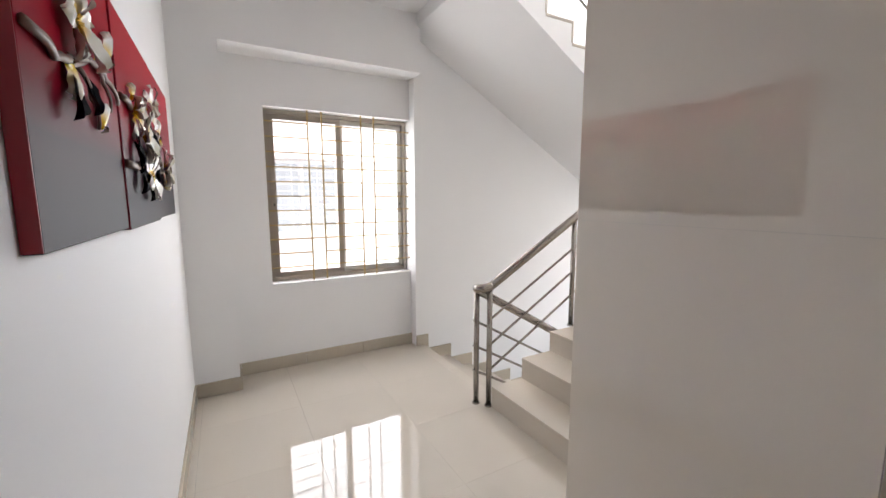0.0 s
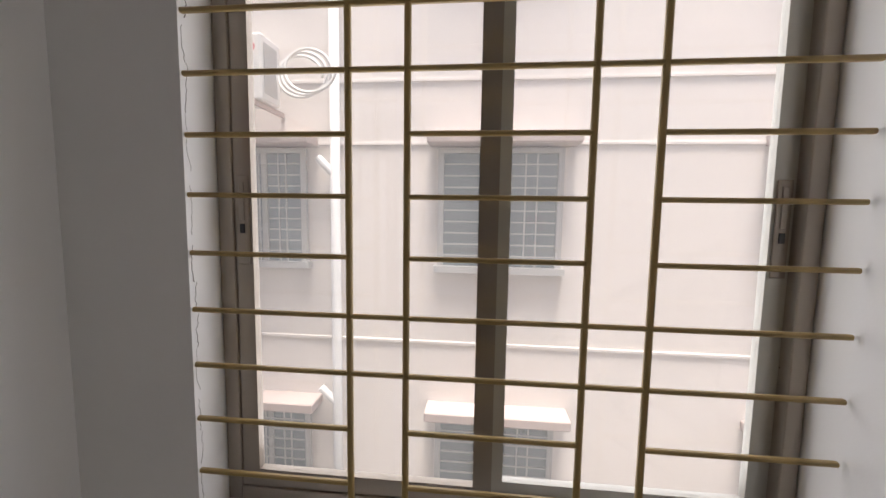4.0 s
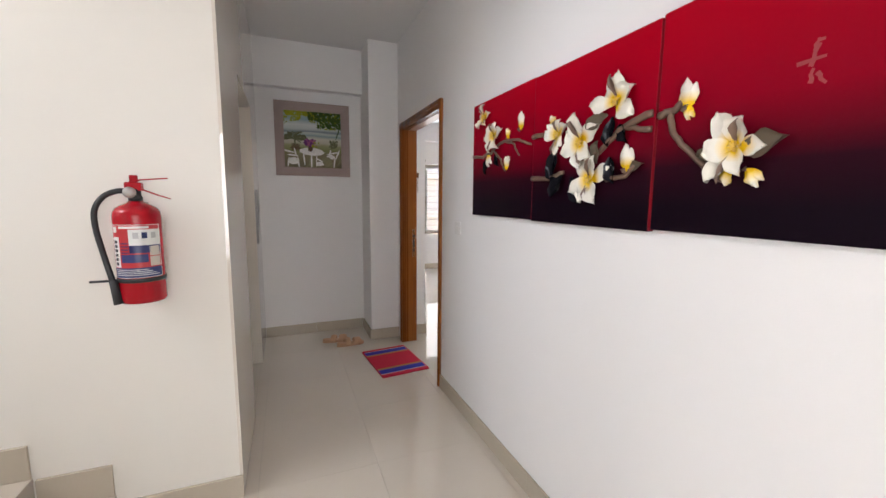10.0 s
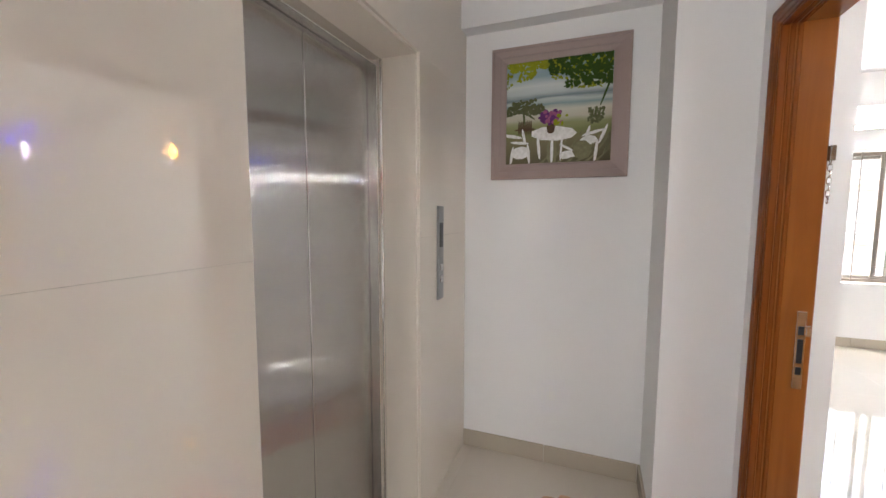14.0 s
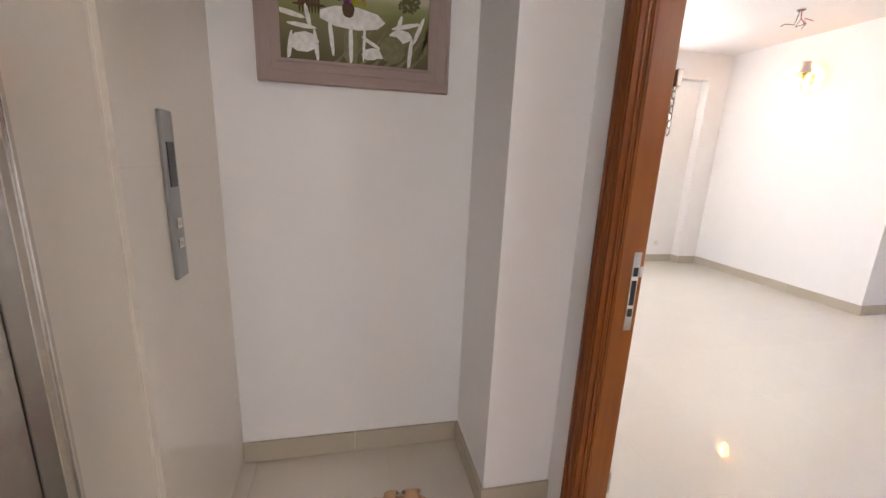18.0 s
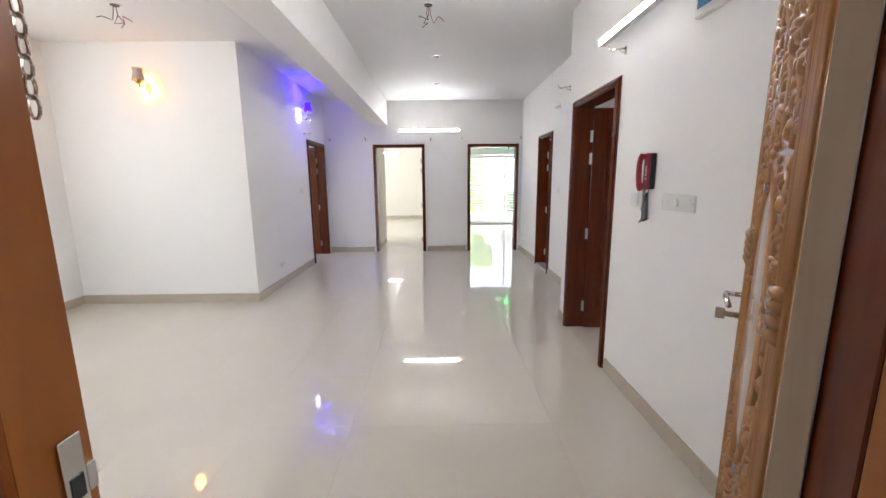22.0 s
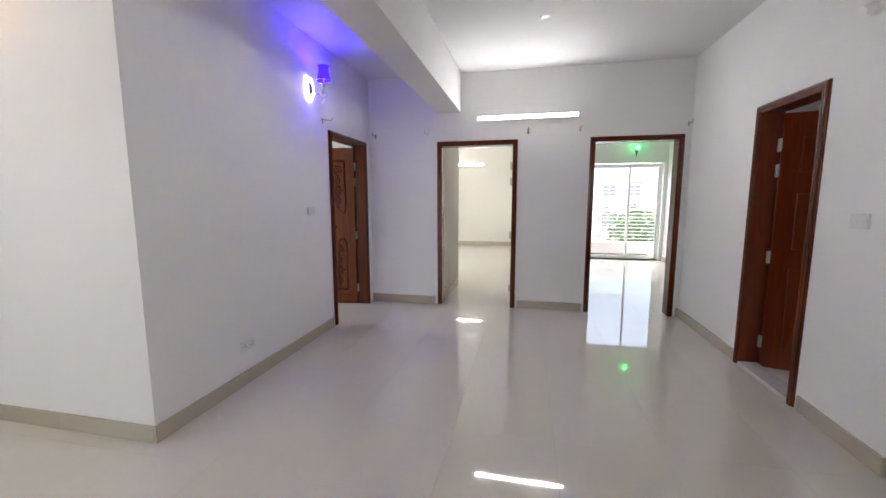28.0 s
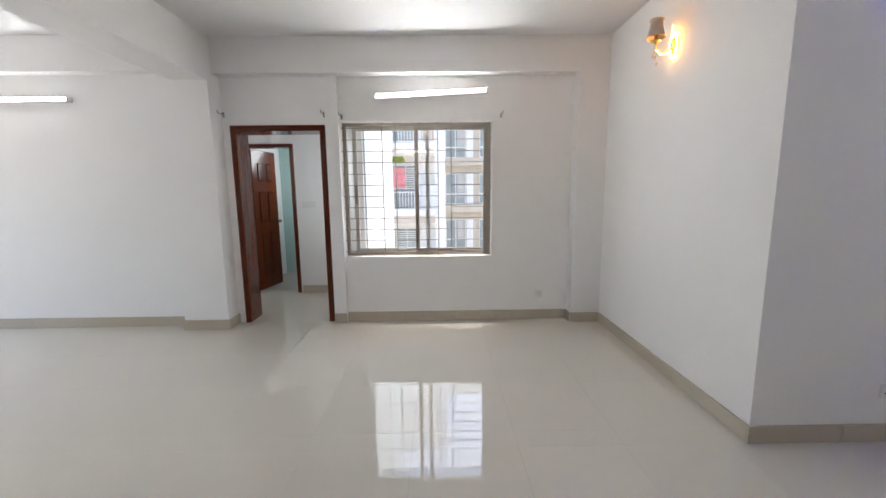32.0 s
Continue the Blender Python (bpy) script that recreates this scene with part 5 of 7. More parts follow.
board = empty("distribution_board", pose(-1.42, -2.265, 2.38), "white and blue electrical board high on the wall", "electrical board")
part("case", boxes(((-0.26, -0.035, -0.20), (0.26, 0, 0.20)), bevel=0.006), PLASTIC, board)
part("cover", boxes(((-0.235, -0.041, -0.165), (0.235, -0.0345, 0.175)), bevel=0.002), BLUE_PANEL, board, "blue cover")

# wall telephone
TEL = material("dark_red_plastic", (0.30, 0.008, 0.025), 0.3, vary=0.04)
TEL_BASE = material("dark_blue_grey_plastic", (0.025, 0.028, 0.05), 0.3, vary=0.05)
TEL_CORD = material("black_cord", (0.012, 0.012, 0.014), 0.4, vary=0.1)
tel = empty("wall_telephone", pose(-1.985, -2.265, 1.485) @ Matrix.Diagonal((0.8, 1, 1, 1)), "dark red wall telephone with a coiled black cord", "telephone")
part("body", boxes(((-0.032, -0.034, -0.105), (0.036, 0, 0.10)), bevel=0.005), TEL_BASE, tel, "dark blue-grey base")
part("face", boxes(((-0.032, -0.046, -0.106), (0.0365, -0.033, 0.101)), bevel=0.004), TEL, tel)
bm = bmesh.new()
sweep(bm, [(-0.022, -0.060, -0.112), (-0.022, -0.070, -0.085), (-0.022, -0.075, -0.04), (-0.022, -0.076, 0.0), (-0.022, -0.075, 0.04), (-0.022, -0.070, 0.072), (-0.022, -0.060, 0.094)], 0.0235, 12, 0.62, (0, 1, 0))
part("handset", bm, TEL, tel, smooth=True)
for z in (-0.098, 0.066):
    part("ear_piece", boxes(((-0.042, -0.068, z), (-0.002, -0.045, z + 0.03)), bevel=0.006), TEL, tel)
for r in range(4):
    part("button", rod(bmesh.new(), (0.010, -0.0495, 0.022 - 0.015 * r), (0.010, -0.0455, 0.022 - 0.015 * r), 0.005, 10), PLATE_GREY, tel)
part("button", boxes(((0.003, -0.0495, -0.048), (0.020, -0.0455, -0.041)), bevel=0.001), PLATE_GREY, tel, "wide pale button")


def coil(a, b, turns, r):
    """A stretched coil between two points."""
    a, b = Vector(a), Vector(b)
    line = []
    for i in range(turns * 9 + 1):
        t = i / (turns * 9)
        w = 2 * math.pi * turns * t
        line.append(a + (b - a) * t + Vector((r * math.cos(w), r * math.sin(w), 0)))
    return sweep(bmesh.new(), line, 0.0025, 5, 1, (0, 0.3, 1))


part("coiled_cord", coil((-0.035, -0.03, -0.085), (-0.060, -0.016, -0.285), 17, 0.009), TEL_CORD, tel, smooth=True)
part("coiled_cord", coil((-0.022, -0.02, -0.125), (-0.010, -0.016, -0.275), 15, 0.010), TEL_CORD, tel, smooth=True)
part("coiled_cord", coil((-0.065, -0.016, -0.298), (-0.003, -0.016, -0.278), 11, 0.011), TEL_CORD, tel, smooth=True)
bm = bmesh.new()
sweep(bm, [(-0.010, -0.012, -0.10), (-0.03, -0.012, -0.14), (-0.07, -0.012, -0.195), (-0.105, -0.012, -0.225), (-0.09, -0.012, -0.245), (-0.065, -0.014, -0.25), (-0.066, -0.012, -0.275), (-0.10, -0.012, -0.295), (-0.135, -0.010, -0.318), (-0.10, -0.009, -0.305), (-0.07, -0.012, -0.29)], 0.0026, 6)
part("line_cord", bm, TEL_CORD, tel, smooth=True)

# washbasin
CERAMIC = material("white_ceramic", (0.80, 0.80, 0.79), 0.08, vary=0.01, coat=0.5)
basin = empty("washbasin", pose(-3.574, -1.78, 0.775, 0, 0, -90), "white ceramic washbasin on the side wall of a recess", "washbasin")
bm = bmesh.new()
n = 32
rings = []
for r, z in ((0.05, -0.30), (0.10, -0.22), (0.22, -0.12), (0.265, -0.03), (0.275, 0.0), (0.245, 0.0), (0.20, -0.08), (0.06, -0.14)):
    rings.append([bm.verts.new((r * math.cos(2 * math.pi * k / n), -0.25 + 0.92 * r * math.sin(2 * math.pi * k / n), z)) for k in range(n)])
for a, b in zip(rings, rings[1:]):
    for k in range(n):
        bm.faces.new((a[k], a[(k + 1) % n], b[(k + 1) % n], b[k]))
bm.faces.new(rings[0][::-1])
bm.faces.new(rings[-1])
part("bowl", bm, CERAMIC, basin, smooth=True)
part("back_ledge", boxes(((-0.20, -0.06, -0.10), (0.20, 0, 0.02)), bevel=0.012), CERAMIC, basin)
bm = bmesh.new()
rod(bm, (0, -0.04, 0.02), (0, -0.04, 0.11), 0.016, 12)
sweep(bm, [(0, -0.04, 0.10), (0, -0.10, 0.12), (0, -0.15, 0.10)], 0.011, 8, 1, (1, 0, 0))
part("tap", bm, CHROME, basin, smooth=True)

# ---------------------------------------------------------------- lobby: triptych


def panel_paint(name):
    m = bpy.data.materials.new(name)
    m.use_nodes = True
    nt = m.node_tree
    b = nt.nodes["Principled BSDF"]
    tc = nt.nodes.new("ShaderNodeTexCoord")
    sep = nt.nodes.new("ShaderNodeSeparateXYZ")
    nt.links.new(tc.outputs["Object"], sep.inputs[0])
    mr = nt.nodes.new("ShaderNodeMapRange")
    mr.inputs[1].default_value, mr.inputs[2].default_value = 0.0, 0.62
    nt.links.new(sep.outputs[2], mr.inputs[0])
    cr = nt.nodes.new("ShaderNodeValToRGB")
    e = cr.color_ramp.elements
    e[0].position, e[0].color = 0.12, (0.006, 0.002, 0.006, 1)
    e[1].position, e[1].color = 0.96, (0.40, 0.0, 0.012, 1)
    k = e.new(0.30)
    k.color = (0.022, 0.002, 0.008, 1)
    k = e.new(0.55)
    k.color = (0.25, 0.0, 0.012, 1)
    nt.links.new(mr.outputs[0], cr.inputs[0])
    nt.links.new(cr.outputs[0], b.inputs["Base Color"])
    b.inputs["Roughness"].default_value = 0.42
    b.inputs["Specular IOR Level"].default_value = 0.06
    b.inputs["Coat Weight"].default_value = 0.0
    b.inputs["Coat Roughness"].default_value = 0.25
    n = nt.nodes.new("ShaderNodeTexNoise")
    n.inputs["Scale"].default_value = 240
    bp = nt.nodes.new("ShaderNodeBump")
    bp.inputs["Strength"].default_value, bp.inputs["Distance"].default_value = 0.06, 0.001
    nt.links.new(tc.outputs["Object"], n.inputs[0])
    nt.links.new(n.outputs[0], bp.inputs["Height"])
    nt.links.new(bp.outputs[0], b.inputs["Normal"])
    return m


PANEL = panel_paint("red_to_black_lacquer")
PETAL = material("cream_white_enamel", (0.84, 0.80, 0.70), 0.25, vary=0.08, scale=30, coat=0.4)


def yellow_throat(m, near, far):
    """Petals turn from yellow at the flower's centre to cream."""
    nt = m.node_tree
    b = nt.nodes["Principled BSDF"]
    base = b.inputs["Base Color"].links[0].from_socket
    tc = nt.nodes.new("ShaderNodeTexCoord")
    ln = nt.nodes.new("ShaderNodeVectorMath")
    ln.operation = "LENGTH"
    mr = nt.nodes.new("ShaderNodeMapRange")
    mr.inputs[1].default_value, mr.inputs[2].default_value = near, far
    mx = nt.nodes.new("ShaderNodeMix")
    mx.data_type = "RGBA"
    mx.inputs[6].default_value = (0.86, 0.55, 0.01, 1)
    nt.links.new(tc.outputs["Object"], ln.inputs[0])
    nt.links.new(ln.outputs["Value"], mr.inputs[0])
    nt.links.new(mr.outputs[0], mx.inputs[0])
    nt.links.new(base, mx.inputs[7])
    nt.links.new(mx.outputs[2], b.inputs["Base Color"])


yellow_throat(PETAL, 0.044, 0.066)
YELLOW = material("yellow_enamel", (0.72, 0.45, 0.05), 0.28, vary=0.15, scale=40, coat=0.4)
TWIG = material("brown_twig_enamel", (0.17, 0.105, 0.072), 0.4, vary=0.2, scale=40)
LEAF_DARK = material("black_leaf_enamel", (0.006, 0.006, 0.009), 0.16, vary=0.2, spec=0.10, rough_vary=0.02)
GREY_LEAF = material("olive_leaf_enamel", (0.13, 0.10, 0.065), 0.4, vary=0.2)
rng = random.Random(7)


def relief_petal(bm, cx, cz, length, width, ang, base_y, rise, curl=0.012):
    """A thick, curved petal that springs from (cx, cz) and lifts off the panel, with wavy unequal edges and a drawn-out tip."""
    c, s = math.cos(ang), math.sin(ang)
    lean, wave, phase = rng.uniform(-0.14, 0.14), rng.uniform(0.03, 0.10), rng.uniform(0, 6)
    rows = []
    for u, w in ((0.0, 0.20), (0.12, 0.46), (0.28, 0.74), (0.44, 0.95), (0.58, 1.0), (0.70, 0.92), (0.80, 0.72), (0.89, 0.42), (0.96, 0.16), (1.0, 0.03)):
        row = []
        for v in (-1, -0.6, -0.2, 0.2, 0.6, 1):
            ripple = 1 + wave * math.sin(11 * u + phase + 2.2 * v)
            du = u * length * (1 - 0.06 * v * v)
            dv = v * w * width / 2 * ripple + lean * length * u * u
            h = base_y - rise * (0.2 + 0.8 * math.sin(u * 1.9)) - curl * (abs(v) ** 1.6) * (0.3 + u) - 0.0022 * math.sin(13 * u + phase) * v + (0.006 * (u - 0.8) * 5 if u > 0.8 else 0)
            row.append(bm.verts.new((cx + du * c - dv * s, min(h, -0.0268), cz + du * s + dv * c)))
        rows.append(row)
    for a, b in zip(rows, rows[1:]):
        for k in range(5):
            bm.faces.new((a[k], a[k + 1], b[k + 1], b[k]))


def bloom(parent, x, z, r, petals=6, spin=0.0, gaps=()):
    r *= 0.73
    white, yellow, back = bmesh.new(), bmesh.new(), bmesh.new()
    for k in range(petals):
        if k in gaps:
            continue
        a = spin + 2 * math.pi * k / petals + rng.uniform(-0.22, 0.22)
        q = r * rng.uniform(0.78, 1.22)
        w = r * rng.uniform(0.52, 0.78)
        rise = 0.012 + 0.012 * (k % 2)
        relief_petal(white, 0, 0, q, w, a, -0.029, rise, rng.choice((-0.006, 0.008, 0.014, 0.018)))
        if k % 3 == 1:
            relief_petal(back, 0.18 * q * math.cos(a), 0.18 * q * math.sin(a), q * 0.72, w * 0.34, a + 0.30, -0.036, rise + 0.004, 0.004)
    for v in white.verts:
        v.co.y -= 0.0025 * math.sin(v.co.x * 310 + v.co.z * 170)
    f = part("flower", white, PETAL, parent, "cream white flower with a yellow throat", smooth=True)
    f.location = (x, 0, z)
    part("petal_fold", back, TWIG, f, "brown underside of a folded petal", smooth=True)
    for k in range(5):
        relief_petal(yellow, 0, 0, r * 0.2, r * 0.12, spin + k * 1.26, -0.036, 0.006, 0.002)
    part("flower_heart", yellow, YELLOW, f, smooth=True)
    bm = bmesh.new()
    for k in range(7):
        a = spin + k
        rod(bm, (0, -0.034, 0), (0.014 * math.cos(a), -0.047, 0.014 * math.sin(a)), 0.0018, 5)
    part("stamens", bm, YELLOW, f)


def bud(parent, x, z, r, ang):
    """A closed flower: three petals that overlap to a pointed cup."""
    r *= 0.85
    white, cup = bmesh.new(), bmesh.new()
    for d, q in ((-0.24, 0.86), (0.24, 0.92), (0.0, 1.0)):
        relief_petal(white, 0, 0, r * q, r * 0.48, ang + d, -0.029 - 0.004 * (d == 0), 0.016, -0.010)
    f = part("bud", white, PETAL, parent, "cream white bud with a yellow base", smooth=True)
    f.location = (x, 0, z)
    relief_petal(cup, -0.12 * r * math.cos(ang), -0.12 * r * math.sin(ang), r * 0.26, r * 0.24, ang, -0.030, 0.010, 0.006)
    part("bud_cup", cup, TWIG, f, smooth=True)


def twig(parent, pts, r=0.009):
    bm = bmesh.new()
    dense = []
    for (x0, z0), (x1, z1) in zip(pts, pts[1:]):
        for i in range(5):
            t = i / 5
            dense.append((x0 + (x1 - x0) * t + rng.uniform(-0.003, 0.003), -0.031 - 0.006 * math.sin(t * 3), z0 + (z1 - z0) * t + rng.uniform(-0.003, 0.003)))
    dense.append((pts[-1][0], -0.031, pts[-1][1]))
    sweep(bm, dense, r, 7, 0.8, (0, 1, 0), 0.3)
    part("twig", bm, TWIG, parent, smooth=True)


def leaves(parent, spots, mat):
    for x, z, l, a in spots:
        bm = bmesh.new()
        relief_petal(bm, x, z, l, l * 0.55, a, -0.028, 0.012)
        part("leaf", bm, mat, parent, smooth=True)


def art_panel(y0, y1, z0, proud):
    base = empty("wall_art_panel", pose(0.001 + proud, y0, z0, 0, 0, 90), "red and black lacquered wall panel with raised cream flowers", "wall art", "triptych panels")
    part("board", box(bmesh.new(), (0.002, -0.026, 0), (y1 - y0 - 0.002, 0, 0.624), 0.002), PANEL, base)
    edge = material("red_lacquer_edge", (0.26, 0.003, 0.012), 0.35, vary=0.05)
    for x in (0.0005, y1 - y0 - 0.0025):
        part("side_edge", boxes(((x, -0.0255, 0.002), (x + 0.002, -0.0005, 0.622))), edge, base)
    return base


p1 = art_panel(-2.385, -1.772, 1.361, 0.0)
L = lambda y, z, y0=-2.385: (y - y0, z - 1.361)
twig(p1, [L(-2.37, 1.70), L(-2.25, 1.685), L(-2.16, 1.70), L(-2.03, 1.744), L(-1.90, 1.735), L(-1.785, 1.70)])
twig(p1, [L(-2.03, 1.744), L(-1.93, 1.72), L(-1.88, 1.66)], 0.006)
twig(p1, [L(-2.12, 1.70), L(-2.05, 1.66), L(-2.01, 1.60)], 0.006)
leaves(p1, [(*L(-2.17, 1.69), 0.11, -1.9), (*L(-2.10, 1.70), 0.09, -1.2)], LEAF_DARK)
bloom(p1, *L(-2.235, 1.895), 0.085, 5, 0.4)
bloom(p1, *L(-2.13, 1.785), 0.125, 6, 0.1)
bud(p1, *L(-1.875, 1.775), 0.10, 1.4)
bud(p1, *L(-2.0, 1.60), 0.085, 1.2)
bud(p1, *L(-1.985, 1.75), 0.06, 1.5)
bud(p1, *L(-2.19, 1.70), 0.09, -1.3)

p2 = art_panel(-1.770, -1.143, 1.356, 0.004)
L2 = lambda y, z: (y + 1.770, z - 1.356)
twig(p2, [L2(-1.15, 1.712), L2(-1.25, 1.692), L2(-1.36, 1.617), L2(-1.45, 1.60)], 0.012)
twig(p2, [L2(-1.15, 1.665), L2(-1.25, 1.685)], 0.010)
twig(p2, [L2(-1.765, 1.728), L2(-1.63, 1.719)], 0.011)
twig(p2, [L2(-1.765, 1.545), L2(-1.65, 1.54), L2(-1.547, 1.56)], 0.012)
twig(p2, [L2(-1.32, 1.52), L2(-1.24, 1.53), L2(-1.195, 1.563)], 0.009)
leaves(p2, [(*L2(-1.305, 1.73), 0.10, -1.6), (*L2(-1.28, 1.70), 0.08, -0.8), (*L2(-1.60, 1.66), 0.13, -1.8), (*L2(-1.55, 1.56), 0.12, -2.2), (*L2(-1.50, 1.54), 0.12, -1.0), (*L2(-1.31, 1.60), 0.10, -1.3), (*L2(-1.63, 1.62), 0.10, -1.3)], LEAF_DARK)
leaves(p2, [(*L2(-1.33, 1.74), 0.10, 3.4), (*L2(-1.22, 1.55), 0.06, 0.4), (*L2(-1.37, 1.58), 0.08, 1.5)], GREY_LEAF)
bloom(p2, *L2(-1.59, 1.712), 0.10, 6, 0.2)
bloom(p2, *L2(-1.29, 1.775), 0.135, 6, 0.35, (4,))
bloom(p2, *L2(-1.455, 1.662), 0.145, 6, 0.55)
bloom(p2, *L2(-1.40, 1.525), 0.140, 6, 0.2)
bud(p2, *L2(-1.235, 1.545), 0.105, 1.5)
bud(p2, *L2(-1.62, 1.745), 0.06, 1.7)

p3 = art_panel(-1.141, -0.516, 1.363, 0.0)
L3 = lambda y, z: (y + 1.141, z - 1.363)
twig(p3, [L3(-1.131, 1.699), L3(-1.087, 1.703), L3(-1.05, 1.725)], 0.012)
twig(p3, [L3(-1.095, 1.70), L3(-1.071, 1.632), L3(-1.01, 1.573), L3(-0.945, 1.512), L3(-0.925, 1.505)], 0.010)
bud(p3, *L3(-1.045, 1.70), 0.10, 1.45)
bud(p3, *L3(-1.038, 1.712), 0.05, -1.5)
bloom(p3, *L3(-0.905, 1.585), 0.125, 6, 0.05)
leaves(p3, [(*L3(-0.90, 1.575), 0.11, 0.12), (*L3(-0.93, 1.58), 0.07, 3.4)], GREY_LEAF)
bud(p3, *L3(-0.925, 1.535), 0.055, -1.4)
bud(p3, *L3(-0.875, 1.53), 0.065, -0.9)
SCUFF = material("pale_glue_mark", (0.30, 0.035, 0.04), 0.5, vary=0.2)
for y, z, l, a in ((-0.80, 1.745, 0.05, 0.1), (-0.775, 1.735, 0.045, 1.3), (-0.772, 1.70, 0.03, 1.5), (-0.762, 1.72, 0.03, -1.0), (-0.768, 1.785, 0.012, 0), (-0.77, 1.765, 0.02, 1.4)):
    bm = bmesh.new()
    x0, z0 = L3(y, z)
    sweep(bm, [(x0 + l * t * math.cos(a) + 0.003 * math.sin(9 * t), -0.0262, z0 + l * t * math.sin(a)) for t in (0, 0.3, 0.6, 1)], 0.005, 6, 0.12, (0, 1, 0), 0.4)
    part("glue_mark", bm, SCUFF, p3, "pale mark where a flower is missing")

# ---------------------------------------------------------------- lobby: framed picture
FRAME_PINK = material("dusky_pink_frame", (0.36, 0.27, 0.245), 0.45, vary=0.06, scale=12, fine=0.15, fine_scale=60)


def canvas_paint():
    m = bpy.data.materials.new("landscape_canvas")
    m.use_nodes = True
    nt = m.node_tree
    b = nt.nodes["Principled BSDF"]
    tc = nt.nodes.new("ShaderNodeTexCoord")
    n = nt.nodes.new("ShaderNodeTexNoise")
    n.inputs["Scale"].default_value, n.inputs["Detail"].default_value = 9, 6
    mp = nt.nodes.new("ShaderNodeMapping")
    mp.inputs["Scale"].default_value = (0.35, 1, 2.2)
    nt.links.new(tc.outputs["Object"], mp.inputs[0])
    nt.links.new(mp.outputs[0], n.inputs[0])
    sep = nt.nodes.new("ShaderNodeSeparateXYZ")
    nt.links.new(tc.outputs["Object"], sep.inputs[0])
    mr = nt.nodes.new("ShaderNodeMapRange")
    mr.inputs[1].default_value, mr.inputs[2].default_value = -0.2775, 0.2775
    nt.links.new(sep.outputs[2], mr.inputs[0])
    ma = nt.nodes.new("ShaderNodeMath")
    ma.operation = "MULTIPLY_ADD"
    ma.inputs[1].default_value, ma.inputs[2].default_value = 0.10, -0.05
    nt.links.new(n.outputs[0], ma.inputs[0])
    ad = nt.nodes.new("ShaderNodeMath")
    nt.links.new(ma.outputs[0], ad.inputs[0])
    nt.links.new(mr.outputs[0], ad.inputs[1])
    cr = nt.nodes.new("ShaderNodeValToRGB")
    e = cr.color_ramp.elements
    e[0].position, e[0].color = 0.0, (0.10, 0.088, 0.04, 1)
    e[1].position, e[1].color = 1.0, (0.30, 0.42, 0.45, 1)
    for pos, col in ((0.22, (0.19, 0.165, 0.085)), (0.30, (0.20, 0.22, 0.08)), (0.38, (0.28, 0.30, 0.14)), (0.44, (0.50, 0.47, 0.36)), (0.52, (0.58, 0.57, 0.48)), (0.57, (0.24, 0.33, 0.34)), (0.61, (0.50, 0.56, 0.54)), (0.64, (0.17, 0.22, 0.25)), (0.69, (0.48, 0.54, 0.54)), (0.76, (0.62, 0.66, 0.64)), (0.86, (0.27, 0.38, 0.42))):
        k = e.new(pos)
        k.color = (*col, 1)
    nt.links.new(ad.outputs[0], cr.inputs[0])
    nt.links.new(cr.outputs[0], b.inputs["Base Color"])
    b.inputs["Roughness"].default_value = 0.4
    b.inputs["Specular IOR Level"].default_value = 0.2
    return m


pic = empty("framed_picture", pose(0.782, -4.6, 2.042, 0, 0, 180), "framed landscape with a white garden table by the sea", "picture")
O = 0.3635


def mitred(name, outer, inner, front, back, slope):
    """Four frame pieces cut at 45 degrees; the face slopes back towards its inner edge."""
    for k in range(4):
        turn = Matrix.Rotation(k * math.pi / 2, 4, "Y")
        bm = bmesh.new()
        v = [bm.verts.new(turn @ Vector(p)) for p in ((-outer, back, -outer), (outer, back, -outer), (inner, back, -inner), (-inner, back, -inner), (-outer, front, -outer), (outer, front, -outer), (inner, front + slope, -inner), (-inner, front + slope, -inner))]
        for f in ((0, 1, 2, 3), (4, 5, 6, 7), (0, 1, 5, 4), (2, 3, 7, 6), (1, 2, 6, 5), (0, 3, 7, 4)):
            bm.faces.new([v[q] for q in f])
        part(name, bm, FRAME_PINK, pic)


mitred("frame", O, O - 0.085, -0.034, 0, 0.010)
mitred("bead", O - 0.002, O - 0.014, -0.041, -0.030, 0.003)
mitred("bead", O - 0.040, O - 0.052, -0.037, -0.026, 0.002)
mitred("bead", O - 0.073, O - 0.085, -0.033, -0.020, 0.004)
part("canvas", boxes(((-0.2785, -0.022, -0.2785), (0.2785, -0.004, 0.2785))), canvas_paint(), pic)


def paint_color(name, col):
    return material(name, col, 0.45, vary=0.4, scale=60, spec=0.15)


G1, G2, G3 = paint_color("leaf_lime", (0.27, 0.30, 0.015)), paint_color("leaf_green", (0.035, 0.075, 0.008)), paint_color("olive_tree", (0.11, 0.12, 0.055))
P_WHITE, P_BROWN, P_PURPLE, P_PINK, P_OLIVE = paint_color("painted_white", (0.80, 0.80, 0.72)), paint_color("painted_brown", (0.10, 0.06, 0.03)), paint_color("painted_purple", (0.14, 0.035, 0.16)), paint_color("painted_pink", (0.35, 0.10, 0.22)), paint_color("painted_olive", (0.20, 0.19, 0.10))
prng = random.Random(21)


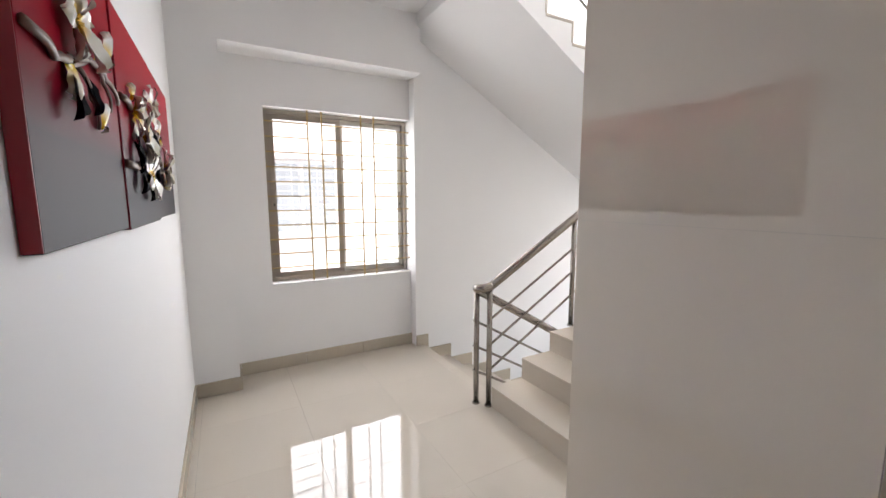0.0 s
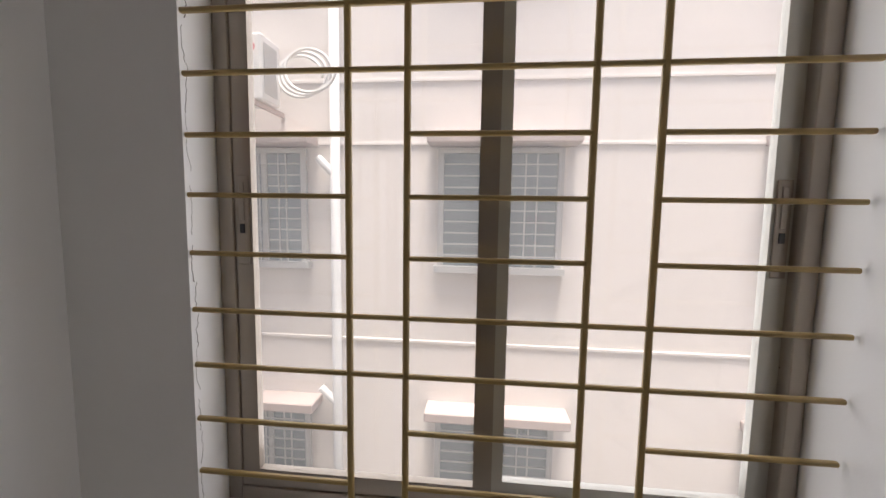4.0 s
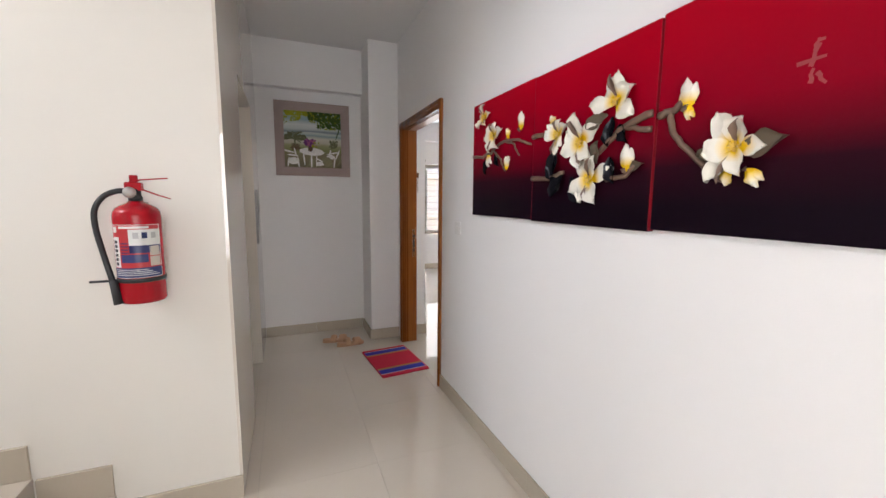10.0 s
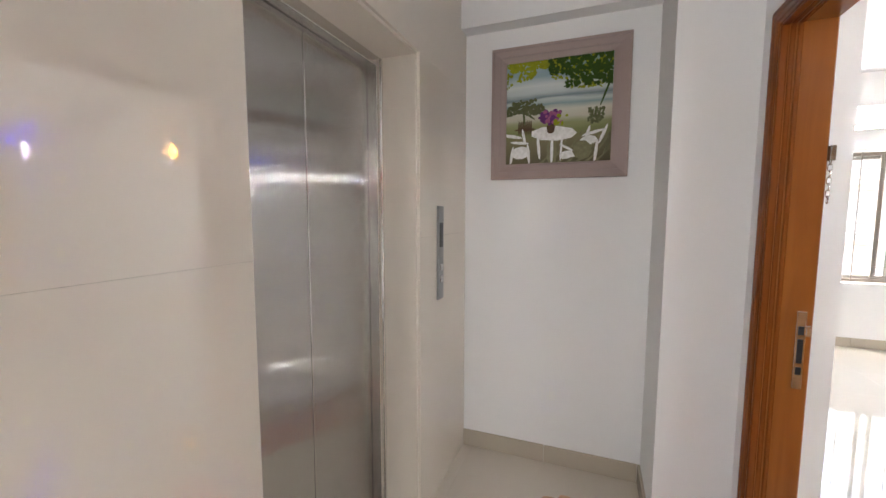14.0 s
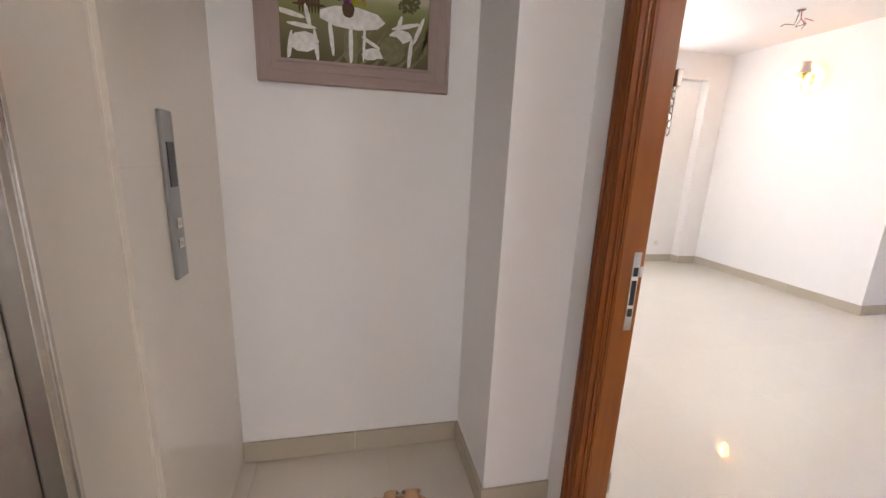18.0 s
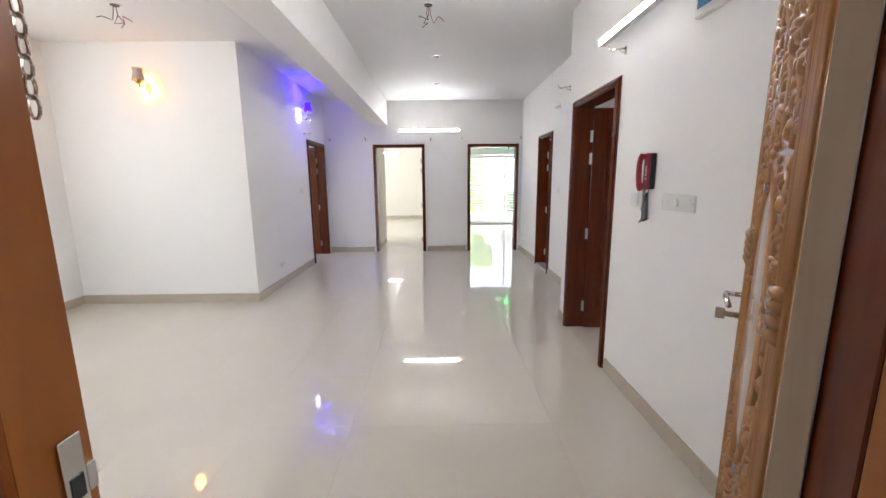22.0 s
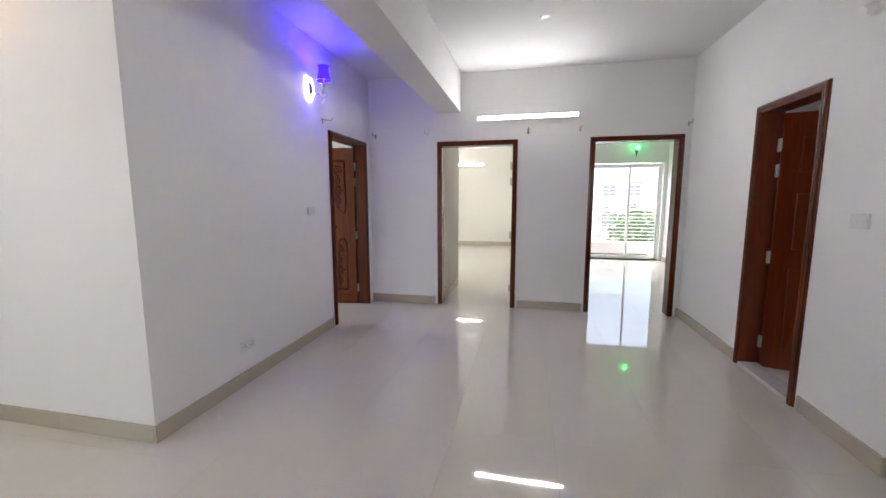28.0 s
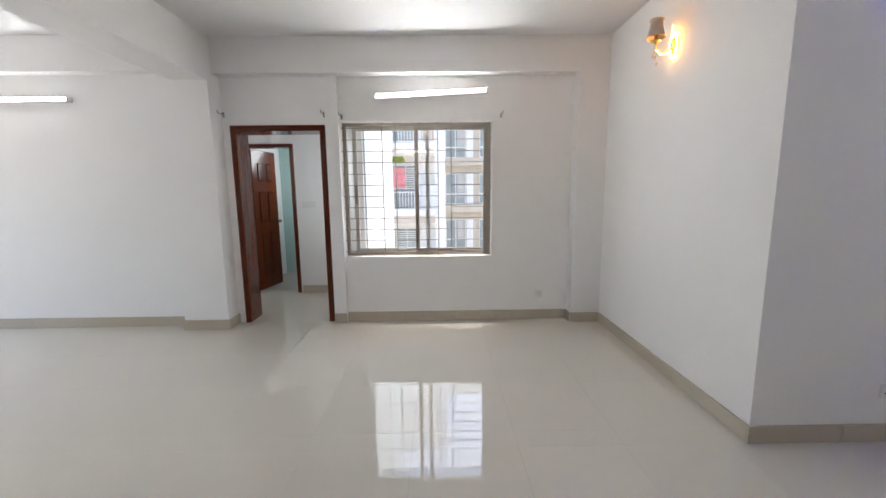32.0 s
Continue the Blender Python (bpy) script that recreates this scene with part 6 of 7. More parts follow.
def dabs(name, spots, mat, y=-0.0225):
    """Flat brush dabs on the canvas: (u, v, width, height, turn) in fractions of the canvas."""
    bm = bmesh.new()
    for i, (u, v, w, h, a) in enumerate(spots):
        cx, cz = (u - 0.5) * 0.555, (v - 0.5) * 0.555
        c, s = math.cos(a), math.sin(a)
        n = 9
        ring = []
        for k in range(n):
            t = 2 * math.pi * k / n
            px, pz = w * 0.2775 * math.cos(t), h * 0.2775 * math.sin(t)
            x, z = cx + px * c - pz * s, cz + px * s + pz * c
            ring.append(bm.verts.new((max(-0.277, min(0.277, x)), y - 0.00003 * i, max(-0.277, min(0.277, z)))))
        bm.faces.new(ring)
        if len(spots) <= 9:
            part(name, bm, mat, pic)
            bm = bmesh.new()
    if len(spots) > 9:
        tagged(part(name, bm, mat, pic), kind="stuff")
    else:
        bm.free()


def crown(n, us, vs, size):
    return [(prng.uniform(*us), prng.uniform(*vs), size * prng.uniform(0.5, 1.2), size * prng.uniform(0.4, 0.9), prng.uniform(0, 3)) for _ in range(n)]


dabs("painted_tree", crown(110, (0.0, 0.38), (0.49, 0.57), 0.045) + crown(50, (0.05, 0.3), (0.55, 0.63), 0.04) + [(0.18, 0.46, 0.025, 0.16, 0.1), (0.24, 0.47, 0.02, 0.14, 0.9)], G3)
dabs("painted_tree", crown(60, (0.79, 0.93), (0.36, 0.50), 0.035), G3)
dabs("painted_foliage", crown(110, (0.0, 0.46), (0.92, 1.0), 0.05) + crown(40, (0.12, 0.30), (0.82, 0.94), 0.045) + crown(14, (0.0, 0.05), (0.75, 0.92), 0.035), G1, -0.0232)
dabs("painted_foliage", crown(240, (0.42, 1.0), (0.85, 1.0), 0.052) + crown(150, (0.58, 1.0), (0.72, 0.88), 0.045) + [(0.95, 0.66, 0.02, 0.34, -0.35)], G2, -0.0240)
dabs("painted_foliage", crown(120, (0.44, 1.0), (0.80, 0.99), 0.036) + crown(50, (0.62, 0.95), (0.69, 0.80), 0.032), G1, -0.0262)
dabs("painted_bench", [(0.13 + 0.02 * k, 0.36, 0.018, 0.15, 0) for k in range(7)] + [(0.19, 0.34, 0.22, 0.025, 0)], P_BROWN)
dabs("painted_deck", [(0.45 + 0.09 * k, 0.12, 0.018, 0.5, -0.5 - 0.03 * k) for k in range(7)], P_OLIVE)
dabs("painted_table", [(0.46, 0.10, 0.10, 0.36, 0)], P_OLIVE, -0.0232)
dabs("painted_table", [(0.47, 0.285, 0.45, 0.145, -0.04), (0.33, 0.16, 0.03, 0.26, 0.1), (0.55, 0.15, 0.02, 0.28, -0.05), (0.46, 0.12, 0.03, 0.30, 0)], P_WHITE, -0.0236)
dabs("painted_chair", [(0.06, 0.28, 0.22, 0.035, -0.2), (0.14, 0.21, 0.20, 0.03, -0.1), (0.15, 0.11, 0.20, 0.13, 0.1), (0.23, 0.09, 0.03, 0.22, 0.1), (0.06, 0.08, 0.03, 0.2, -0.15), (0.18, 0.27, 0.03, 0.16, 0.2)], P_WHITE, -0.0240)
dabs("painted_chair", [(0.84, 0.27, 0.22, 0.03, 0.25), (0.93, 0.25, 0.03, 0.2, -0.4), (0.80, 0.20, 0.16, 0.09, 0.1), (0.87, 0.09, 0.03, 0.24, -0.1), (0.79, 0.27, 0.03, 0.14, -0.3)], P_WHITE, -0.0240)
dabs("painted_chair", [(0.60, 0.07, 0.14, 0.08, 0.2), (0.60, 0.14, 0.16, 0.025, -0.5), (0.66, 0.06, 0.10, 0.03, 0.1)], P_WHITE, -0.0243)
dabs("painted_chair_back", [(0.745, 0.11, 0.18, 0.19, 0.5)], P_OLIVE, -0.0247)
dabs("painted_vase", [(0.445, 0.34, 0.085, 0.10, 0), (0.445, 0.315, 0.075, 0.06, 0)], P_BROWN, -0.0244)
dabs("painted_bouquet", crown(34, (0.35, 0.54), (0.39, 0.50), 0.065), P_PURPLE, -0.0248)
dabs("painted_bouquet", crown(16, (0.38, 0.55), (0.38, 0.50), 0.05), P_PINK, -0.0264)
dabs("painted_bouquet", crown(7, (0.48, 0.60), (0.34, 0.46), 0.05), G1, -0.0270)

# ---------------------------------------------------------------- lobby: fire extinguisher
EXT_RED = material("red_extinguisher_paint", (0.40, 0.004, 0.012), 0.25, vary=0.03, coat=0.15, spec=0.35)
RUBBER = material("black_rubber", (0.018, 0.018, 0.02), 0.5, vary=0.2)
LABEL_WHITE = material("label_white", (0.72, 0.71, 0.68), 0.35, vary=0.03)
LABEL_BLUE = material("label_navy", (0.02, 0.03, 0.13), 0.3, vary=0.08)
LABEL_RED = material("label_red", (0.50, 0.03, 0.035), 0.3, vary=0.05)
LABEL_TAN = material("label_tan", (0.55, 0.50, 0.42), 0.35, vary=0.04)
ext = empty("fire_extinguisher", pose(1.62, -2.158, 1.028, 0, 0, 180), "red fire extinguisher with black hose on the wall", "fire extinguisher")
part("cylinder", lathe(bmesh.new(), [(0.055, 0.0), (0.074, 0.004), (0.079, 0.014), (0.079, 0.345), (0.0765, 0.362), (0.068, 0.377), (0.05, 0.389), (0.03, 0.397), (0.024, 0.405)], 40), EXT_RED, ext, smooth=True)
part("neck", lathe(bmesh.new(), [(0.022, 0.40), (0.024, 0.42), (0.02, 0.428), (0.02, 0.452)], 24), RUBBER, ext, smooth=True)
bm = bmesh.new()
bmesh.ops.create_uvsphere(bm, u_segments=18, v_segments=12, radius=0.022, matrix=Matrix.Translation((-0.01, -0.028, 0.438)))
part("pressure_gauge", bm, HINGE_STEEL, ext, smooth=True)
part("valve_block", boxes(((-0.03, -0.016, 0.445), (0.026, 0.016, 0.478)), bevel=0.004), EXT_RED, ext)
bm = bmesh.new()
sweep(bm, [(-0.02, 0, 0.475), (0.02, 0, 0.488), (0.07, -0.01, 0.492), (0.115, -0.018, 0.496)], 0.010, 8, 0.35, (0, 0, 1), 0.35)
part("squeeze_lever", bm, EXT_RED, ext, smooth=True)
bm = bmesh.new()
sweep(bm, [(-0.01, 0, 0.452), (0.03, 0, 0.448), (0.08, -0.01, 0.428), (0.12, -0.018, 0.415)], 0.010, 8, 0.35, (0, 0, 1), 0.35)
part("carry_handle", bm, EXT_RED, ext, smooth=True)
part("lever_tab", boxes(((-0.014, -0.008, 0.478), (0.012, 0.008, 0.506)), bevel=0.003), EXT_RED, ext)
bm = bmesh.new()
hose = [Vector(p) for p in ((-0.02, 0, 0.440), (-0.055, -0.005, 0.443), (-0.10, -0.01, 0.42), (-0.128, -0.015, 0.37), (-0.128, -0.02, 0.30), (-0.112, -0.03, 0.22), (-0.092, -0.04, 0.13), (-0.082, -0.045, 0.09))]
hose_line = []
for k in range(len(hose) - 1):
    a, b, c, d = hose[max(k - 1, 0)], hose[k], hose[k + 1], hose[min(k + 2, len(hose) - 1)]
    hose_line += [0.5 * (2 * b + (c - a) * t + (2 * a - 5 * b + 4 * c - d) * t * t + (3 * b - a - 3 * c + d) * t ** 3) for t in (0, 0.25, 0.5, 0.75)]
sweep(bm, hose_line + [hose[-1]], 0.0105, 10, 1, (0, 1, 0))
part("hose", bm, RUBBER, ext, smooth=True)
bm = bmesh.new()
rod(bm, (-0.083, -0.045, 0.10), (-0.066, -0.05, 0.005), 0.013, 14, 0.019)
part("nozzle", bm, RUBBER, ext, smooth=True)
part("strap", lathe(bmesh.new(), [(0.0795, 0.088), (0.0815, 0.089), (0.0815, 0.104), (0.0795, 0.105)], 40), RUBBER, ext, smooth=True)
part("strap_tail", boxes(((-0.155, -0.052, 0.093), (-0.07, -0.042, 0.101)), bevel=0.002), RUBBER, ext)
part("wall_hook", boxes(((-0.02, 0.072, 0.30), (0.02, 0.0815, 0.40)), bevel=0.002), CHROME, ext)


def wrap(name, a0, a1, z0, z1, mat, lift, parent, label=""):
    """A patch that follows the cylinder; angles in degrees from its front."""
    bm = bmesh.new()
    n = max(2, int((a1 - a0) / 6))
    r = 0.079 + lift
    lo = [bm.verts.new((r * math.sin(radians(a0 + (a1 - a0) * i / n)), -r * math.cos(radians(a0 + (a1 - a0) * i / n)), z0)) for i in range(n + 1)]
    hi = [bm.verts.new((v.co.x, v.co.y, z1)) for v in lo]
    for i in range(n):
        bm.faces.new((lo[i], lo[i + 1], hi[i + 1], hi[i]))
    return part(name, bm, mat, parent, label, smooth=True)


lab = wrap("paper_label", -62, 72, 0.108, 0.315, LABEL_WHITE, 0.0005, ext, "printed paper label")
wrap("print_field", -60, 70, 0.110, 0.313, LABEL_RED, 0.0008, lab)
wrap("print_band", -60, 70, 0.110, 0.148, LABEL_BLUE, 0.0011, lab)
wrap("print_strip", -57, -34, 0.150, 0.268, LABEL_WHITE, 0.0011, lab)
wrap("print_panel", -8, 70, 0.205, 0.297, LABEL_WHITE, 0.0012, lab)
wrap("print_panel", -8, 70, 0.205, 0.235, LABEL_BLUE, 0.0014, lab)
wrap("print_panel", -30, 34, 0.168, 0.200, LABEL_BLUE, 0.0011, lab)
wrap("print_panel", 38, 66, 0.152, 0.190, LABEL_TAN, 0.0015, lab)
wrap("print_panel", 38, 66, 0.193, 0.231, LABEL_TAN, 0.0015, lab)
wrap("print_panel", -55, -40, 0.285, 0.307, LABEL_WHITE, 0.0011, lab)
for k in range(6):
    wrap("print_mark", -52, -40, 0.158 + 0.017 * k, 0.170 + 0.017 * k, DARK, 0.0014, lab)
for k in range(4):
    wrap("print_line", -52, 60 - 9 * k, 0.118 + 0.007 * k, 0.1205 + 0.007 * k, LABEL_WHITE, 0.0014, lab)
    wrap("print_line", -30, -10, 0.205 + 0.012 * k, 0.209 + 0.012 * k, LABEL_BLUE, 0.0012, lab)
for a in (2, 22, 44):
    wrap("print_mark", a, a + 13, 0.262, 0.285, LABEL_BLUE if a == 22 else GREY_PLASTIC, 0.0015, lab)
wrap("print_line", -32, 40, 0.300, 0.309, LABEL_WHITE, 0.0012, lab)

# ---------------------------------------------------------------- lobby: doormat and sandals
MAT_RED = material("mat_red_weave", (0.56, 0.012, 0.045), 0.9, vary=0.12, scale=60, fine=0.5, fine_scale=260)
MAT_BLUE = material("mat_blue_weave", (0.02, 0.025, 0.38), 0.9, vary=0.12, scale=60, fine=0.5, fine_scale=260)
MAT_TAN = material("mat_tan_weave", (0.42, 0.22, 0.08), 0.9, vary=0.12, scale=60, fine=0.5, fine_scale=260)
MAT_WHITE = material("mat_white_weave", (0.6, 0.58, 0.55), 0.9, vary=0.1, scale=60, fine=0.5, fine_scale=260)
rug = empty("doormat", pose(0.213, -3.552, 0.0, 0, 0, 6), "red doormat with blue and tan stripes on the floor", "doormat")
bands = ((-0.300, -0.270, MAT_RED), (-0.270, -0.262, MAT_WHITE), (-0.262, -0.190, MAT_BLUE), (-0.190, -0.160, MAT_TAN), (-0.160, 0.125, MAT_RED), (0.125, 0.155, MAT_TAN), (0.155, 0.235, MAT_BLUE), (0.235, 0.243, MAT_WHITE), (0.243, 0.29, MAT_RED))
for a, b, mt in bands:
    part("stripe", boxes(((-0.205, a, 0.001), (0.205, b, 0.009))), mt, rug)
for s in (-1, 1):
    bm = bmesh.new()
    sweep(bm, [(s * 0.205, -0.30, 0.006), (s * 0.206, 0.0, 0.006), (s * 0.205, 0.29, 0.006)], 0.006, 6, 1, (0, 0, 1))
    part("binding", bm, MAT_RED, rug)
for q in (-0.30, 0.29):
    bm = bmesh.new()
    sweep(bm, [(-0.205, q, 0.006), (0.0, q, 0.006), (0.205, q, 0.006)], 0.006, 6, 1, (0, 0, 1))
    part("binding", bm, MAT_RED, rug)
part("tag", boxes(((-0.09, 0.292, 0.001), (-0.05, 0.315, 0.003))), MAT_WHITE, rug, "small white cloth tag")

SOLE = material("tan_sandal_sole", (0.50, 0.29, 0.165), 0.6, vary=0.1, scale=30, fine=0.3)
STRAP = material("tan_sandal_strap", (0.56, 0.33, 0.19), 0.5, vary=0.08, scale=30)


def sandal(m, label):
    base = empty("sandal", m, label, "sandal", "pair of sandals")
    bm = bmesh.new()
    side = []
    for i in range(22):
        a = 2 * math.pi * i / 22
        x = 0.135 * math.cos(a)
        w = 0.046 + 0.008 * math.cos(a) - 0.012 * (math.cos(2 * a) < -0.2)
        side.append((x, w * math.sin(a)))
    lo = [bm.verts.new((x, y, 0.001)) for x, y in side]
    hi = [bm.verts.new((x * 0.99, y * 0.98, 0.026 + 0.012 * max(0, -x / 0.135))) for x, y in side]
    bm.faces.new(lo[::-1])
    bm.faces.new(hi)
    for i in range(22):
        j = (i + 1) % 22
        bm.faces.new((lo[i], lo[j], hi[j], hi[i]))
    part("sole", bm, SOLE, base)
    for x0, x1 in ((0.085, 0.035), (0.045, 0.085), (-0.01, -0.04)):
        bm = bmesh.new()
        pts = [(x0 + (x1 - x0) * t / 12, 0.05 * math.cos(math.pi * t / 12), 0.02 + 0.048 * math.sin(math.pi * t / 12)) for t in range(13)]
        sweep(bm, pts, 0.004, 8, 6.0, (1, 0, 0.0))
        part("strap", bm, STRAP, base, smooth=True)
    return base


s1 = sandal(pose(0.640, -4.228, 0, 0, 0, 176), "tan sandal lying on the lobby floor")
copy_thing(s1, pose(0.52, -4.085, 0, 0, 0, 186))

# ---------------------------------------------------------------- outside the landing window
FACADE = material("pale_cream_render", (0.74, 0.70, 0.665), 0.8, vary=0.04, scale=0.8, fine=0.1, fine_scale=30)
FACADE_WHITE = material("white_render", (0.74, 0.75, 0.75), 0.8, vary=0.03, scale=0.8)
CONC = material("stained_concrete", (0.48, 0.40, 0.37), 0.85, vary=0.15, scale=4)
DARK_GLASS = material("dark_window_glass", (0.28, 0.32, 0.33), 0.15, vary=0.15, scale=2)
FRAME_GREY = material("grey_window_frame", (0.50, 0.50, 0.49), 0.5, vary=0.05)
GROUND = material("dusty_ground", (0.22, 0.20, 0.17), 0.9, vary=0.2, scale=0.5)
block("ground", (-400, -400, -9.2), (400, 400, -9.0), GROUND, "dusty ground around the buildings", "ground")


BADGE = material("faded_red_badge", (0.62, 0.22, 0.22), 0.5, vary=0.1)


def neighbour_house():
    base = empty("neighbour_house", pose(0, 3.1, -9), "cream rendered neighbouring house with grilled windows and ledges", "house")
    part("wall", boxes(((-9, 0.0, 0), (9, 6, 17))), FACADE, base)
    for z in (9.208, 11.03, 11.58, 6.2, 12.3, 14.5):
        part("groove_band", boxes(((-9, -0.012, z), (9, 0.01, z + 0.03)), bevel=0.003), FACADE, base)
    for zc in (-2.45, 0.0, 2.7):
        for x0, x1 in ((0.82, 1.81), (-1.219, -0.506), (3.6, 4.8)):
            z0, z1 = 9.955 + zc, 10.955 + zc
            w = part("window", boxes(((x0, -0.02, z0), (x1, 0.02, z1))), DARK_GLASS, base)
            for lo, hi in (((x0 - 0.05, -0.05, z0 - 0.04), (x0, 0.01, z1 + 0.04)), ((x1, -0.05, z0 - 0.04), (x1 + 0.05, 0.01, z1 + 0.04)), ((x0, -0.05, z1), (x1, 0.01, z1 + 0.04)), ((x0 - 0.08, -0.08, z0 - 0.06), (x1 + 0.08, 0.01, z0)), (((x0 + x1) / 2 - 0.025, -0.045, z0), ((x0 + x1) / 2 + 0.025, 0.01, z1))):
                part("window_frame", boxes((lo, hi)), FRAME_GREY, w)
            for k in range(1, 10):
                z = z0 + (z1 - z0) * k / 10
                part("window_bar", boxes(((x0, -0.075, z - 0.006), (x1, -0.063, z + 0.006))), FRAME_GREY, w)
            for k in (0.35, 0.45, 0.72, 0.82):
                x = x0 + (x1 - x0) * k
                part("window_bar", boxes(((x - 0.006, -0.075, z0), (x + 0.006, -0.063, z1))), FRAME_GREY, w)
            part("ledge", boxes(((x0 - 0.13, -0.24, z1 + 0.06), (x1 + 0.16, 0.01, z1 + 0.15)), bevel=0.01), CONC, base)
    bm = bmesh.new()
    rod(bm, (-0.165, -0.07, 0), (-0.165, -0.07, 17), 0.045, 14)
    part("rain_pipe", bm, FACADE_WHITE, base, smooth=True)
    for z in (7.4, 8.6, 10.75, 13.0):
        bm = bmesh.new()
        rod(bm, (-0.165, -0.07, z), (-0.32, -0.09, z + 0.16), 0.035, 10)
        part("pipe_branch", bm, FACADE_WHITE, base)
    ac = empty("air_conditioner", pose(-0.92, 2.78, 2.32), "white outdoor air conditioner unit with coiled pipes on a bracket", "air conditioner")
    part("case", boxes(((-0.36, -0.14, 0.0), (0.30, 0.16, 0.52)), bevel=0.015), PLASTIC, ac)
    part("fan_grille", lathe(bmesh.new(), [(0.20, 0.0), (0.19, 0.012), (0.04, 0.014)], 28, Matrix.Translation((-0.10, -0.14, 0.26)) @ Matrix.Rotation(math.pi / 2, 4, "X")), GREY_PLASTIC, ac, smooth=True)
    part("badge", rod(bmesh.new(), (0.22, -0.142, 0.41), (0.22, -0.138, 0.41), 0.035, 18), BADGE, ac, "faded round red badge")
    part("louvre_panel", boxes(((0.301, -0.10, 0.06), (0.306, 0.10, 0.46)), bevel=0.001), GREY_PLASTIC, ac)
    for x in (-0.3, 0.22):
        part("bracket", boxes(((x, -0.16, -0.04), (x + 0.03, 0.32, -0.001))), CONC, ac)
    bm = bmesh.new()
    sweep(bm, [(0.56 + 0.20 * math.cos(a) + 0.01 * a, -0.02 - 0.01 * a, 0.20 + 0.17 * math.sin(a)) for a in (0.3 * i for i in range(64))], 0.012, 8)
    part("pipe_coil", bm, PLASTIC, ac, smooth=True)


neighbour_house()
own = empty("building_wing", pose(-1.6, 0.45, -9), "white rendered wing of the same building", "building")
part("wall", boxes(((-1.5, 0.0, 0), (1.70, 0.84, 16))), FACADE_WHITE, own)
wing = empty("building_wing", pose(-1.66, -9.6, -9), "white rendered bathroom wing of the same building", "building")
part("wall", boxes(((-0.085, -1.3, 0), (-0.061, 1.38, 16))), material("pale_blue_render", (0.62, 0.70, 0.74), 0.8, vary=0.03), wing)

# ---------------------------------------------------------------- outside the living room window
BEIGE = material("beige_render", (0.52, 0.47, 0.40), 0.85, vary=0.06, scale=0.6)
PALE_BLUE = material("pale_blue_white_render", (0.70, 0.75, 0.78), 0.8, vary=0.03, scale=0.8)
TAN = material("tan_facing", (0.46, 0.36, 0.29), 0.8, vary=0.06)
BROWN_TILE = material("brown_facing", (0.34, 0.20, 0.14), 0.7, vary=0.1)
LEAF_G = material("balcony_leaves", (0.20, 0.30, 0.03), 0.6, vary=0.4, scale=8)
RAIL_W = material("white_railing", (0.66, 0.68, 0.66), 0.5, vary=0.04)
CLOTH = material("pink_cloth", (0.62, 0.22, 0.24), 0.8, vary=0.1)
flats = empty("apartment_block", pose(0, -24, -9), "white and beige apartment block with railed balconies", "apartment block")
part("wall", boxes(((-2.85, -9, 0), (0.34, 0, 22))), FACADE_WHITE, flats)
part("wall", boxes(((0.34, -9, 0), (6, 0.9, 22))), PALE_BLUE, flats, "very pale blue rendered end wall")
part("pier", boxes(((-2.92, -0.6, 0), (-2.40, 0.5, 22))), FACADE_WHITE, flats)
for f in range(6):
    z = -0.08 + 3.2 * f
    bal = part("balcony", boxes(((-2.40, 0.0, z - 0.42), (0.34, 1.1, z)), bevel=0.02), FACADE_WHITE, flats)
    part("fascia", boxes(((-2.40, 1.1, z - 0.62), (0.34, 1.16, z - 0.25)), bevel=0.01), BEIGE, bal)
    for k in range(19):
        x = -2.28 + 0.143 * k
        part("baluster", boxes(((x, 1.04, z), (x + 0.035, 1.075, z + 0.90))), RAIL_W, bal)
    for h in (0.04, 0.86):
        part("top_rail", boxes(((-2.40, 1.03, z + h), (0.34, 1.09, z + h + 0.05))), RAIL_W, bal)
    part("opening", boxes(((-1.5, -0.01, z), (0.1, 0.02, z + 2.2))), DARK_GLASS, bal)
    for k in range(10):
        part("screen_bar", boxes(((-1.5, 0.03, z + 1.05 + 0.11 * k), (0.1, 0.06, z + 1.10 + 0.11 * k))), RAIL_W, bal)
    for x in (-1.5, -0.95, -0.4, 0.06):
        part("screen_post", boxes(((x, 0.03, z + 1.0), (x + 0.05, 0.065, z + 2.2))), RAIL_W, bal)
    part("tan_panel", boxes(((-2.38, 0.5, z + 0.15), (-1.75, 0.56, z + 1.2))), TAN if f % 2 == 0 else FACADE_WHITE, flats)
# the beige block behind it, seen past the white pier
beige = empty("apartment_block", pose(0, -30, -9), "beige rendered apartment block with wide windows and ledges", "apartment block")
part("wall", boxes(((-16, -9, 0), (-1.5, -0.1, 22))), BEIGE, beige)
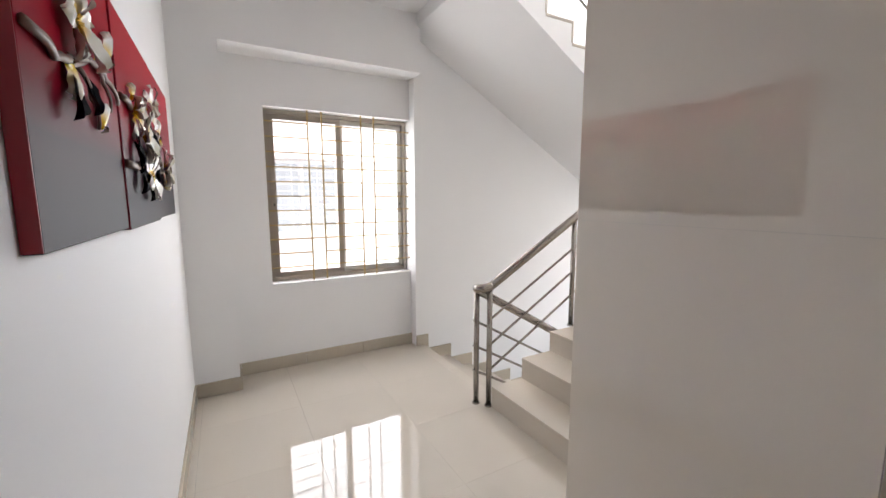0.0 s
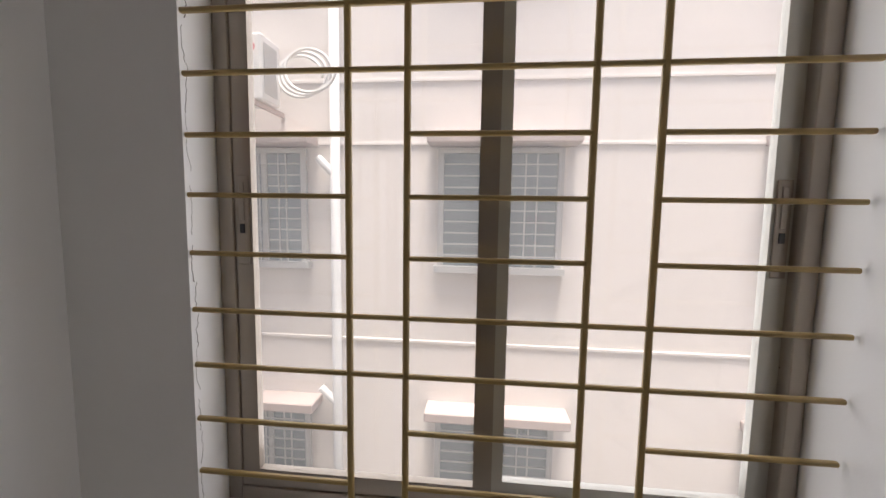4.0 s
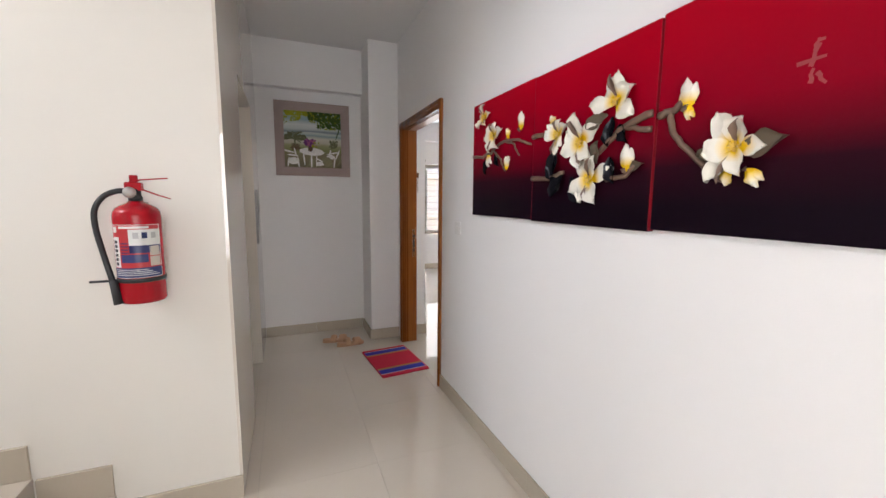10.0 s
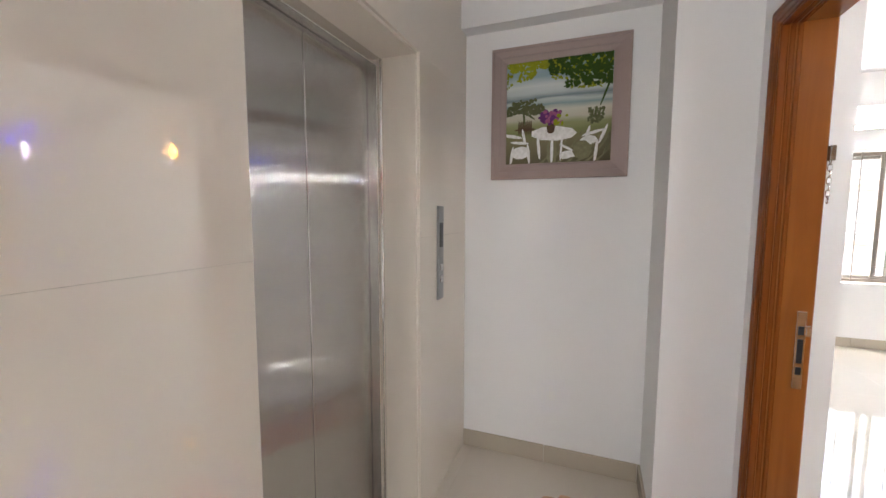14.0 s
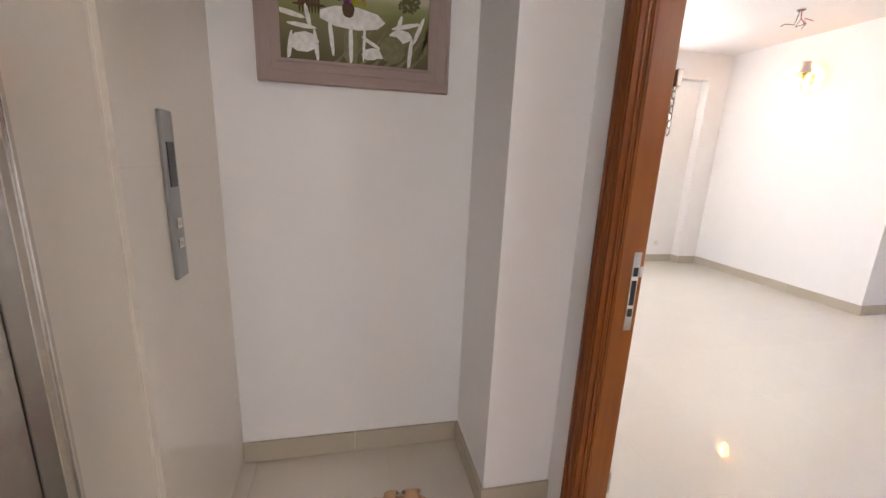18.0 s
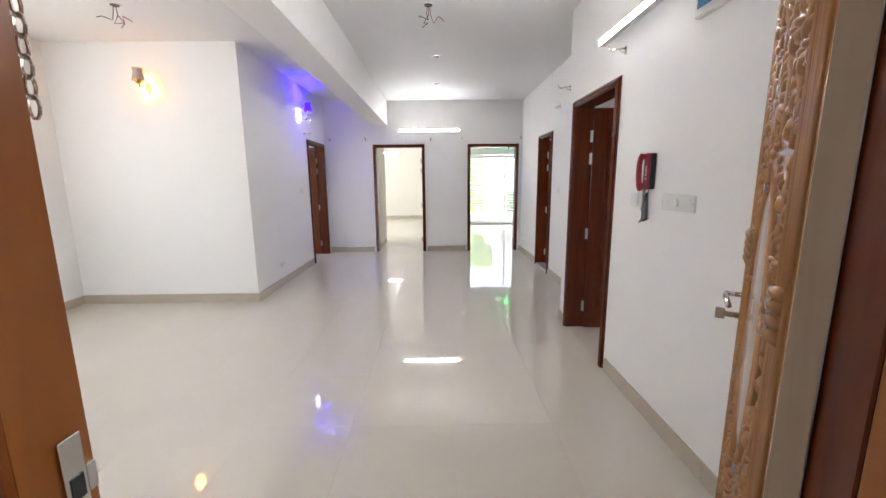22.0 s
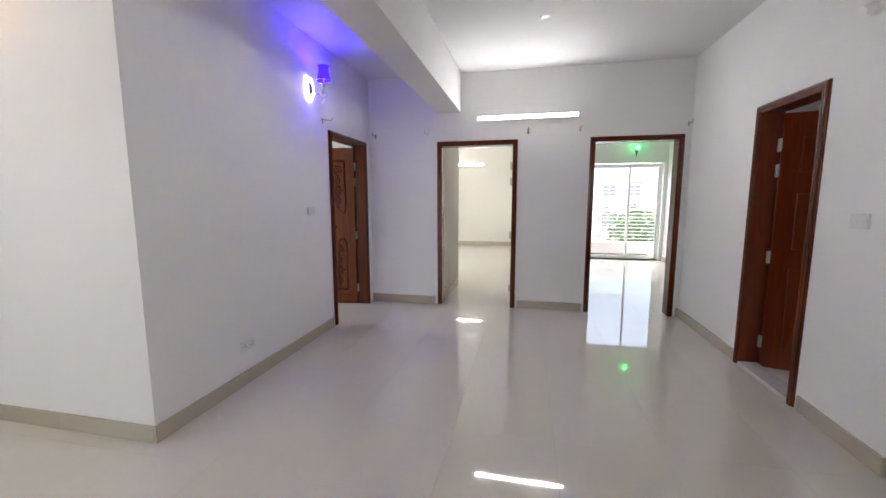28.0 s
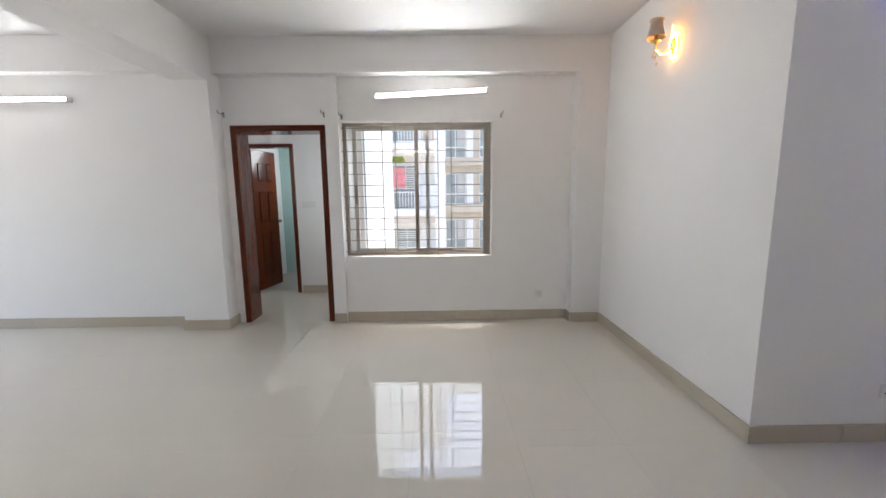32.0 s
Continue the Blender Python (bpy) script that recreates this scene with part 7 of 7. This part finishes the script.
for f in range(7):
    z = 0.49 + 3.03 * f
    part("ledge", boxes(((-16, -0.1, z - 0.55), (-1.5, 0.35, z - 0.05)), bevel=0.02), BEIGE, beige)
    for x0 in (-4.35, -6.6, -8.9):
        win = part("window", boxes(((x0, -0.14, z + 0.03), (x0 + 1.25, -0.06, z + 1.95))), DARK_GLASS, beige)
        for a, b in (((x0 - 0.05, -0.12, z), (x0, 0.0, z + 2.0)), ((x0 + 1.25, -0.12, z), (x0 + 1.30, 0.0, z + 2.0)), ((x0 + 0.60, -0.12, z + 0.05), (x0 + 0.66, 0.0, z + 1.95)), ((x0, -0.12, z + 0.62), (x0 + 1.25, 0.0, z + 0.70)), ((x0, -0.12, z), (x0 + 1.25, 0.0, z + 0.05)), ((x0, -0.12, z + 1.95), (x0 + 1.25, 0.0, z + 2.0))):
            part("window_frame", boxes((a, b)), RAIL_W, win)
        part("curtain", boxes(((x0 + 0.02, -0.058, z + 0.75), (x0 + 0.5, -0.05, z + 1.9))), GREY_PLASTIC, win)
        part("reveal", boxes(((x0 - 0.55, -0.10, z), (x0 - 0.10, -0.02, z + 2.0))), FACADE_WHITE, beige)
prng2 = random.Random(5)
for f, x0, x1, z0, z1, sx in ((3, -0.9, -0.3, 2.35, 2.6, 240), (4, -0.25, 0.3, 0.30, 0.75, 160), (3, -0.2, 0.28, 0.5, 0.95, 40)):
    z = -0.08 + 3.2 * f
    bm = bmesh.new()
    for k in range(sx):
        petal(bm, prng2.uniform(x0, x1), z + prng2.uniform(z0, z1), prng2.uniform(0.05, 0.12), 0.05, prng2.uniform(0, 6), prng2.uniform(0.75, 1.02), 0.03)
    pl = empty("balcony_plants", pose(0, -24, -9), "bright green potted plants on a balcony", "plants")
    part("leaves", bm, LEAF_G, pl)
hang = empty("hanging_cloth", pose(0, -24, -9), "pink cloth drying on a balcony", "cloth")
bm = bmesh.new()
for v in bmesh.ops.create_grid(bm, x_segments=14, y_segments=6, size=0.5)["verts"]:
    u, w = v.co.x, v.co.y
    v.co = Vector((-0.68 + 0.56 * u, 0.9 + 0.02 * math.sin(u * 26) * (0.6 - w), 11.08 + 0.95 * w))
part("cloth", bm, CLOTH, hang, smooth=True)

# ---------------------------------------------------------------- balcony and view beyond the far bedroom
block("balcony_floor", (-13.45, -3.3, -0.25), (-12.35, -0.4, 0.0), STAIR, "tiled balcony floor", "balcony")
block("balcony_kerb", (-13.45, -3.3, 0.0), (-13.3, -0.4, 0.30), FACADE, "cream rendered balcony kerb", "balcony")
brail = empty("balcony_railing", pose(-13.36, -1.85, 0.30), "white steel balcony screen with many level bars", "railing")
for k in range(23):
    z = 0.08 + 0.09 * k
    part("bar", boxes(((-0.008, -1.45, z), (0.008, 1.45, z + (0.06 if k == 8 else 0.022)))), RAIL_W, brail)
for y in (-1.45, -0.75, 0.0, 0.7, 1.45):
    part("post", boxes(((-0.012, y - 0.012, 0), (0.012, y + 0.012, 2.4))), RAIL_W, brail)
LIME = material("lime_green_render", (0.27, 0.46, 0.08), 0.8, vary=0.05, scale=0.4)
limeb = empty("lime_apartment_block", pose(-72, 0, -9), "lime green apartment block with small windows", "apartment block")
part("wall", boxes(((-12, -9, 0), (0, 6.7, 24))), LIME, limeb)
for f in range(7):
    z = 1.4 + 3.02 * f
    for y, w in ((-7.6, 0.9), (-4.6, 0.9), (-1.2, 0.9), (1.0, 0.7), (3.4, 0.9), (5.85, 0.7)):
        win = part("window", boxes(((-0.02, y, z), (0.03, y + w, z + 1.25))), DARK_GLASS, limeb)
        part("window_frame", boxes(((0.03, y + w / 2 - 0.03, z), (0.06, y + w / 2 + 0.03, z + 1.25))), RAIL_W, win)
        part("ledge", boxes(((0, y - 0.15, z + 1.32), (0.45, y + w + 0.15, z + 1.42))), LIME, limeb)
    part("band", boxes(((0, -9, z - 0.75), (0.12, 6.7, z - 0.55))), FACADE_WHITE, limeb)
whiteb = empty("white_apartment_block", pose(-46, 3.2, -9), "white apartment block with small windows", "apartment block")
part("wall", boxes(((-12, 0, 0), (0, 12, 16))), FACADE_WHITE, whiteb)
for f in range(5):
    for y in (0.8, 3.2, 5.8, 8.5):
        z = 1.6 + 3.0 * f
        win = part("window", boxes(((-0.02, y, z), (0.03, y + 1.2, z + 1.2))), DARK_GLASS, whiteb)
        part("window_frame", boxes(((0.03, y + 0.57, z), (0.06, y + 0.63, z + 1.2))), RAIL_W, win)
        part("ledge", boxes(((0, y - 0.2, z + 1.35), (0.6, y + 1.4, z + 1.45))), BROWN_TILE, whiteb)

FOLIAGE = material("tree_leaves", (0.06, 0.13, 0.03), 0.6, vary=0.5, scale=1.5)
BARK = material("tree_bark", (0.10, 0.07, 0.05), 0.9, vary=0.3, scale=6)


def tree(m, height, spread, count, seed, label):
    r = random.Random(seed)
    base = empty("tree", m, label, "tree")
    bm = bmesh.new()
    sweep(bm, [(0, 0, 0), (0.1, 0.05, height * 0.3), (-0.05, 0.1, height * 0.55), (0, 0, height * 0.8)], height * 0.03, 9, 1, (1, 0, 0), 0.6)
    tips = []
    for k in range(9):
        a, z = k * 2.4, height * r.uniform(0.35, 0.7)
        tip = (spread * 0.7 * math.cos(a), spread * 0.7 * math.sin(a), z + height * r.uniform(0.12, 0.28))
        sweep(bm, [(0, 0, z), (tip[0] * 0.5, tip[1] * 0.5, z + height * 0.06), tip], height * 0.011, 6, 1, (0, 0.2, 1), 0.6)
        tips.append(tip)
    part("trunk", bm, BARK, base)
    bm = bmesh.new()
    clumps = tips + [(0, 0, height * 0.85), (spread * 0.3, -spread * 0.2, height * 0.95), (-spread * 0.3, spread * 0.3, height * 0.9)]
    for i in range(count):
        c = clumps[i % len(clumps)]
        d = Vector((r.gauss(0, 1), r.gauss(0, 1), r.gauss(0, 0.8))) * spread * 0.22
        p = Vector(c) + d
        ax = Vector((r.uniform(-1, 1), r.uniform(-1, 1), r.uniform(-1, 1))).normalized()
        bx = ax.orthogonal().normalized()
        s = r.uniform(0.10, 0.24)
        bm.faces.new([bm.verts.new(p + ax * s), bm.verts.new(p + bx * s * 0.5), bm.verts.new(p - ax * s), bm.verts.new(p - bx * s * 0.5)])
    part("crown", bm, FOLIAGE, base)


tree(pose(-28, 2.9, -9), 9.5, 2.4, 4200, 3, "leafy green tree below the balcony")
tree(pose(-31, 6.2, -9), 9.4, 2.6, 3000, 4, "leafy green tree below the balcony")
tree(pose(-27, 8.4, -9), 9.0, 2.6, 3000, 9, "leafy green tree below the balcony")
